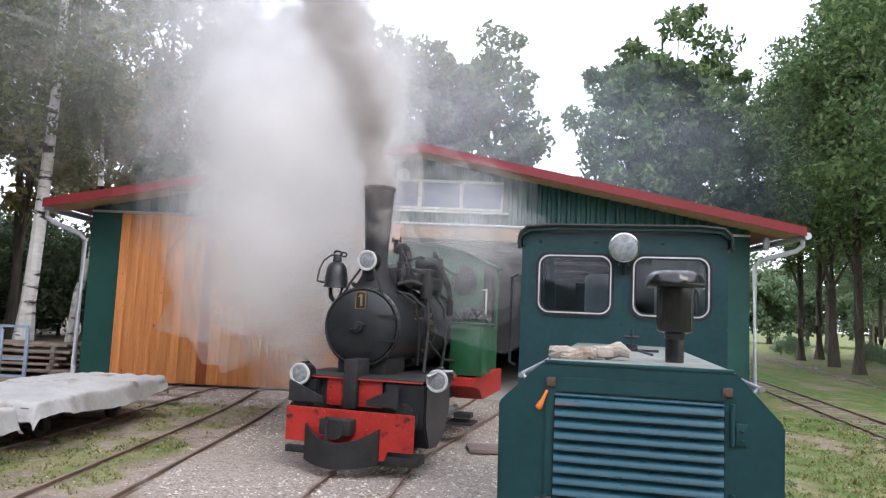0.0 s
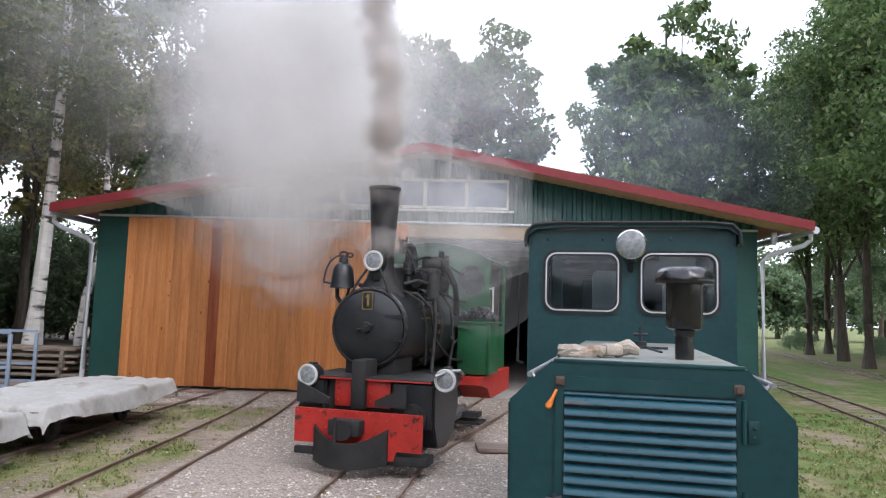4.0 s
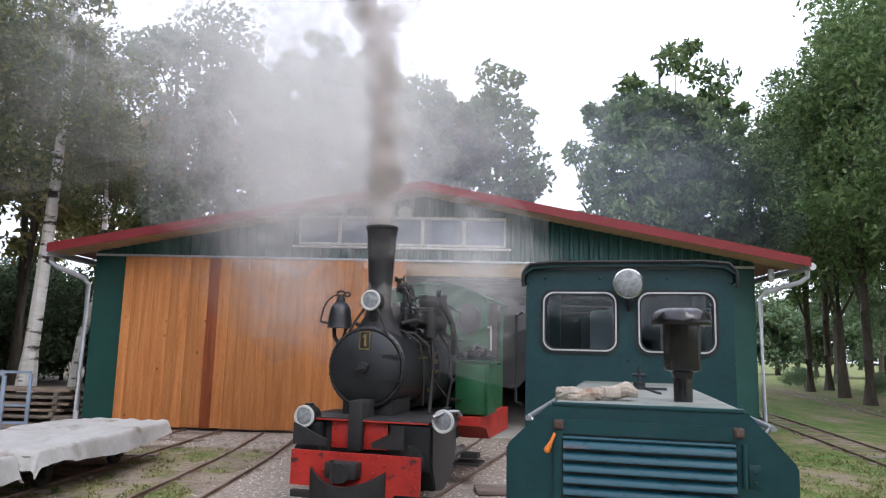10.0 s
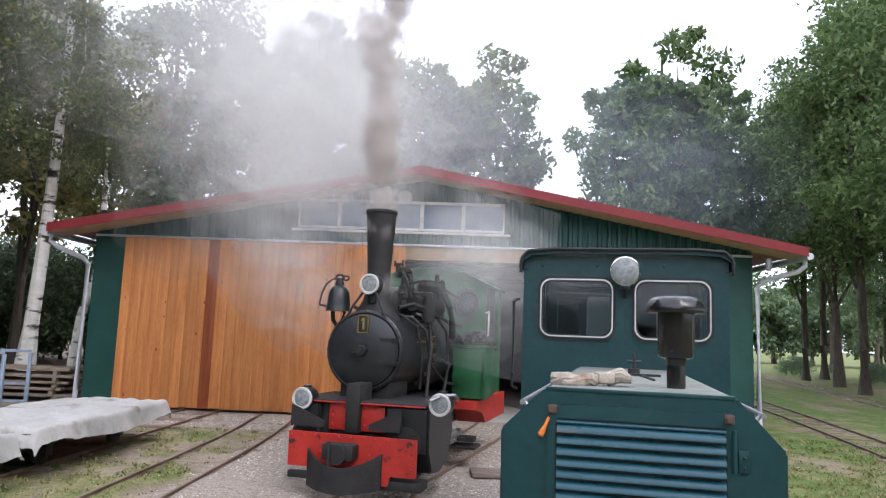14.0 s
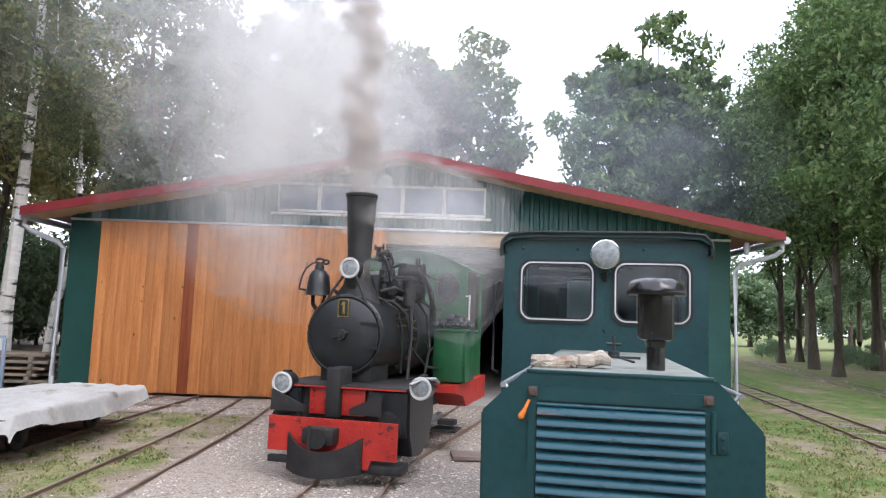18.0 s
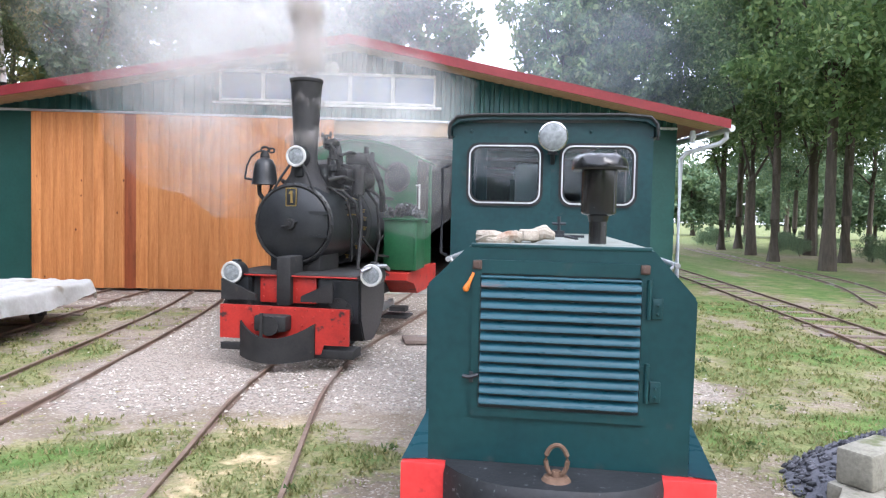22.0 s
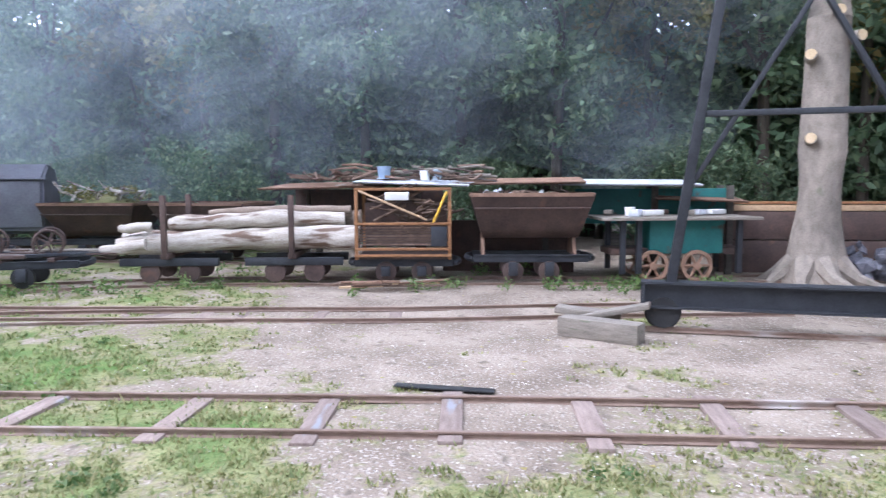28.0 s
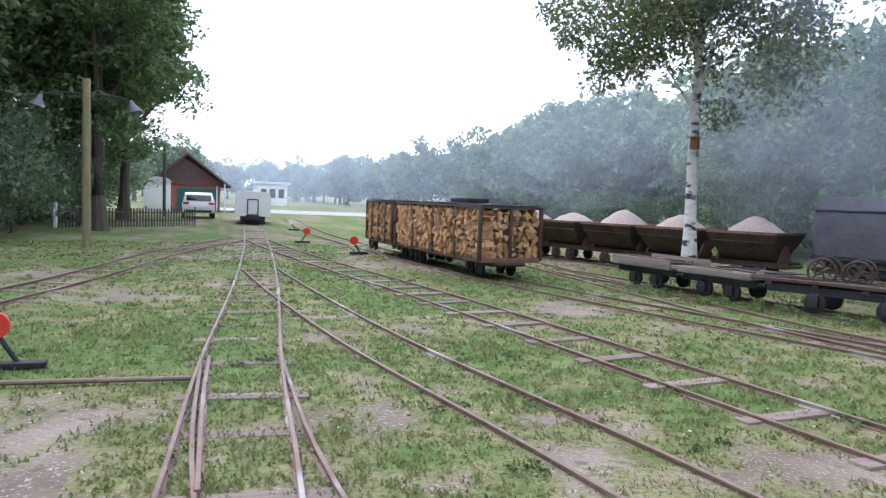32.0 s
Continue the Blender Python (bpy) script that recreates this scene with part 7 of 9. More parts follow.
def stick(name, m, pts, r, material, label, cat, group="", n=6):
    bm = bmesh.new()
    tube(bm, pts, r, n)
    return solid(name, bm, material, m, label, cat, group)


for k in range(26):
    a, b = rl.uniform(-0.6, 0.4), rl.uniform(-0.25, 0.25)
    z = rl.uniform(0.90, 1.30)
    stick("scrap_bar", m, [(a, rl.uniform(-0.42, 0.2), z), (a + rl.uniform(0.2, 0.6), rl.uniform(-0.42, 0.2), z + b)], rl.uniform(0.012, 0.03), M["scrap"], "bent rusty scrap bar in the crate wagon", "scrap bar", "scrap bars")
for p0, p1, mt, lb, r in (((0.66, -0.54, 1.38), (0.46, -0.50, 0.92), "yellow", "faded yellow plastic chute", 0.05), ((-0.66, -0.53, 1.40), (0.36, -0.53, 0.96), "pale_wood", "pale loose board leaning across the crate", 0.03)):
    d = Vector(p1) - Vector(p0)
    bm = bmesh.new()
    box(bm, (0, 0, 0), (0.09 if mt == "yellow" else 0.055, 0.03, d.length), bev=0.006)
    solid("loose_board", bm, M[mt], m @ (Matrix.Translation((Vector(p0) + Vector(p1)) / 2) @ d.to_track_quat('Z', 'Y').to_matrix().to_4x4()), lb + " on the scrap wagon", "board")
bm = bmesh.new()
box(bm, (0, 0, 0.06), (0.36, 0.2, 0.12), bev=0.01)
solid("plastic_tray", bm, M["paper"], m @ pose(-0.1, -0.3, 1.25), "white plastic tray among the scrap", "tray")

# lean-to roof of loose sheets behind the wagons
shel = thing("lean_to", Matrix(), "low lean-to of loose corrugated sheets over scrap", "lean-to")
for y0, y1, x, z, tl in ((-5.0, -3.0, -12.0, 1.60, 1.0), (-3.4, -1.6, -11.9, 1.50, -2), (-2.0, 0.2, -12.2, 1.60, 0.6), (-0.2, 2.0, -12.5, 1.57, -0.6), (1.4, 2.8, -12.9, 1.38, -2.0)):
    bm = bmesh.new()
    n = 24
    w = 0.75
    rows = []
    for j in range(n + 1):
        xx = -w + 2 * w * j / n
        zz = 0.012 * math.cos(j * math.pi)
        rows.append((bm.verts.new((xx, y0, zz)), bm.verts.new((xx, y1, zz)), bm.verts.new((xx, y0, zz - 0.012)), bm.verts.new((xx, y1, zz - 0.012))))
    for a, b in zip(rows, rows[1:]):
        bm.faces.new((a[0], a[1], b[1], b[0]))
        bm.faces.new((a[2], b[2], b[3], a[3]))
        bm.faces.new((a[0], b[0], b[2], a[2]))
        bm.faces.new((a[1], a[3], b[3], b[1]))
    for e in (rows[0], rows[-1]):
        bm.faces.new((e[0], e[2], e[3], e[1]))
    o = part("corrugated_sheet", bm, M["sheet_pale"] if rl.random() < 0.7 else M["rust_light"], shel, "pale corrugated sheet", 0)
    o.matrix_basis = pose(x, 0, z, tl, 3, 0)
for y in (-4.6, -2.6, -0.4, 1.4, 2.6):
    for x in (-12.55, -13.2):
        bm = bmesh.new()
        span(bm, x - 0.05, x + 0.05, y - 0.05, y + 0.05, 0, 1.5)
        part("post", bm, M["fence_wood"], shel)
for y0, y1, z0, z1, mt in ((-4.9, -2.2, 0.5, 1.45, "rust"), (0.1, 2.6, 0.85, 1.45, "teal"), (-2.2, 0.1, 0.0, 0.9, "rust")):
    bm = bmesh.new()
    span(bm, -12.85, -12.78, y0, y1, z0, z1, 0.01)
    part("side_panel", bm, M[mt], shel)
for k in range(40):
    y, x = rl.uniform(-4.6, -1.4), rl.uniform(-12.4, -11.5)
    stick("scrap_iron", Matrix(), [(x, y, 1.60 + rl.uniform(0, 0.1)), (x + rl.uniform(-0.1, 0.1), y + rl.uniform(-0.35, 0.35), 1.62 + rl.uniform(-0.02, 0.16)), (x + rl.uniform(-0.2, 0.2), y + rl.uniform(-0.5, 0.5), 1.62)], rl.uniform(0.012, 0.028), M["scrap"], "twisted rusty scrap on the lean-to roof", "scrap iron", "scrap on the roof", 5)
for y, mt, h in ((-2.35, "white_paint", 0.16), (-2.15, "label_grey", 0.18), (0.9, "paper", 0.14)):
    bm = bmesh.new()
    lathe(bm, [(0, 0), (0.07, 0), (0.085, h), (0.07, h), (0, 0.02)], None, 14)
    solid("bucket", bm, M[mt], pose(-11.75, y, 1.60 if y < 0 else 1.03, 0, 0, 0), "small pale plastic bucket among the scrap", "bucket")

# jumbled scrap on the lean-to, offcuts under the crate wagon, weeds round the wheels
rj = random.Random(31)
m = on_line(G_LINE, -2.62)
for k in range(34):
    x0, y0, z0 = rj.uniform(-1.2, 1.3), rj.uniform(0.25, 1.1), 1.60 + 0.16 * rj.random() ** 2
    a, ln = rj.uniform(0, 6.28), rj.uniform(0.2, 0.75)
    mid = Vector((x0, y0, z0 + rj.uniform(0.0, 0.08)))
    d = Vector((math.cos(a), 0.5 * math.sin(a), rj.uniform(-0.12, 0.12))) * ln / 2
    stick("scrap_bar", m, [mid - d, mid + Vector((0, 0, rj.uniform(0, 0.05))), mid + d], rj.uniform(0.012, 0.034), M[("scrap", "rust", "rust_light", "grey_wood")[k % 4]], "bent rusty scrap piece piled on the lean-to roof", "scrap bar", "scrap on the lean-to")
for x, y, z, a, w, mt, lb in ((0.9, 0.1, 1.50, 8, 0.9, "sheet_pale", "pale loose metal sheet over the crate wagon"), (0.2, 0.2, 1.47, -12, 0.7, "rust_light", "rusty loose metal sheet over the crate wagon"), (-0.7, 0.1, 1.49, 4, 0.8, "grey_wood", "weathered board lying over the crate wagon"), (1.6, 0.3, 1.52, -6, 1.0, "tar_steel", "dark loose metal sheet beside the crate wagon")):
    bm = bmesh.new()
    n = 10
    grid = [[bm.verts.new((w * (i / n - 0.5), 0.16 * (j - 0.5) * 2, 0.02 * math.sin(i * 0.9 + a) + 0.012 * (i % 2))) for j in (0, 1)] for i in range(n + 1)]
    for p, q in zip(grid, grid[1:]):
        bm.faces.new((p[0], q[0], q[1], p[1]))
    bmesh.ops.solidify(bm, geom=list(bm.faces), thickness=0.01)
    solid("loose_sheet", bm, M[mt], m @ pose(x, y, z, 3, rj.uniform(-6, 6), a), lb, "metal sheet" if "metal" in lb else "board")
bm = bmesh.new()
lathe(bm, [(0, 0), (0.09, 0), (0.115, 0.20), (0.105, 0.20), (0.085, 0.015), (0, 0.015)], None, 18)
solid("pail", bm, M["cage_blue"], m @ pose(-0.35, 0.35, 1.58, 0, 0, 0), "pale blue pail standing on the scrap", "pail")
for k in range(12):
    x0, y0 = rj.uniform(-0.7, 0.6), -0.78 + rj.uniform(-0.18, 0.14)
    a, ln = rj.uniform(-0.25, 0.25), rj.uniform(0.35, 0.95)
    stick("offcut", m, [(x0 - ln / 2, y0, 0.0 + 0.02 * (k % 4)), (x0 + ln / 2, y0 + a * ln, 0.02 + 0.025 * (k % 4))], rj.uniform(0.014, 0.032), M[("pale_wood", "scrap", "grey_wood", "rust_light")[k % 4]], "timber and iron offcut lying before the crate wagon", "offcut", "offcuts on the ground", 5)
rs = np.random.RandomState(17)
cs, sp = [], []
for k in range(230):
    y = rs.uniform(-13.5, 2.5)
    q = on_line(G_LINE, y) @ Vector((0, -0.62 - abs(rs.normal()) * 0.22 if k % 3 else 0.75 + abs(rs.normal()) * 0.3, 0))
    if fbm(q.x, q.y, 0.7, 2.2) < -0.05:
        continue
    tall = 0.05 + (0.26 if k % 3 == 0 else 0.12) * rs.random()
    for j in range(2):
        cs.append((q.x + rs.normal() * 0.06, q.y + rs.normal() * 0.06, tall * (0.4 + 0.6 * j)))
        sp.append(0.06 + tall * 0.35)
v, f = leaf_quads(rs, cs, sp, 22, 0.030, 0.9)
v[:, 2] = np.maximum(v[:, 2], -0.01)
tagged(new("weeds", np_mesh("weeds", v, f, M["weed"])), "green weeds growing round the siding wagons", "weeds", kind="stuff")
for k in range(26):
    y = rj.uniform(-12.8, -7.6)
    m = on_line(G_LINE, y)
    x0, a, ln = rj.uniform(-0.4, 0.4), rj.uniform(-0.35, 0.35), rj.uniform(0.5, 1.3)
    y0 = rj.uniform(-0.45, 0.35)
    stick("loose_bar", m, [(x0 - ln / 2, y0, 0.47 + 0.02 * (k % 3)), (x0, y0 + a * 0.2, 0.50 + 0.02 * (k % 3)), (x0 + ln / 2, y0 + a * ln * 0.5, 0.49 + 0.02 * (k % 3))], rj.uniform(0.012, 0.03), M[("rust", "dark_steel", "grey_wood", "scrap")[k % 4]], "old bar or batten lying on a flat wagon", "bar", "bars on the flat wagons", 5)

# tipper with a scrap load, dark brown tub
m = on_line(G_LINE, -0.68)
skip(m, "dark brown tipper skip loaded with scrap", "brown")
for k in range(30):
    a = rl.uniform(-0.75, 0.75)
    stick("scrap_bar", m, [(a, rl.uniform(-0.45, 0.45), 1.30 + rl.uniform(0, 0.06)), (a + rl.uniform(-0.3, 0.3), rl.uniform(-0.45, 0.45), 1.36 + rl.uniform(-0.02, 0.05))], rl.uniform(0.012, 0.04), M["scrap"] if k % 3 else M["sheet_pale"], "scrap piece lying in the brown skip", "scrap bar", "scrap bars", 5)

# teal tank trolley with a plank bench
m = on_line(G_LINE, 1.50)
t = thing("tank_trolley", m, "teal steel tank trolley on spoked rusty wheels", "trolley")
bm = bmesh.new()
span(bm, -0.42, 0.72, -0.36, 0.36, 0.42, 0.94, 0.02)
part("tank", bm, M["teal"], t, "teal painted steel tank")
for x0, x1 in ((-1.0, -0.42), (0.75, 1.1)):
    bm = bmesh.new()
    span(bm, x0, x1, -0.30, 0.30, 0.40, 0.50, 0.01)
    part("frame_end", bm, M["rust"], t)
for x in (-0.85, -0.6, 0.95):
    for y in (-0.4, 0.4):
        bm = bmesh.new()
        span(bm, x - 0.04, x + 0.04, y - 0.04, y + 0.04, 0.12, 0.93, 0.005)
        part("leg", bm, M["dark_steel"], t)
for y in (-0.48, -0.2, 0.1, 0.4):
    bm = bmesh.new()
    span(bm, -1.22, 1.22, y - 0.13, y + 0.13, 0.94, 0.985, 0.006)
    part("plank", bm, M["grey_wood"], t, "weathered plank top")
for x in (-0.38, 0.30):
    for s in (-1, 1):
        bm = bmesh.new()
        mm = Matrix.Translation((x, s * 0.40, 0.24)) @ Matrix.Rotation(radians(90), 4, 'X')
        lathe(bm, [(0.19, -0.03), (0.24, -0.03), (0.24, 0.03), (0.19, 0.03), (0.19, -0.03)], mm, 24)
        wh = part("spoked_wheel", bm, M["wheel_rust"], t, "rust-tan spoked wheel")
        bm = bmesh.new()
        lathe(bm, [(0, -0.05), (0.06, -0.04), (0.06, 0.04), (0, 0.05)], mm, 14)
        part("hub", bm, M["wheel_rust"], wh)
        for a in np.linspace(0, 2 * math.pi, 7)[:-1]:
            p, q = mm @ Vector((0.05 * math.cos(a), 0.05 * math.sin(a), 0)), mm @ Vector((0.2 * math.cos(a), 0.2 * math.sin(a), 0))
            bm = bmesh.new()
            tube(bm, [p, q], 0.022, 5)
            part("spoke", bm, M["wheel_rust"], wh)
for k in range(7):
    bm = bmesh.new()
    box(bm, (0, 0, 0), (rl.uniform(0.15, 0.4), rl.uniform(0.1, 0.2), rl.uniform(0.05, 0.12)), bev=0.01)
    solid("junk_block", bm, M[("grey_wood", "sheet_pale", "marble", "scrap")[k % 4]], m @ pose(-0.9 + k * 0.28, rl.uniform(-0.3, 0.3), 1.04, 0, 0, rl.uniform(0, 90)), "loose block of junk on the plank top", "junk", "junk on the trolley")

# lumber stacked on bearers beside the shed corner
lum = thing("lumber_stack", pose(-10.15, 15.1, 0, 0, 0, 1.5), "low stack of weathered brown boards beside the shed", "lumber stack")
bm = bmesh.new()
box(bm, (0, 0, 0), (3.7, 0.20, 0.06), bev=0.006)
STACK_BOARDS = [mesh_of("board", bm, M["grey_wood"]), None]
bm = bmesh.new()
box(bm, (0, 0, 0), (3.4, 0.17, 0.055), bev=0.006)
STACK_BOARDS[1] = mesh_of("board", bm, M["log_bark"])
bm = bmesh.new()
box(bm, (0, 0, 0), (0.09, 1.0, 0.10), bev=0.008)
BEARER = mesh_of("bearer", bm, M["grey_wood"])
rb = random.Random(15)
for lay in range(5):
    z = 0.10 + lay * 0.135
    for x in (-1.4, 0.0, 1.4):
        piece("bearer", BEARER, lum, pose(x + rb.uniform(-0.05, 0.05), 0, z - 0.06, 0, 0, rb.uniform(-2, 2)))
    for k in range(4):
        piece("board", STACK_BOARDS[rb.random() < 0.5], lum, pose(rb.uniform(-0.18, 0.18), -0.37 + k * 0.245, z + 0.022, 0, 0, rb.uniform(-0.8, 0.8)))

# boards stacked behind the big tree
for i, (z0, z1, mt) in enumerate(((0.0, 0.55, "rust"), (0.57, 1.05, "rust"), (1.06, 1.16, "pale_wood"), (1.17, 1.22, "ochre_rust"))):
    bm = bmesh.new()
    span(bm, -13.3 + 0.02 * i, -13.1, 2.6, 11.2, z0, z1, 0.008)
    solid("stacked_panel", bm, M[mt], Matrix(), "long rusty panel stacked on edge", "steel panel", "stacked panels")
for k in range(60):
    y0, x, z = rl.uniform(9.5, 13.5), rl.uniform(-14.6, -12.6), rl.uniform(0.02, 0.85)
    stick("timber_bar", Matrix(), [(x, y0, z), (x + rl.uniform(-0.2, 0.1), y0 + rl.uniform(3, 7), z + rl.uniform(-0.03, 0.03))], rl.uniform(0.03, 0.075), M[("sleeper", "rust", "grey_wood")[k % 3]], "long old rail or beam in the stack", "beam", "stacked rails and beams", 5)

# big tree with stub branches, roots
bt = thing("big_tree", pose(-11.95, 3.75, 0), "thick grey-brown tree trunk with sawn branch stubs", "tree")
bm = bmesh.new()
tube(bm, [(0, 0, -0.1), (0, 0, 0.25), (0.0, 0.0, 0.8), (0.02, 0.02, 2.0), (-0.02, 0.05, 4.0), (0.05, 0.1, 7.0), (0.0, 0.0, 11.0)], [0.62, 0.45, 0.37, 0.335, 0.32, 0.28, 0.15], 20)
for v in bm.verts:
    n_ = noise.noise(v.co * 2.3) * 0.03
    v.co.x += n_
    v.co.y += n_
part("trunk", bm, M["big_bark"], bt)
for a in np.linspace(0, 2 * math.pi, 9)[:-1]:
    bm = bmesh.new()
    r2 = rl.uniform(0.8, 1.25)
    tube(bm, [(0.30 * math.cos(a), 0.30 * math.sin(a), 0.30), (0.60 * math.cos(a + 0.1), 0.60 * math.sin(a + 0.1), 0.08), (r2 * math.cos(a + 0.25), r2 * math.sin(a + 0.25), -0.04)], [0.20, 0.11, 0.04], 8)
    part("root", bm, M["big_bark"], bt)
for yy, zz, a in ((-0.33, 3.42, 0.3), (0.36, 3.68, 0.1), (0.05, 4.05, 0.0), (-0.28, 2.2, 0.2)):
    bm = bmesh.new()
    cyl(bm, (0.10, yy * 0.7, zz - 0.02), (0.36, yy, zz), 0.10, 0.085, 12)
    sb = part("branch_stub", bm, M["big_bark"], bt)
    bm = bmesh.new()
    cyl(bm, (0.355, yy, zz), (0.368, yy * 1.01, zz), 0.080, 0.078, 14)
    part("sawn_face", bm, M["cut_wood"], sb, "pale sawn face")
big_crown, big_cs = crown(131, 4.2, 6.5, 15.0, 90, 120, 0.13, M["leaf_oak"])
piece("crown", big_crown, bt, Matrix())

# gantry crane leg frame
gan = thing("gantry_crane", pose(-7.80, 2.17, 0.05, 0, 0, 82.5 - 90), "black steel gantry crane leg on two rail wheels", "gantry crane")


def gbar(a, b, w, d, name="strut", z_extra=None):
    p, q = Vector((0, a[0], a[1])), Vector((0, b[0], b[1]))
    if z_extra:
        p.x, q.x = z_extra
    dd = q - p
    bm = bmesh.new()
    box(bm, (0, 0, 0), (d, w, dd.length), bev=0.006)
    o = part(name, bm, M["dark_steel"], gan)
    o.matrix_basis = Matrix.Translation((p + q) / 2) @ dd.to_track_quat('Z', 'X').to_matrix().to_4x4()
    return o


for z in (0.20, 0.455):
    bm = bmesh.new()
    span(bm, -0.11, 0.11, -1.63, 1.65, z, z + 0.022)
    part("girder_flange", bm, M["dark_steel"], gan)
bm = bmesh.new()
span(bm, -0.012, 0.012, -1.63, 1.65, 0.22, 0.457)
for y in (-1.6, 1.62):
    span(bm, -0.10, 0.10, y - 0.012, y + 0.012, 0.22, 0.457)
part("bottom_girder", bm, M["dark_steel"], gan, "black steel I-beam girder")
for y in (-1.40, 1.42):
    bm = bmesh.new()
    mm = Matrix.Translation((0, y, 0.15)) @ Matrix.Rotation(radians(90), 4, 'Y')
    lathe(bm, [(0, -0.06), (0.07, -0.06), (0.08, -0.04), (0.15, -0.04), (0.17, -0.06), (0.19, -0.05), (0.19, -0.03), (0.16, -0.02), (0.16, 0.06), (0.08, 0.05), (0, 0.06)], mm, 22)
    part("rail_wheel", bm, M["soot"], gan, "flanged iron wheel")
gbar((-1.33, 0.45), (-0.55, 6.0), 0.10, 0.10, "leg")
gbar((1.33, 0.45), (0.35, 6.0), 0.11, 0.11, "leg")
gbar((-1.08, 2.20), (1.02, 2.20), 0.075, 0.06, "tie_bar")
gbar((1.18, 1.30), (-0.72, 4.6), 0.075, 0.05, "brace")
gbar((-1.20, 1.40), (0.62, 4.5), 0.06, 0.05, "brace")
gbar((1.05, 1.9), (0.55, 5.8), 0.07, 0.07, "rear_strut", (-0.05, -0.9))
gbar((-0.62, 5.95), (0.42, 5.95), 0.12, 0.12, "head_beam")
# timber block and planks before the wheel
for x, y, z, rz, ry, s in ((-7.55, 0.10, 0.09, 62, 0, (0.85, 0.22, 0.20)), (-7.95, 0.28, 0.20, 75, -14, (0.75, 0.20, 0.06)), (-8.15, 0.02, 0.15, 80, 5, (0.7, 0.24, 0.07))):
    bm = bmesh.new()
    box(bm, (0, 0, 0), s, bev=0.012)
    solid("timber_block", bm, M["grey_wood"], pose(x, y, z, 0, ry, rz), "weathered grey timber wedged before the crane wheel", "timber", "loose timbers")
bm = bmesh.new()
box(bm, (0, 0, 0.012), (0.78, 0.09, 0.016), bev=0.004)
solid("flat_iron", bm, M["soot"], pose(-5.60, -1.23, 0.0, 0, 0, 84), "dark iron strip lying beside the track", "iron strip")
bm = bmesh.new()
box(bm, (0, 0, 0.02), (0.75, 0.28, 0.03), bev=0.006)
solid("flat_board", bm, M["grey_wood"], pose(-8.1, 4.35, 0.0, 0, 0, 70), "pale board lying on the ground", "board")

# bench
bn = thing("garden_bench", pose(-11.45, 6.05, 0, 0, 0, 76 + 0), "dark grey slatted garden bench", "bench")
for x in (-0.72, 0.72):
    for y, h in ((-0.25, 0.62), (0.25, 0.95)):
        bm = bmesh.new()
        span(bm, x - 0.035, x + 0.035, y - 0.035, y + 0.035, 0, h, 0.006)
        part("leg", bm, M["bench_grey"], bn)
    bm = bmesh.new()
    span(bm, x - 0.04, x + 0.04, -0.30, 0.27, 0.61, 0.65, 0.006)
    part("armrest", bm, M["bench_grey"], bn)
for k in range(4):
    bm = bmesh.new()
    span(bm, -0.72, 0.72, -0.27 + k * 0.13, -0.17 + k * 0.13, 0.42, 0.445, 0.004)
    part("seat_slat", bm, M["bench_grey"], bn)
for k in range(5):
    bm = bmesh.new()
    span(bm, -0.72, 0.72, 0.235, 0.262, 0.52 + k * 0.095, 0.605 + k * 0.095, 0.004)
    part("back_slat", bm, M["bench_grey"], bn)
for x, y, rz, tl in ((-11.55, 4.98, 80, -12), (-11.70, 6.80, 76, -5), (-11.55, 7.25, 70, -14)):
    bm = bmesh.new()
    box(bm, (0, 0, 0.52), (0.34, 0.03, 1.04), bev=0.004)
    solid("leaning_panel", bm, M["marble"], pose(x, y, 0, tl, 0, rz), "pale panel leaning upright by the bench", "panel", "leaning panels")
rb = random.Random(9)
for k in range(50):
    bm = bmesh.new()
    bmesh.ops.create_icosphere(bm, subdivisions=1, radius=rb.uniform(0.06, 0.16))
    for v in bm.verts:
        v.co += Vector((rb.uniform(-.03, .03), rb.uniform(-.03, .03), rb.uniform(-.03, .03)))
    a = rb.random()
    solid("rubble_stone", bm, M["slag"], pose(-12.2 + rb.uniform(-0.35, 0.35), 4.75 + rb.uniform(-0.5, 0.5), 0.05 + 0.7 * a * rb.random(), rb.uniform(0, 90), rb.uniform(0, 90), 0), "grey rubble stone in a heap behind the bench", "stone", "rubble heap", smooth=0)

# liquid container in a cage
ibc = thing("liquid_container", pose(-7.35, 5.55, 0, 0, 0, 14), "white plastic liquid container in a steel cage on a pallet", "container")
bm = bmesh.new()
box(bm, (0, 0, 0.70), (0.98, 1.12, 0.98), bev=0.07)
part("tank", bm, M["ibc_white"], ibc, "milky white plastic tank")
bm = bmesh.new()
cyl(bm, (0, 0, 1.18), (0, 0, 1.23), 0.11, n=18)
part("lid", bm, M["dark_steel"], ibc)
for z in (0.22, 0.46, 0.70, 0.94, 1.17):
    bm = bmesh.new()
    tube(bm, [(-0.52, -0.59, z), (0.52, -0.59, z), (0.52, 0.59, z), (-0.52, 0.59, z), (-0.52, -0.59, z)], 0.012, 6)
    part("cage_ring", bm, M["zinc"], ibc)
for k in range(6):
    for s in (-1, 1):
        bm = bmesh.new()
        x = -0.5 + k * 0.2
        tube(bm, [(x, s * 0.585, 0.18), (x, s * 0.585, 1.19)], 0.011, 6)
        part("cage_bar", bm, M["zinc"], ibc)
        bm = bmesh.new()
        y = -0.56 + k * 0.225
        tube(bm, [(s * 0.515, y, 0.18), (s * 0.515, y, 1.19)], 0.011, 6)
        part("cage_bar", bm, M["zinc"], ibc)
bm = bmesh.new()
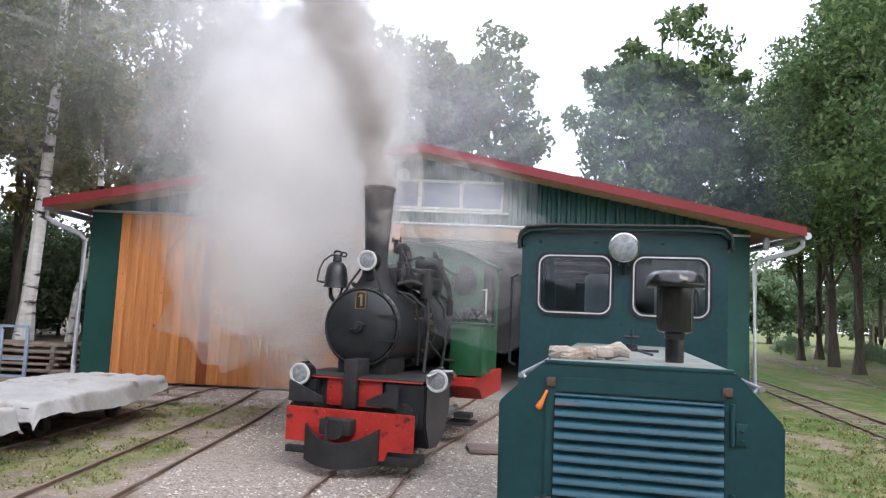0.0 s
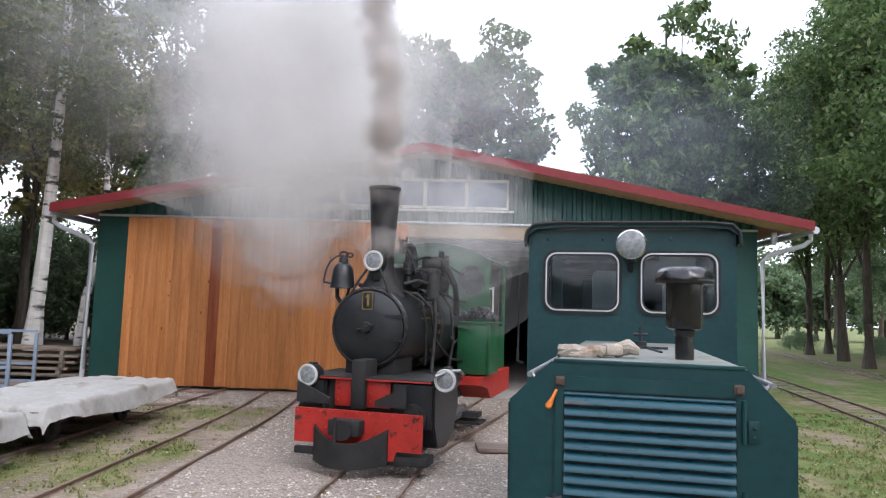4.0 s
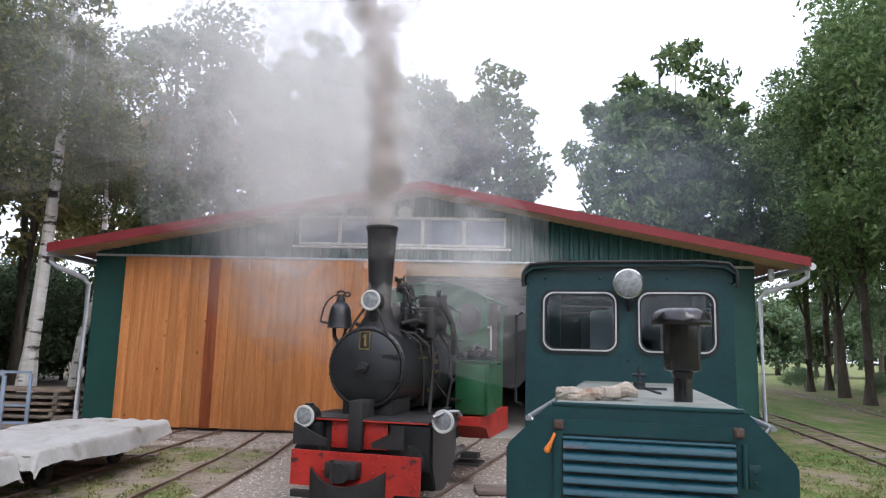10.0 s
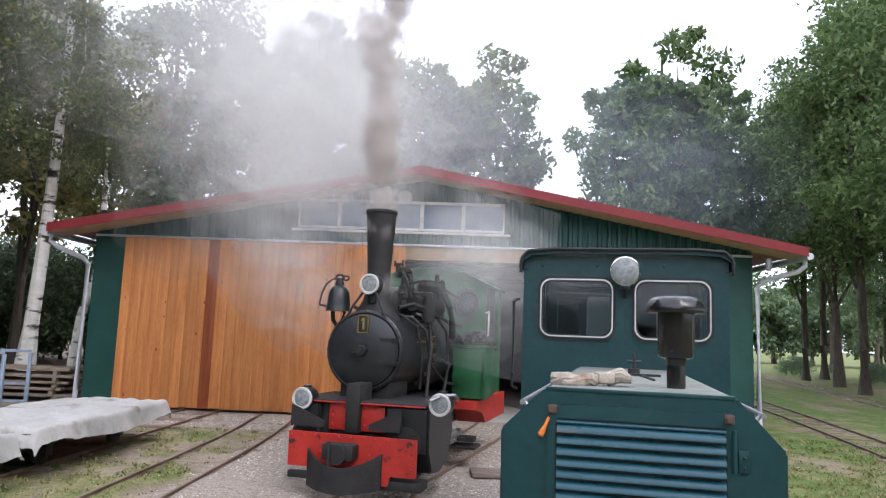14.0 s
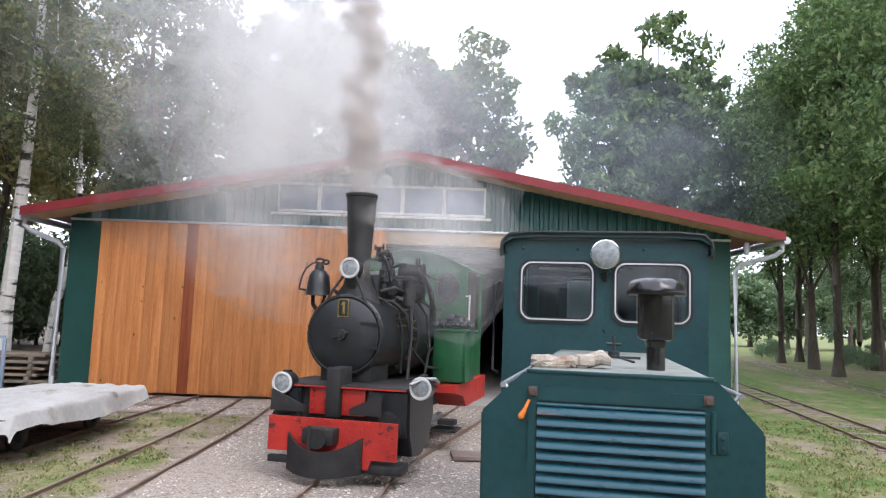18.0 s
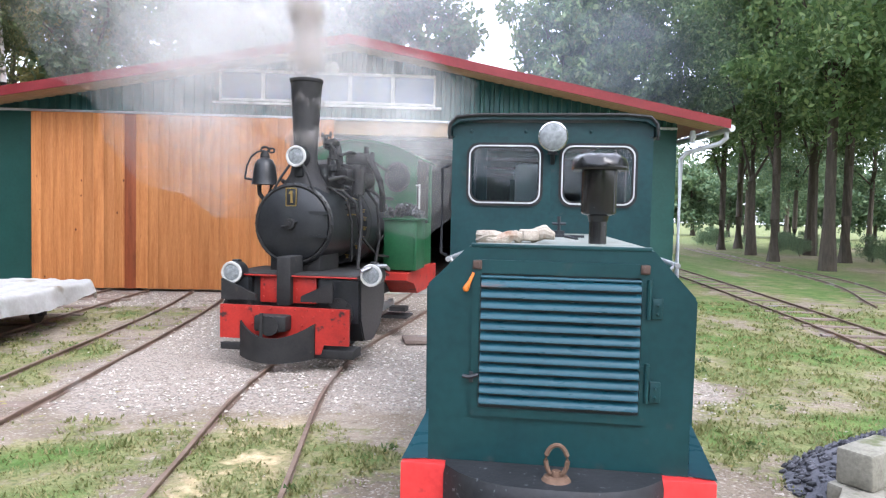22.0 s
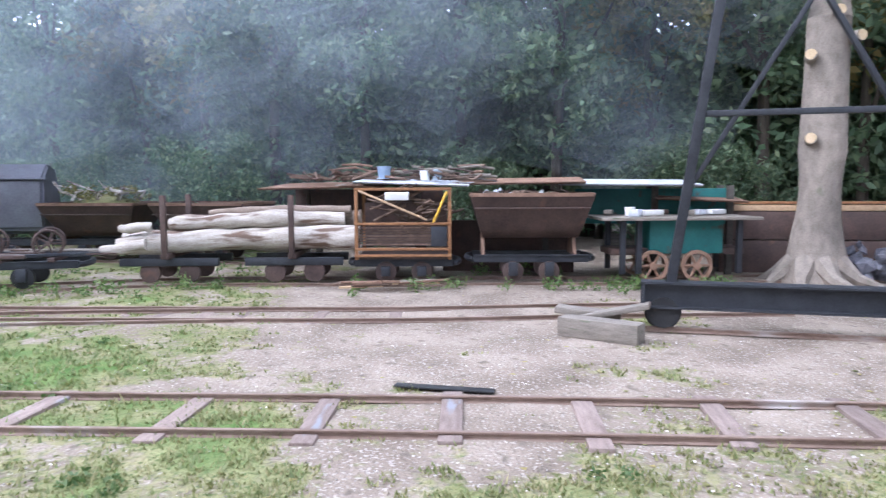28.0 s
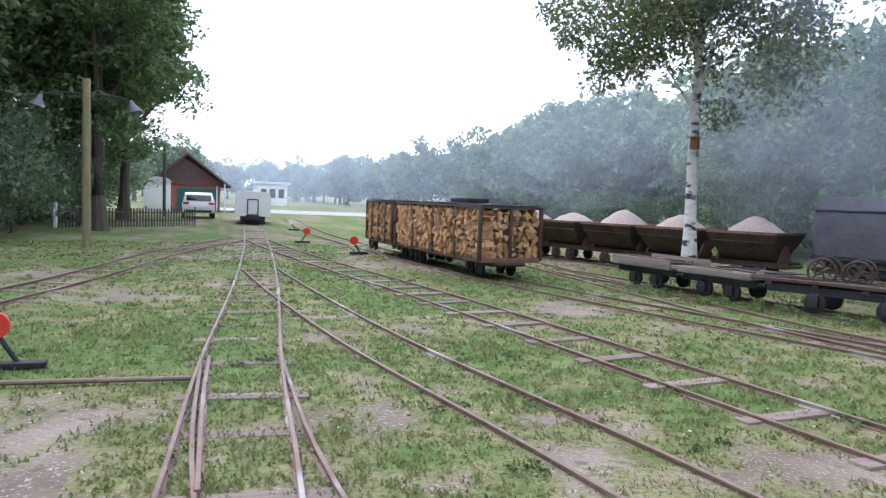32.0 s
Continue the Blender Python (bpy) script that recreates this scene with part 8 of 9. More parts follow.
span(bm, 0.525, 0.533, -0.32, 0.52, 0.55, 0.98)
pl = part("label_plate", bm, M["label_grey"], ibc, "grey sheet label plate")
for y, z in ((-0.26, 0.80), (-0.12, 0.80), (0.36, 0.58)):
    bm = bmesh.new()
    span(bm, 0.533, 0.536, y - 0.05, y + 0.07, z, z + 0.13)
    part("sticker", bm, M["paper"], pl, "white sticker")
for y in (-0.5, 0.0, 0.5):
    bm = bmesh.new()
    span(bm, -0.5, 0.5, y - 0.07, y + 0.07, 0.0, 0.12, 0.008)
    part("skid", bm, M["zinc"], ibc)
bm = bmesh.new()
span(bm, -0.52, 0.52, -0.6, 0.6, 0.12, 0.18, 0.008)
part("pallet_deck", bm, M["zinc"], ibc)

# blue mesh cage trailer
cg = thing("mesh_cage", pose(-9.55, 12.9, 0.0, 0, 0, 8), "blue-grey steel mesh cage on wheels", "cage")
for x in (-1.05, -0.15, 1.05):
    for y in (-0.5, 0.5):
        bm = bmesh.new()
        span(bm, x - 0.03, x + 0.03, y - 0.03, y + 0.03, 0.05, 1.12 if x < 0.5 else 1.05, 0.004)
        part("post", bm, M["cage_blue"], cg)
for y in (-0.5, 0.5):
    for z in (0.12, 0.45, 1.08):
        bm = bmesh.new()
        span(bm, -1.05, 1.05, y - 0.02, y + 0.02, z - 0.025, z + 0.025)
        part("rail_bar", bm, M["cage_blue"], cg)
    for k in range(14):
        bm = bmesh.new()
        if k < 8:
            tube(bm, [(-1.03, y, 0.5 + k * 0.075), (-0.15, y, 0.5 + k * 0.075)], 0.006, 5)
        else:
            tube(bm, [(-1.0 + (k - 8) * 0.15, y, 0.15), (-1.0 + (k - 8) * 0.15, y, 1.08)], 0.006, 5)
        part("wire", bm, M["cage_blue"], cg)
bm = bmesh.new()
lathe(bm, [(0.10, -0.06), (0.2, -0.07), (0.24, 0), (0.2, 0.07), (0.10, 0.06)], Matrix.Translation((-0.5, -0.62, 0.24)) @ Matrix.Rotation(radians(90), 4, 'X'), 20)
part("tyre", bm, M["rubber"], cg, "black rubber tyre")

# two flat wagons under white tarpaulin
for k, (y0, y1) in enumerate(((4.35, 7.05), (7.25, 10.6))):
    ym = (y0 + y1) / 2
    L = y1 - y0
    t = thing("covered_wagon", pose(-5.27, ym, 0.04, 0, 0, 90.4), "low flat wagon under a dirty white tarpaulin", "wagon", "covered wagons")
    truck(t, L - 0.1, M["soot"], 0.24, base=1.7, wheel_mat=M["soot"])
    bm = bmesh.new()
    span(bm, -L / 2 + 0.05, L / 2 - 0.05, -0.70, 0.70, 0.36, 0.46, 0.01)
    part("deck", bm, M["grey_wood"], t)
    bm = bmesh.new()
    nxg, nyg = 96, 44
    gv = {}
    for i in range(nxg + 1):
        for j in range(nyg + 1):
            u, v = -1.02 + 2.04 * i / nxg, -1 + 2 * j / nyg
            x = u * L / 2
            av = abs(v)
            if av < 0.70:
                y, z = v / 0.70 * 0.76, 0.515 + 0.03 * (1 - av) - 0.02 * math.cos(x * 2.6) ** 2
            else:
                q = (av - 0.70) / 0.30
                y = (0.76 + 0.05 * q + 0.03 * math.sin(x * 5.1 + k) * q) * (1 if v > 0 else -1)
                z = 0.515 - (0.21 + 0.05 * math.sin(x * 1.9 + 1.3 * k) + 0.010 * math.sin(x * 7.3) + 0.03 * noise.noise(Vector((x * 2.1, 4.4, k)))) * q
                y += (0.035 * abs(noise.noise(Vector((x * 3.4, k * 3.0, 0.7)))) + 0.02 * noise.noise(Vector((x * 9, 0.3, k)))) * q * (1 if v > 0 else -1)
            z += 0.022 * noise.noise(Vector((x * 2.2, y * 3.1, k * 5.0))) + 0.012 * noise.noise(Vector((x * 7, y * 8, 3.3))) + 0.022 * abs(noise.noise(Vector((x * 2.6 + y * 3.0, y * 5.5 - x, 8.3 + k)))) + (0.008 * math.cos(y * 26) if av < 0.6 else 0)
            y += 0.012 * noise.noise(Vector((x * 6, z * 9, 1.0)))
            drop = max(0.0, (abs(u) - 0.95) / 0.07)
            z -= min(0.20, z - 0.24) * drop ** 1.4
            x *= 1 - 0.03 * drop * (1 - 0.3 * drop) + 0.006 * noise.noise(Vector((y * 6, 2.0, k))) * drop
            gv[i, j] = bm.verts.new((x, y, z))
    for i in range(nxg):
        for j in range(nyg):
            bm.faces.new((gv[i, j], gv[i + 1, j], gv[i + 1, j + 1], gv[i, j + 1]))
    bmesh.ops.solidify(bm, geom=list(bm.faces), thickness=0.006)
    o = solid("tarpaulin", bm, M["tarp"], t.matrix_basis.copy(), "dirty white tarpaulin sheet draped over a wagon", "tarpaulin", "tarpaulins", smooth=60)
    if k == 0:
        bm = bmesh.new()
        span(bm, -L / 2 - 0.16, -L / 2 + 0.05, -0.55, 0.55, 0.22, 0.44, 0.02)
        part("headstock", bm, M["soot"], t, "black headstock")
        bm = bmesh.new()
        box(bm, (-L / 2 - 0.28, 0.1, 0.27), (0.24, 0.34, 0.20), bev=0.04)
        span(bm, -L / 2 - 0.42, -L / 2 - 0.36, -0.06, 0.26, 0.20, 0.38, 0.02)
        part("buffer", bm, M["soot"], t, "black centre buffer")
bm = bmesh.new()
box(bm, (0, 0, 0), (1.55, 0.16, 0.05), bev=0.006)
solid("plank", bm, M["grey_wood"], pose(-5.20, 4.72, 0.075, 0, 0, 4), "weathered plank laid across the rails", "plank")
stick("orange_cord", Matrix(), [(-4.47, 4.72, 0.36), (-4.44, 4.70, 0.2), (-4.46, 4.74, 0.08)], 0.008, M["signal_red"], "orange cord tying down the tarpaulin", "cord")

# firewood wagons
bm = bmesh.new()
plate(bm, [(-0.07, -0.05), (0.07, -0.05), (0.0, 0.08)], 0.34, Matrix.Translation((0, -0.17, 0)))
FW = [mesh_of("billet", bm, M["firewood"], 0)]
bm = bmesh.new()
plate(bm, [(-0.06, -0.06), (0.05, -0.07), (0.08, 0.02), (-0.02, 0.07)], 0.33, Matrix.Translation((0, -0.17, 0)))
FW.append(mesh_of("billet", bm, M["firewood"], 0))
bm = bmesh.new()
plate(bm, [(-0.085, -0.03), (0.085, -0.04), (0.06, 0.035), (-0.05, 0.045)], 0.35, Matrix.Translation((0, -0.17, 0)))
FW.append(mesh_of("billet", bm, M["firewood"], 0))
rw = random.Random(12)
for w, (x0, y0, x1, y1) in enumerate(((-6.33, -13.45, -6.03, -18.15), (-6.0, -18.35, -5.92, -20.7))):
    d = Vector((x1 - x0, y1 - y0, 0))
    L = d.length
    m = Matrix.Translation(((x0 + x1) / 2, (y0 + y1) / 2, 0.05)) @ Matrix.Rotation(math.atan2(d.y, d.x), 4, 'Z')
    t = thing("firewood_wagon", m, "rusty stake wagon stacked full of split firewood", "wagon", "firewood wagons")
    truck(t, L - 0.2, M["rust"], 0.24, base=2.6, wheel_mat=M["dark_steel"])
    for bx in (-1.0, 1.0):
        for s in (-1, 1):
            bm = bmesh.new()
            mm = Matrix.Translation((bx * 1.75, s * 0.36, 0.16)) @ Matrix.Rotation(radians(90), 4, 'X')
            lathe(bm, [(0, -0.045), (0.05, -0.04), (0.12, -0.01), (0.13, -0.04), (0.16, -0.03), (0.16, 0.03), (0.05, 0.035), (0, 0.045)], mm, 16)
            part("wheel", bm, M["dark_steel"], t)
    bm = bmesh.new()
    span(bm, -L / 2, L / 2, -0.67, 0.67, 0.33, 0.42, 0.006)
    part("deck", bm, M["rust_light"], t)
    for x in (-L / 2 + 0.04, -L / 4, 0, L / 4, L / 2 - 0.04):
        for s in (-1, 1):
            bm = bmesh.new()
            span(bm, x - 0.045, x + 0.045, s * 0.69 - 0.03, s * 0.69 + 0.03, 0.36, 1.42, 0.005)
            part("stake", bm, M["rust"], t, "rusty angle-iron stake")
    for s in (-1, 1):
        bm = bmesh.new()
        span(bm, -L / 2, L / 2, s * 0.69 - 0.035, s * 0.69 + 0.035, 1.40, 1.45, 0.005)
        part("top_rail", bm, M["rust"], t)
        bm = bmesh.new()
        span(bm, s * (L / 2 - 0.04) - 0.03, s * (L / 2 - 0.04) + 0.03, -0.69, 0.69, 1.40, 1.45, 0.005)
        span(bm, s * (L / 2 - 0.04) - 0.03, s * (L / 2 - 0.04) + 0.03, -0.03, 0.03, 0.42, 1.40, 0.005)
        part("end_bar", bm, M["rust"], t)
    bm = bmesh.new()
    span(bm, -L / 2 + 0.12, L / 2 - 0.12, -0.40, 0.40, 0.42, 1.26)
    part("wood_core", bm, M["bark"], t)
    for k in range(4):
        bm = bmesh.new()
        span(bm, -L / 2 + k * L / 4, -L / 2 + (k + 1) * L / 4 - 0.03, -0.66, 0.66, 1.455 + 0.01 * (k % 2), 1.475 + 0.01 * (k % 2), 0.004)
        part("cover_sheet", bm, M["dark_steel"], t, "dark cover sheet on top")
    spots = []
    for row in range(9):
        x = -L / 2 + 0.12
        while x < L / 2 - 0.10:
            spots.append((x + rw.uniform(-0.03, 0.03), 0.54 * 1, 0.47 + row * 0.105 + rw.uniform(-0.02, 0.02), 0))
            x += rw.uniform(0.125, 0.185)
        y = -0.58
        while y < 0.6:
            spots.append((-L / 2 + 0.22, y, 0.47 + row * 0.105 + rw.uniform(-0.02, 0.02), 90))
            y += rw.uniform(0.14, 0.20)
    spots.sort(key=lambda p: p[0])
    for x, y, z, tz in spots[:300]:
        piece("billet", FW[rw.randrange(3)], t, pose(x, y, z, rw.uniform(-14, 14), rw.uniform(0, 360), tz + rw.uniform(-22, 22)))
    bmr = bmesh.new()
    for x, y, z, tz in spots[300:]:
        n0 = len(bmr.verts)
        bmr.from_mesh(FW[rw.randrange(3)])
        bmr.verts.ensure_lookup_table()
        mm = pose(x, y, z, rw.uniform(-14, 14), rw.uniform(0, 360), tz + rw.uniform(-22, 22))
        for v in bmr.verts[n0:]:
            v.co = mm @ v.co
    if bmr.verts:
        o = part("billet_rest", bmr, M["firewood"], t, "split firewood billets in a stack", 0)
        o["kind"] = "stuff"
    if w == 0:
        bm = bmesh.new()
        box(bm, (0, 0, 0.06), (0.9, 0.5, 0.10), bev=0.01)
        solid("spare_lid", bm, M["dark_steel"], m @ pose(-0.6, 0.1, 1.48), "dark sheet lid lying on the firewood wagon", "lid")

# nesting box on the lone birch
bm = bmesh.new()
box(bm, (0, 0, 0), (0.17, 0.17, 0.24), bev=0.008)
box(bm, (0.03, 0, 0.14), (0.26, 0.23, 0.03), bev=0.006)
cyl(bm, (0.085, 0, 0.02), (0.092, 0, 0.02), 0.022, n=10)
solid("nesting_box", bm, M["ochre_rust"], pose(-11.02, -13.86, 3.05, 0, 0, 30), "brown wooden nesting box hung on the birch", "nesting box")

# point levers
for x, y, s, red in ((-4.06, -24.1, 1, True), (-4.70, -19.8, -1, True), (-4.8, -32.0, -1, False), (1.31, -7.75, -1, True)):
    t = thing("point_lever", pose(x, y, 0, 0, 0, 0), "point lever with a red weight disc" if red else "point lever with a white weight", "point lever", "point levers")
    bm = bmesh.new()
    tube(bm, [(s * 0.16, 0, 0.0), (-s * 0.02, 0, 0.30), (-s * 0.06, 0, 0.42)], 0.022, 8)
    part("arm", bm, M["dark_steel"], t)
    bm = bmesh.new()
    cyl(bm, (-s * 0.04, -0.03, 0.38), (-s * 0.04, 0.03, 0.38), 0.115, n=22)
    part("weight", bm, M["signal_red"] if red else M["white_paint"], t, "round counterweight")
    bm = bmesh.new()
    box(bm, (s * 0.10, 0, 0.03), (0.5, 0.14, 0.06), bev=0.01)
    part("base", bm, M["soot"], t)

# lamp post
lp = thing("lamp_post", pose(2.13, -21.5, 0), "mossy wooden lamp post with two cone lamps", "lamp post")
bm = bmesh.new()
tube(bm, [(0, 0, -0.1), (0, 0, 2), (0, 0, 4.38)], [0.115, 0.105, 0.10], 14)
part("pole", bm, M["pole_wood"], lp, "mossy green wooden pole")
for s in (-1, 1):
    bm = bmesh.new()
    tube(bm, [(0, 0, 4.0), (s * 0.6, 0, 3.99), (s * 0.98, 0, 3.93)], 0.018, 6)
    tube(bm, [(0, 0, 3.88), (s * 0.98, 0, 3.90)], 0.014, 6)
    part("arm", bm, M["dark_steel"], lp)
    bm = bmesh.new()
    lathe(bm, [(0.04, 0.18), (0.06, 0.10), (0.20, -0.14), (0.19, -0.15), (0.0, -0.05)], Matrix.Translation((s * 1.10, 0, 3.74)) @ Matrix.Rotation(radians(s * -18), 4, 'Y'), 20)
    part("shade", bm, M["tar_steel"], lp, "grey enamel cone shade")

# fence
fn = thing("picket_fence", Matrix(), "low dark wooden picket fence", "fence")
a, b = Vector((4.1, -31.0, 0)), Vector((-0.85, -34.4, 0))
for i in range(46):
    p = a.lerp(b, i / 45)
    bm = bmesh.new()
    box(bm, (p.x, p.y, 0.38), (0.06, 0.03, 0.76 if i % 9 else 0.95))
    part("picket", bm, M["fence_wood"], fn, smooth=0)
for z in (0.25, 0.60):
    bm = bmesh.new()
    tube(bm, [a + Vector((0, 0, z)), b + Vector((0, 0, z))], 0.03, 5)
    part("rail_bar", bm, M["fence_wood"], fn)
bm = bmesh.new()
span(bm, -0.06, 0.06, -0.06, 0.06, 0, 0.95, 0.01)
solid("white_post", bm, M["white_paint"], pose(4.2, -30.9, 0), "white painted marker post", "post")

# white covered coach
co = thing("coach", pose(-3.62, -37.0, 0.05, 0, 0, -5.2), "cream covered narrow-gauge coach", "coach")
bm = bmesh.new()
o = [(-0.86, 0.36), (0.86, 0.36), (0.86, 1.35), (0.70, 1.58), (-0.70, 1.58), (-0.86, 1.35)]
plate(bm, o, 5.0, Matrix.Translation((0, -5.0, 0)))
part("body", bm, M["cream"], co)
bm = bmesh.new()
frame_strip(bm, rounded(-0.28, 0.28, 0.40, 1.22, 0.05, 3), rounded(-0.22, 0.22, 0.46, 1.16, 0.04, 3), 0.0, 0.02)
part("door_frame", bm, M["fence_wood"], co)
bm = bmesh.new()
span(bm, -0.35, 0.35, -0.1, 0.25, 0.14, 0.42, 0.05)
part("buffer", bm, M["soot"], co)
bm = bmesh.new()
span(bm, -0.6, 0.6, -4.9, -0.05, -0.02, 0.36)
part("underframe", bm, M["soot"], co)

# parked white car seen from behind
car = thing("car", pose(-1.25, -43.0, 0, 0, 0, 0), "white estate car parked on the grass edge", "car")
bm = bmesh.new()
side = [(-4.3, 0.32), (-0.1, 0.32), (0.0, 0.55), (-0.02, 0.92), (-0.35, 1.40), (-1.0, 1.48), (-2.2, 1.46), (-3.0, 1.02), (-4.2, 0.86), (-4.4, 0.6)]
for x0, x1, k in ((-0.88, 0.88, 1),):
    A_ = [bm.verts.new((x0 * (1 if z < 1.0 else 0.82), y, z)) for y, z in side]
    B_ = [bm.verts.new((x1 * (1 if z < 1.0 else 0.82), y, z)) for y, z in side]
    for i in range(len(side)):
        j = (i + 1) % len(side)
        bm.faces.new((A_[i], A_[j], B_[j], B_[i]))
    bm.faces.new(A_[::-1])
    bm.faces.new(B_)
bmesh.ops.bevel(bm, geom=list(bm.edges), offset=0.05, segments=3, affect='EDGES')
part("body", bm, M["white_paint"], car, "white car body")
bm = bmesh.new()
box(bm, (0, -0.17, 1.17), (1.32, 0.02, 0.36), pose(0, -0.0, 0, 0, 0, 0), 0.004)
o = part("rear_window", bm, M["dark_glass"], car)
o.matrix_basis = Matrix.Translation((0, -0.17 + 0.03, 1.17)) @ Matrix.Rotation(radians(35), 4, 'X') @ Matrix.Translation((0, 0.17, -1.17))
for s in (-1, 1):
    bm = bmesh.new()
    span(bm, s * 0.68 - 0.16, s * 0.68 + 0.16, -0.03, 0.025, 0.80, 0.93, 0.02)
    part("tail_light", bm, M["tail_red"], car, "red tail light")
    for y in (-0.8, -3.5):
        bm = bmesh.new()
        lathe(bm, [(0, -0.1), (0.2, -0.1), (0.32, -0.09), (0.33, 0), (0.32, 0.09), (0, 0.1)], Matrix.Translation((s * 0.80, y, 0.33)) @ Matrix.Rotation(radians(90), 4, 'Y'), 20)
        part("wheel", bm, M["rubber"], car)
bm = bmesh.new()
span(bm, -0.26, 0.26, 0.01, 0.03, 0.62, 0.73)
npx = part("plate_bar", bm, M["paper"], car, "pale plate")
bm = bmesh.new()
span(bm, -0.7, 0.7, -0.02, 0.03, 0.36, 0.48, 0.01)
part("bumper", bm, M["rubber"], car)

# station house, hut, far building
ho = thing("station_house", pose(-1.0, -58.0, 0, 0, 0, 2), "red-brick station house with green boarding", "house")
bm = bmesh.new()
span(bm, -2.2, 2.6, -6, 0, 0, 2.2)
part("wall", bm, M["brick_red"], ho)
bm = bmesh.new()
span(bm, -1.9, 0.9, -0.01, 0.05, 0.1, 1.75)
part("boarding", bm, M["house_green"], ho, "green boarded front")
bm = bmesh.new()
plate(bm, [(-2.6, 2.0), (3.0, 2.0), (0.4, 4.0)], 0.12, Matrix.Translation((0, 0.0, 0)))
part("gable", bm, M["tile_red"], ho)
for s in (-1, 1):
    bm = bmesh.new()
    a = [(0.2 + s * 3.1, 1.85), (0.2, 4.25), (0.2, 4.40), (0.2 + s * 3.2, 1.95)]
    plate(bm, a if s < 0 else a[::-1], 7, Matrix.Translation((0, -6.4, 0)))
    part("roof", bm, M["tile_red"], ho, "brown-red tiled roof")
for s in (-0.55, 0.55):
    bm = bmesh.new()
    span(bm, 0.5 + s - 0.35, 0.5 + s + 0.35, 0.11, 0.16, 2.45, 2.95, 0.01)
    part("shutter", bm, M["fence_wood"], ho)
bm = bmesh.new()
cyl(bm, (-2.5, 0.5, 0), (-2.5, 0.5, 2.2), 0.06, n=8)
span(bm, -2.0, -1.92, 0.03, 0.1, 0, 2.0)
part("porch_post", bm, M["white_paint"], ho)
bm = bmesh.new()
span(bm, 0.16, 0.46, -2.2, -1.8, 4.1, 4.75)
part("chimney", bm, M["brick_red"], ho)
hut = thing("hut", pose(1.35, -54.0, 0, 0, 0, 0), "pale grey hut with an arched roof", "hut")
bm = bmesh.new()
span(bm, -1.0, 0.75, -2.5, 0, 0, 2.15, 0.01)
part("wall", bm, M["cream"], hut)
bm = bmesh.new()
plate(bm, [(-1.12, 2.12), (0.87, 2.12), (0.6, 2.36), (-0.12, 2.46), (-0.85, 2.36)], 2.8, Matrix.Translation((0, -2.65, 0)))
part("roof", bm, M["sheet_pale"], hut)
bm = bmesh.new()
tube(bm, [(0.62, -46.0, 0), (0.62, -46, 2.5), (0.62, -46, 4.3)], 0.09, 8)
solid("telegraph_pole", bm, M["fence_wood"], Matrix(), "dark wooden pole beside the hut", "pole")
fb = thing("far_building", pose(-11.3, -92, 0), "pale far building with a flat roof", "building")
bm = bmesh.new()
span(bm, -1.9, 1.9, -4, 0, 0, 2.7)
part("wall", bm, M["cream"], fb)
bm = bmesh.new()
span(bm, -2.3, 2.3, -4.3, 0.3, 2.7, 3.0)
part("roof", bm, M["zinc"], fb)
for k in range(3):
    bm = bmesh.new()
    span(bm, -1.5 + k * 1.1, -0.8 + k * 1.1, 0.0, 0.03, 1.0, 2.1)
    part("window", bm, M["dark_glass"], fb)
bm = bmesh.new()
vs = [bm.verts.new(p) for p in ((-30, -50, 0.012), (-8, -57, 0.012), (2, -66, 0.012), (-2, -74, 0.012), (-12, -68, 0.012), (-32, -62, 0.012))]
bm.faces.new(vs)
solid("road", bm, M["asphalt"], Matrix(), "pale worn yard road", "road", kind="structure")

# stone chips and block beside the diesel
heap(pose(3.2, 4.05, -0.02, 0, 0, 20), 0.85, 0.72, 0.36, M["slag"], "dark grey stone chips heaped by the track", "stone chips", 61, 0, 900)
bm = bmesh.new()
box(bm, (0, 0, 0.10), (0.46, 0.20, 0.20), bev=0.02)
for v in bm.verts:
    v.co += Vector((noise.noise(v.co * 9), noise.noise(v.co * 8 + Vector((3, 0, 0))), 0)) * 0.012
KERB = mesh_of("kerb_block", bm, M["block"])
for x, y, z, a, lb in ((2.62, 3.70, -0.02, 24, "weathered concrete kerb block lying by the stone chips"), (2.66, 3.72, 0.18, 31, "weathered concrete kerb block stacked on another"), (2.42, 3.46, -0.02, 52, "weathered concrete kerb block lying askew in the grass")):
    tagged(new("kerb_block", KERB), lb, "block", "kerb blocks").matrix_basis = pose(x, y, z, 0, 0, a)
bm = bmesh.new()
box(bm, (0, 0, 0.03), (0.62, 0.42, 0.05), bev=0.008)
solid("red_board", bm, M["sleeper"], pose(0.35, 8.9, 0, 0, 0, 5), "reddish brown board on the gravel", "board")
bm = bmesh.new()
lathe(bm, [(0, 0), (0.14, 0), (0.17, 0.28), (0.155, 0.28), (0.13, 0.02), (0, 0.02)], None, 20)
solid("blue_bucket", bm, M["cage_blue"], pose(0.95, 9.6, 0), "small blue bucket on the gravel", "bucket")


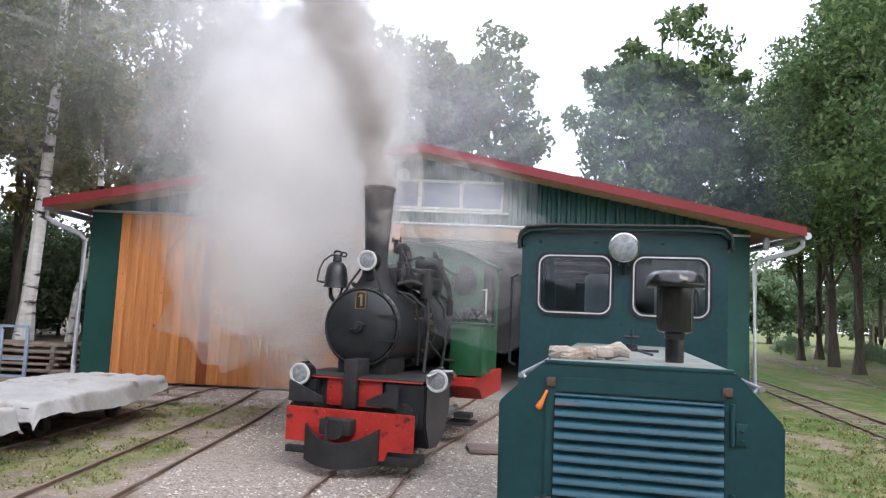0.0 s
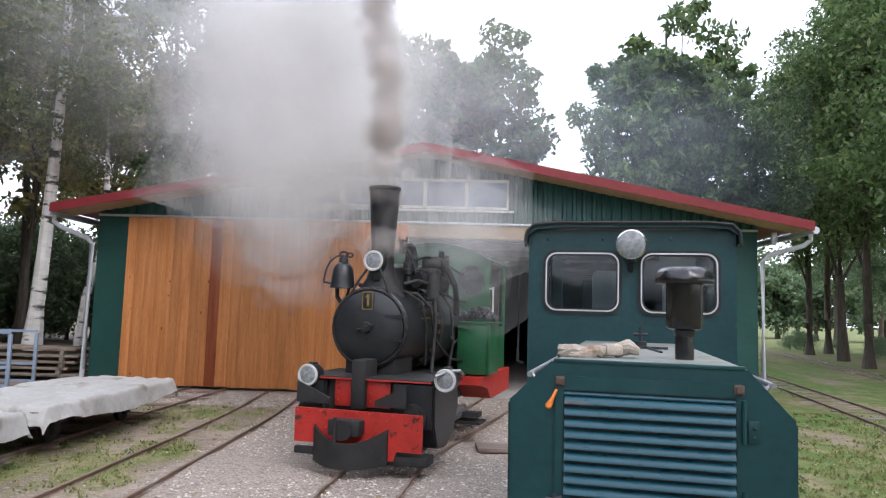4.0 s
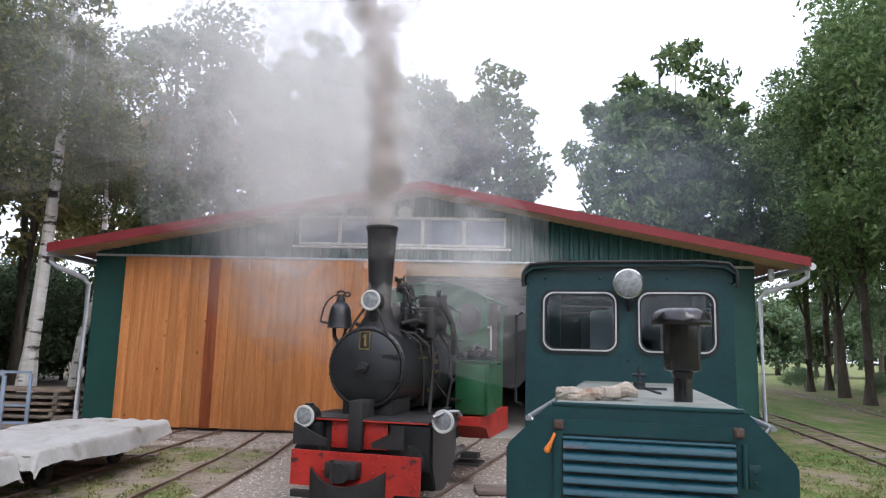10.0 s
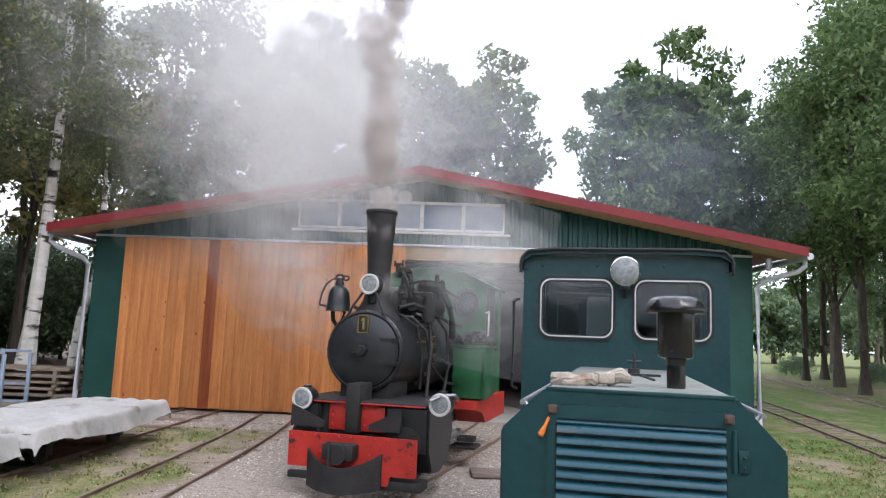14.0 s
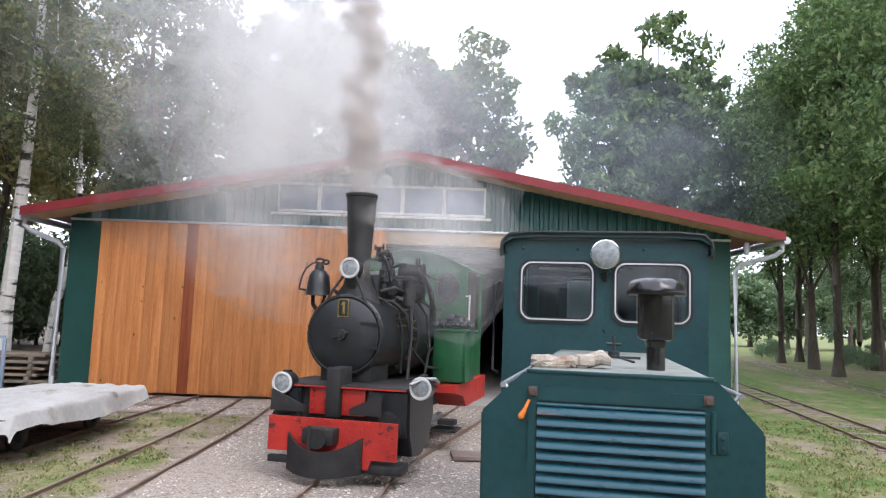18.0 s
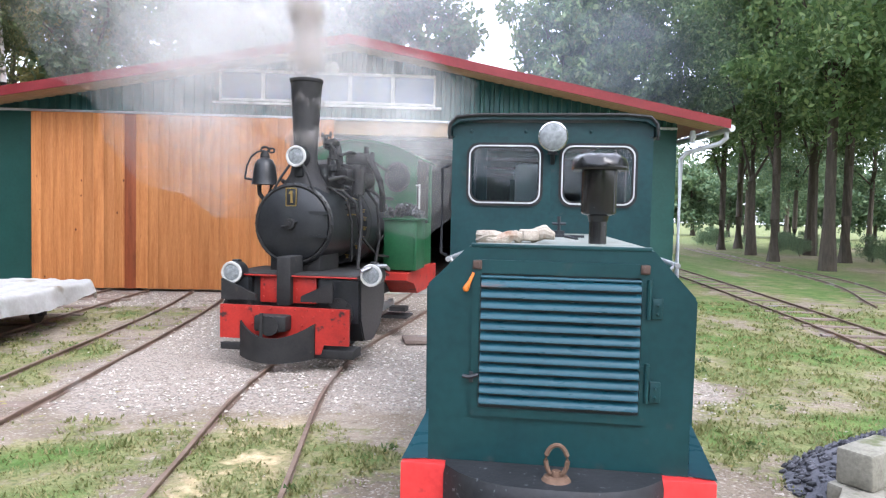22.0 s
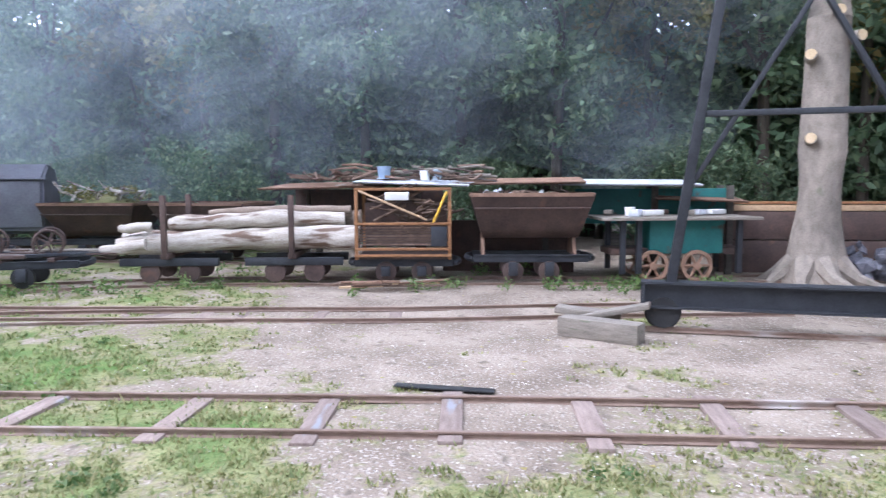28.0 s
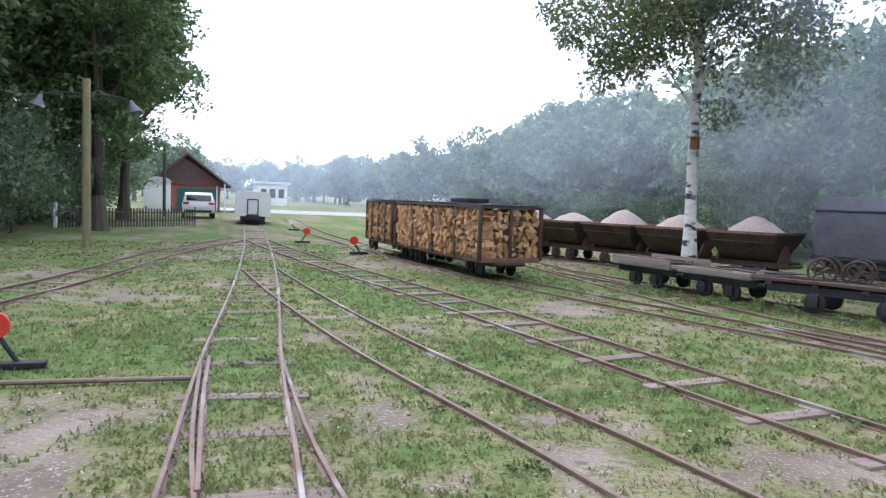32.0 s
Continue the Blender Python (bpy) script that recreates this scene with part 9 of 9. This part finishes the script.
# ---- grass, pebbles and leaves on the ground ----
rs = np.random.RandomState(3)
gv, gf, south = [], [], []
want, tries = 0, 0
while want < 46000 and tries < 400000:
    tries += 1
    r = 2.0 + 22.0 * rs.random() ** 1.6
    a = rs.uniform(-0.95, 3.7)
    x, y = -r * math.sin(a), r * math.cos(a)
    if x < -12.5 or y > 13.8 or (x > 12 and y > 8):
        continue
    v = veg_at(x, y) + 0.34 * fbm(x, y, 6.0, 2.0)
    if v < 0.46 or rs.random() > 0.25 + v:
        continue
    want += 1
    tall = (0.012 + 0.020 * rs.random()) * (1 + 1.2 * max(0, v - 0.7)) * (1.9 if rs.random() < 0.06 else 1)
    for k in range(4):
        t = rs.uniform(0, 6.283)
        bx, by = x + rs.normal() * 0.03, y + rs.normal() * 0.03
        w = rs.uniform(0.004, 0.009) * (1 + r / 9)
        ln = rs.uniform(0.5, 1.0) * tall
        i0 = len(gv)
        gv += [(bx - w * math.sin(t), by + w * math.cos(t), -0.012), (bx + w * math.sin(t), by - w * math.cos(t), -0.012), (bx + ln * 1.1 * math.cos(t), by + ln * 1.1 * math.sin(t), ln * rs.uniform(0.6, 1.4))]
        (south if rs.random() < smooth01(1.5, 6.0, -y) else gf).append((i0, i0 + 1, i0 + 2))


def blades(faces, material, label):
    pick = [gv[i] for f in faces for i in f]
    return tagged(new("grass", soup("grass", pick, [(i, i + 1, i + 2) for i in range(0, len(pick), 3)], material)), label, "grass", kind="stuff")


blades(gf, M["grass"], "short worn grass and moss in the yard")
blades(south, M["grass_green"], "short fresh green grass between the southern tracks")
cs = []
while len(cs) < 150:
    r, a = 2.2 + 13 * rs.random() ** 1.4, rs.uniform(-0.75, 3.5)
    x, y = -r * math.sin(a), r * math.cos(a)
    if x > -11 and y < 12.5 and veg_at(x, y) > 0.55 and fbm(x, y, 0.8, 6.0) > 0.12:
        cs.append((x, y, 0.018))
v, f = leaf_quads(rs, cs, [0.075] * len(cs), 26, 0.020, 0.35)
v[:, 2] = np.maximum(v[:, 2], -0.01)
tagged(new("weeds", np_mesh("weeds", v, f, M["weed"])), "low broad-leaved weeds in the yard grass", "weeds", kind="stuff")


def scatter(name, n, material, label, cat, size, where, seed, flat=0.6):
    """Many small faceted stones lying on the ground."""
    rs = np.random.RandomState(seed)
    base = np.array([(1, 0, 0), (-0.5, 0.86, 0), (-0.5, -0.86, 0), (0.1, 0, 0.9)], float)
    tri = [(0, 1, 3), (1, 2, 3), (2, 0, 3)]
    V, F = [], []
    while n > 0:
        x, y = where(rs)
        if x is None:
            continue
        n -= 1
        s = size * rs.uniform(0.4, 1.3)
        t = rs.uniform(0, 6.283)
        c, q = math.cos(t), math.sin(t)
        i0 = len(V)
        for bx, by, bz in base * rs.uniform(0.7, 1.3, (4, 3)):
            V.append((x + s * (bx * c - by * q), y + s * (bx * q + by * c), -0.016 + s * bz * flat + 0.006))
        F += [(i0 + a, i0 + b, i0 + d) for a, b, d in tri]
    tagged(new(name, soup(name, V, F, material)), label, cat, kind="stuff")


def on_gravel(rs):
    x, y = rs.uniform(-8, 5), rs.uniform(3.5, 14)
    return (x, y) if gravel_at(x, y) > rs.uniform(0.25, 0.8) else (None, None)


def on_yard(rs):
    r, a = 2.0 + 14 * rs.random() ** 1.3, rs.uniform(-0.6, 3.4)
    x, y = -r * math.sin(a), r * math.cos(a)
    return (x, y) if -12 < x and y < 13 else (None, None)


scatter("gravel", 16000, M["stone"], "pale gravel before the shed", "gravel", 0.020, on_gravel, 4)
scatter("pebbles", 3500, M["stone"], "scattered pale pebbles in the yard", "pebbles", 0.014, on_yard, 5)
scatter("fallen_leaves", 2600, M["leaf_yellow"], "fallen yellow leaves on the ground", "fallen leaves", 0.028, on_yard, 6, 0.15)


# ---- smoke ----
def puff_mesh(seed, r, shells, material, rough=0.38, freq=1.6, detail=2, stretch=1.0):
    """A billow: uneven shells one inside the other, thin at the edge."""
    bm = bmesh.new()
    for i in range(shells):
        f = 1.0 - i / shells * 0.82
        vs = bmesh.ops.create_icosphere(bm, subdivisions=detail, radius=1.0)["verts"]
        for v in vs:
            d = v.co.normalized()
            n_ = noise.noise(d * freq + Vector((seed * 3.1, i * 0.35, 0))) + 0.5 * noise.noise(d * freq * 2.3 + Vector((0, seed, i * 0.5)))
            v.co = d * r * f * (1 + rough * n_)
            v.co.z *= stretch
    return mesh_of("smoke_puff", bm, material, 180)


PLUME = [puff_mesh(i, 0.19 + 0.025 * (i % 4), 4, M["smoke"], 0.45, 1.5) for i in range(6)]
WIDE = [puff_mesh(20 + i, 0.36 + 0.05 * i, 3, M["smoke_wide"], 0.45, 1.5) for i in range(3)]
MIST = [puff_mesh(60 + i, 1.0, 4, M["mist"], 0.5, 1.2) for i in range(4)]
VEIL = [puff_mesh(80 + i, 1.0, 3, M["veil"], 0.55, 1.5) for i in range(4)]
CLOUD = [puff_mesh(40 + i, 1.0, 3, M["haze"], 0.42, 1.3) for i in range(5)]
TOP = steam.matrix_basis @ Vector((BX, CY, 3.05))
BOX = steam.matrix_basis @ Vector((BX, 1.05, 1.52))
MOVES = []
rp = random.Random(21)


def lean(t):
    """How far the wind bends the plume to the west at each time."""
    return 0.36 * (1 - smooth01(1.8, 5.0, t)) + 0.05 + 0.05 * math.sin(t * 0.9)


te, k = -3.3, 0
while te < 32.0:
    ob = tagged(new("smoke_puff", PLUME[k % 6]), "brown-grey billow of smoke rising from the chimney", "smoke", "plume of the chimney")
    ux, uy = rp.uniform(-0.15, 0.13), rp.uniform(-0.13, 0.13)
    spin = rp.uniform(-14, 14)

    def at(age, te=te, ux=ux, uy=uy):
        h = 1.75 * age - 0.05 * age * age
        w = lean(te + age)
        sway = 0.05 * math.sin(2.1 * (te + 0.5 * age)) * min(age, 2)
        return (TOP.x + ux * age - w * h * min(1.0, 0.35 + 0.4 * age) + sway, TOP.y + uy * age + 0.06 * h, TOP.z + h)

    rows = []
    if te > 0.35:
        rows += [(0.0, pose(BOX.x, BOX.y, BOX.z)), (te - 0.3, pose(BOX.x, BOX.y, BOX.z))]
    for age in (0.0, 0.5, 1.1, 1.8, 2.6, 3.6, 5.0, 7.0):
        t = te + age
        if t < -1e-6 or t > 31.9:
            continue
        if not rows and t > 0.04:
            rows.append((0.0, pose(*at(-te), 0, 0, spin * -te)))
        if not rows or t - rows[-1][0] > 0.05:
            rows.append((t, pose(*at(age), 0, 0, spin * age)))
    p = at(32.0 - te) if te < 25 else None
    if p:
        rows.append((32.0, pose(p[0] - 3, p[1], min(p[2], 45 + te), 0, 0, spin * 7.5)))
    else:
        rows.append((32.0, pose(*at(32.0 - te), 0, 0, spin * 7)))
    if len(rows) < 2:
        rows = [(0.0, rows[0][1])] + rows
    MOVES.append((ob, rows))
    te += 0.085 if te < 25 else 0.4
    k += 1

for i in range(16):
    te = -0.55 - i * 0.17
    ob = tagged(new("smoke_puff", WIDE[i % 3]), "wide brown-grey billow blown aside above the chimney", "smoke", "plume of the chimney")
    ux, uy, uz = rp.uniform(-0.16, 0.12), rp.uniform(-0.1, 0.1), rp.uniform(-0.1, 0.1)
    rows = []
    for t in (0.0, 0.5, 1.0, 1.6, 2.3, 3.2, 4.5, 7.0):
        age = t - te
        h = 1.55 * age - 0.05 * age * age
        rows.append((t, pose(TOP.x + ux * age - 0.30 * h * min(1.0, 0.35 + 0.4 * age) - 0.04 * t * t, TOP.y + uy * age + 0.05 * h, TOP.z + h + uz, 0, 0, 10 * t)))
    rows.append((32.0, pose(TOP.x - 18, TOP.y + 6, TOP.z + 32, 0, 0, 90)))
    MOVES.append((ob, rows))


def cloud(p0, s, moves, k, label="pale thin smoke drifting over the yard", kind=None):
    """A thin cloud of size s: positions at given times."""
    ob = tagged(new("smoke_cloud", (kind or CLOUD)[k % 4]), label, "smoke", "drifting smoke")
    ob.scale = s
    MOVES.append((ob, [(t, pose(*p, 0, 0, rz)) for t, p, rz in moves]))


k = 0
for i in range(24):
    x, y, z = rp.uniform(-3.4, -1.6), rp.uniform(8.4, 11.8), rp.uniform(1.0, 5.0)
    s = rp.uniform(0.85, 1.35)
    dx, dz = rp.uniform(-3.6, 1.8), rp.uniform(-0.5, 3.0)
    vx, vy, vz = -rp.uniform(0.10, 0.30), rp.uniform(0.3, 0.7), rp.uniform(0.35, 0.75)
    cloud(None, (s, s, s * 1.1), [(0.0, (x, y, z), 0), (3.0, (x + vx * 3, y + vy * 2, z + vz * 3), 15), (6.0, (x + dx, y + vy * 7 + 1, z + vz * 7 + dz), 30), (9.5, (x + 2.4 * dx, y + vy * 14 + 6, z + vz * 12 + 5), 45), (32.0, (x - 12, y + 20, z + 30), 100)], k)
    k += 1
# smoke hanging left of the chimney and before the gable all the while
for i in range(20):
    x, y, z = -1.5 - 2.4 * (i / 19) ** 1.3 + rp.uniform(-0.4, 0.5), rp.uniform(9.2, 12.6), 2.9 + 4.6 * rp.random()
    s = rp.uniform(0.9, 1.5)
    lift = rp.uniform(0.2, 0.6)
    cloud(None, (s, s, s * 1.15), [(0.0, (x - 0.5, y, z - lift), 0), (7.0, (x + 0.1, y + 0.2, z), 25), (14.0, (x - 0.2, y, z + lift), 50), (21.0, (x + 0.15, y, z + 0.1), 70), (27.0, (x - 0.2, y, z - lift), 95), (32.0, (x, y, z), 110)], k, kind=CLOUD if i % 5 < 1 else VEIL)
    k += 1
# early smoke before the western trees, blown away later on
for x, y, z, s in ((-9.5, 15.0, 6.5, 2.6), (-11.0, 16.0, 9.0, 3.0), (-7.0, 15.5, 7.0, 2.6), (-5.0, 15.0, 6.5, 2.2)):
    cloud(None, (s, s, s * 0.9), [(0.0, (x, y, z), 0), (6.0, (x - 0.3, y + 0.3, z + 0.4), 20), (13.0, (x - 0.6, y + 1, z + 1.5), 40), (19.0, (x - 5, y + 6, z + 9), 65), (32.0, (x - 10, y + 14, z + 22), 90)], k, kind=VEIL)
    k += 1
# thinner smoke drifting off before the trees west of the shed
for x, y, z, s in ((-8.5, 16.5, 8.5, 3.0), (-10.5, 17.0, 7.5, 3.0), (-5.5, 15.0, 9.0, 2.8), (-12.0, 17.5, 10.0, 3.4), (-7.5, 18.0, 11.5, 3.4)):
    cloud(None, (s, s, s * 0.9), [(0.0, (x + 1.0, y, z), 0), (5.0, (x + 0.5, y + 0.2, z + 0.4), 20), (12.0, (x + 0.1, y, z - 0.2), 40), (20.0, (x + 0.8, y, z + 0.3), 65), (32.0, (x + 0.5, y, z), 90)], k, kind=VEIL)
    k += 1
for i in range(7):
    x, y, z = rp.uniform(-4.8, 0.4), rp.uniform(11, 20), rp.uniform(3.8, 9.5)
    s = rp.uniform(1.6, 2.9)
    w = rp.uniform(0, 6)
    cloud(None, (s * 1.2, s, s), [(0.0, (x - 0.6, y, z), 0), (8.0, (x, y + 0.4, z + 0.3), 30), (16.0, (x - 0.5, y, z - 0.2), 60), (24.0, (x + 0.3, y + 0.3, z + 0.3), 90), (32.0, (x - 0.4, y, z), 110)], k, kind=VEIL)
    k += 1
for x, y, z, s in ((-2.4, 8.9, 3.3, 0.8), (-2.9, 10.0, 2.5, 0.9), (-2.2, 9.2, 2.2, 0.7), (-0.6, 8.6, 2.6, 0.7), (-0.2, 9.8, 2.9, 0.8), (-3.4, 11.5, 3.8, 1.1), (0.3, 11.8, 3.3, 0.9), (0.05, 8.9, 2.0, 0.8), (0.1, 9.6, 2.6, 0.9)):
    cloud(None, (s, s, s), [(0.0, (x, y, z), 0), (6.0, (x - 0.25, y + 0.1, z + 0.2), 25), (13.0, (x + 0.15, y, z - 0.1), 50), (19.0, (x - 0.2, y + 0.1, z + 0.15), 75), (25.0, (x + 0.1, y, z), 100), (32.0, (x - 0.2, y, z + 0.1), 125)], k, kind=VEIL)
    k += 1
# smoke drawn under the lintel of the open bay
for x, y, z, s in ((0.2, 13.3, 2.9, 0.65), (-0.2, 12.6, 3.2, 0.8), (0.9, 13.2, 3.2, 0.6), (0.0, 13.0, 3.9, 0.9), (-1.0, 12.9, 4.0, 0.9)):
    cloud(None, (s, s, s), [(0.0, (x, y, z), 0), (11.0, (x + 0.15, y, z + 0.1), 20), (22.0, (x - 0.1, y, z - 0.05), 45), (32.0, (x, y, z), 60)], k, "thin smoke caught under the shed lintel", VEIL)
    k += 1
# thin haze shells added to lighten the dark trees round the shed
for x, y, z, s in ((4, 26, 8, 4.5), (-4, 26, 8, 5.5), (0.5, 27, 9, 5), (9.0, 29, 8.5, 4.6)):
    cloud(None, (s, s, s * 0.8), [(0.0, (x, y, z), 0), (10.0, (x - 0.4, y + 0.2, z + 0.1), 15), (20.0, (x + 0.3, y, z), 30), (32.0, (x - 0.3, y, z), 45)], k, "thin bluish haze shell added before the trees", MIST)
    k += 1
# bluish distance haze, added as see-through shells along the wood and over the far yard
for x, y, z, s in ((-15.2, -6.0, 2.4, 2.3), (-15.4, -9.0, 2.2, 2.4), (-15.6, -12.2, 2.4, 2.6), (-15.8, -15.5, 2.2, 2.4), (-15.0, 1.8, 3.2, 2.2), (-14.4, -0.9, 6.8, 2.2), (-14.6, 0.2, 5.5, 2.2), (-14.6, 3.6, 6.0, 2.4), (-13.8, -1.6, 4.4, 2.0), (-13.4, -2.6, 3.4, 2.2), (-13.6, -4.2, 7.4, 2.8), (-12.5, -5.5, 4.0, 2.6), (-12.6, -7.4, 5.2, 3.0), (-12.4, -6.2, 6.2, 2.8), (-13.0, -9.0, 4.2, 2.8), (-12.8, -10.6, 6.4, 3.2), (-13.4, -9.6, 7.6, 3.2), (-14.5, -12.5, 5.0, 3.2), (-13.8, -12.0, 3.6, 2.6), (-13.4, -3.8, 5.8, 2.6), (-16.0, -17.0, 5.0, 4.0), (-11.5, -7.0, 6.5, 2.5), (-14, -21, 5, 4.5), (-17, -28, 5, 5.5), (-20, -38, 5, 7), (-16, -50, 5, 8), (-20, -65, 5, 10), (-8, -75, 5, 11), (-18, -90, 5, 12), (-3, -95, 5, 12), (-10, -115, 6, 14), (-20, -120, 6, 15)):
    cloud(None, (s * 1.1, s * 1.1, s * 0.8), [(0.0, (x, y, z), 0), (16.0, (x - 0.3, y - 0.5, z + 0.1), 20), (28.0, (x, y - 0.8, z), 30), (32.0, (x, y - 1.0, z), 35)], k, "thin bluish haze shell added along the wood", MIST)
    k += 1


def motions():
    """All that moves: the billows of the plume, the drifting smoke and the added haze."""
    for ob, rows in MOVES:
        walk(ob, rows)


motions()
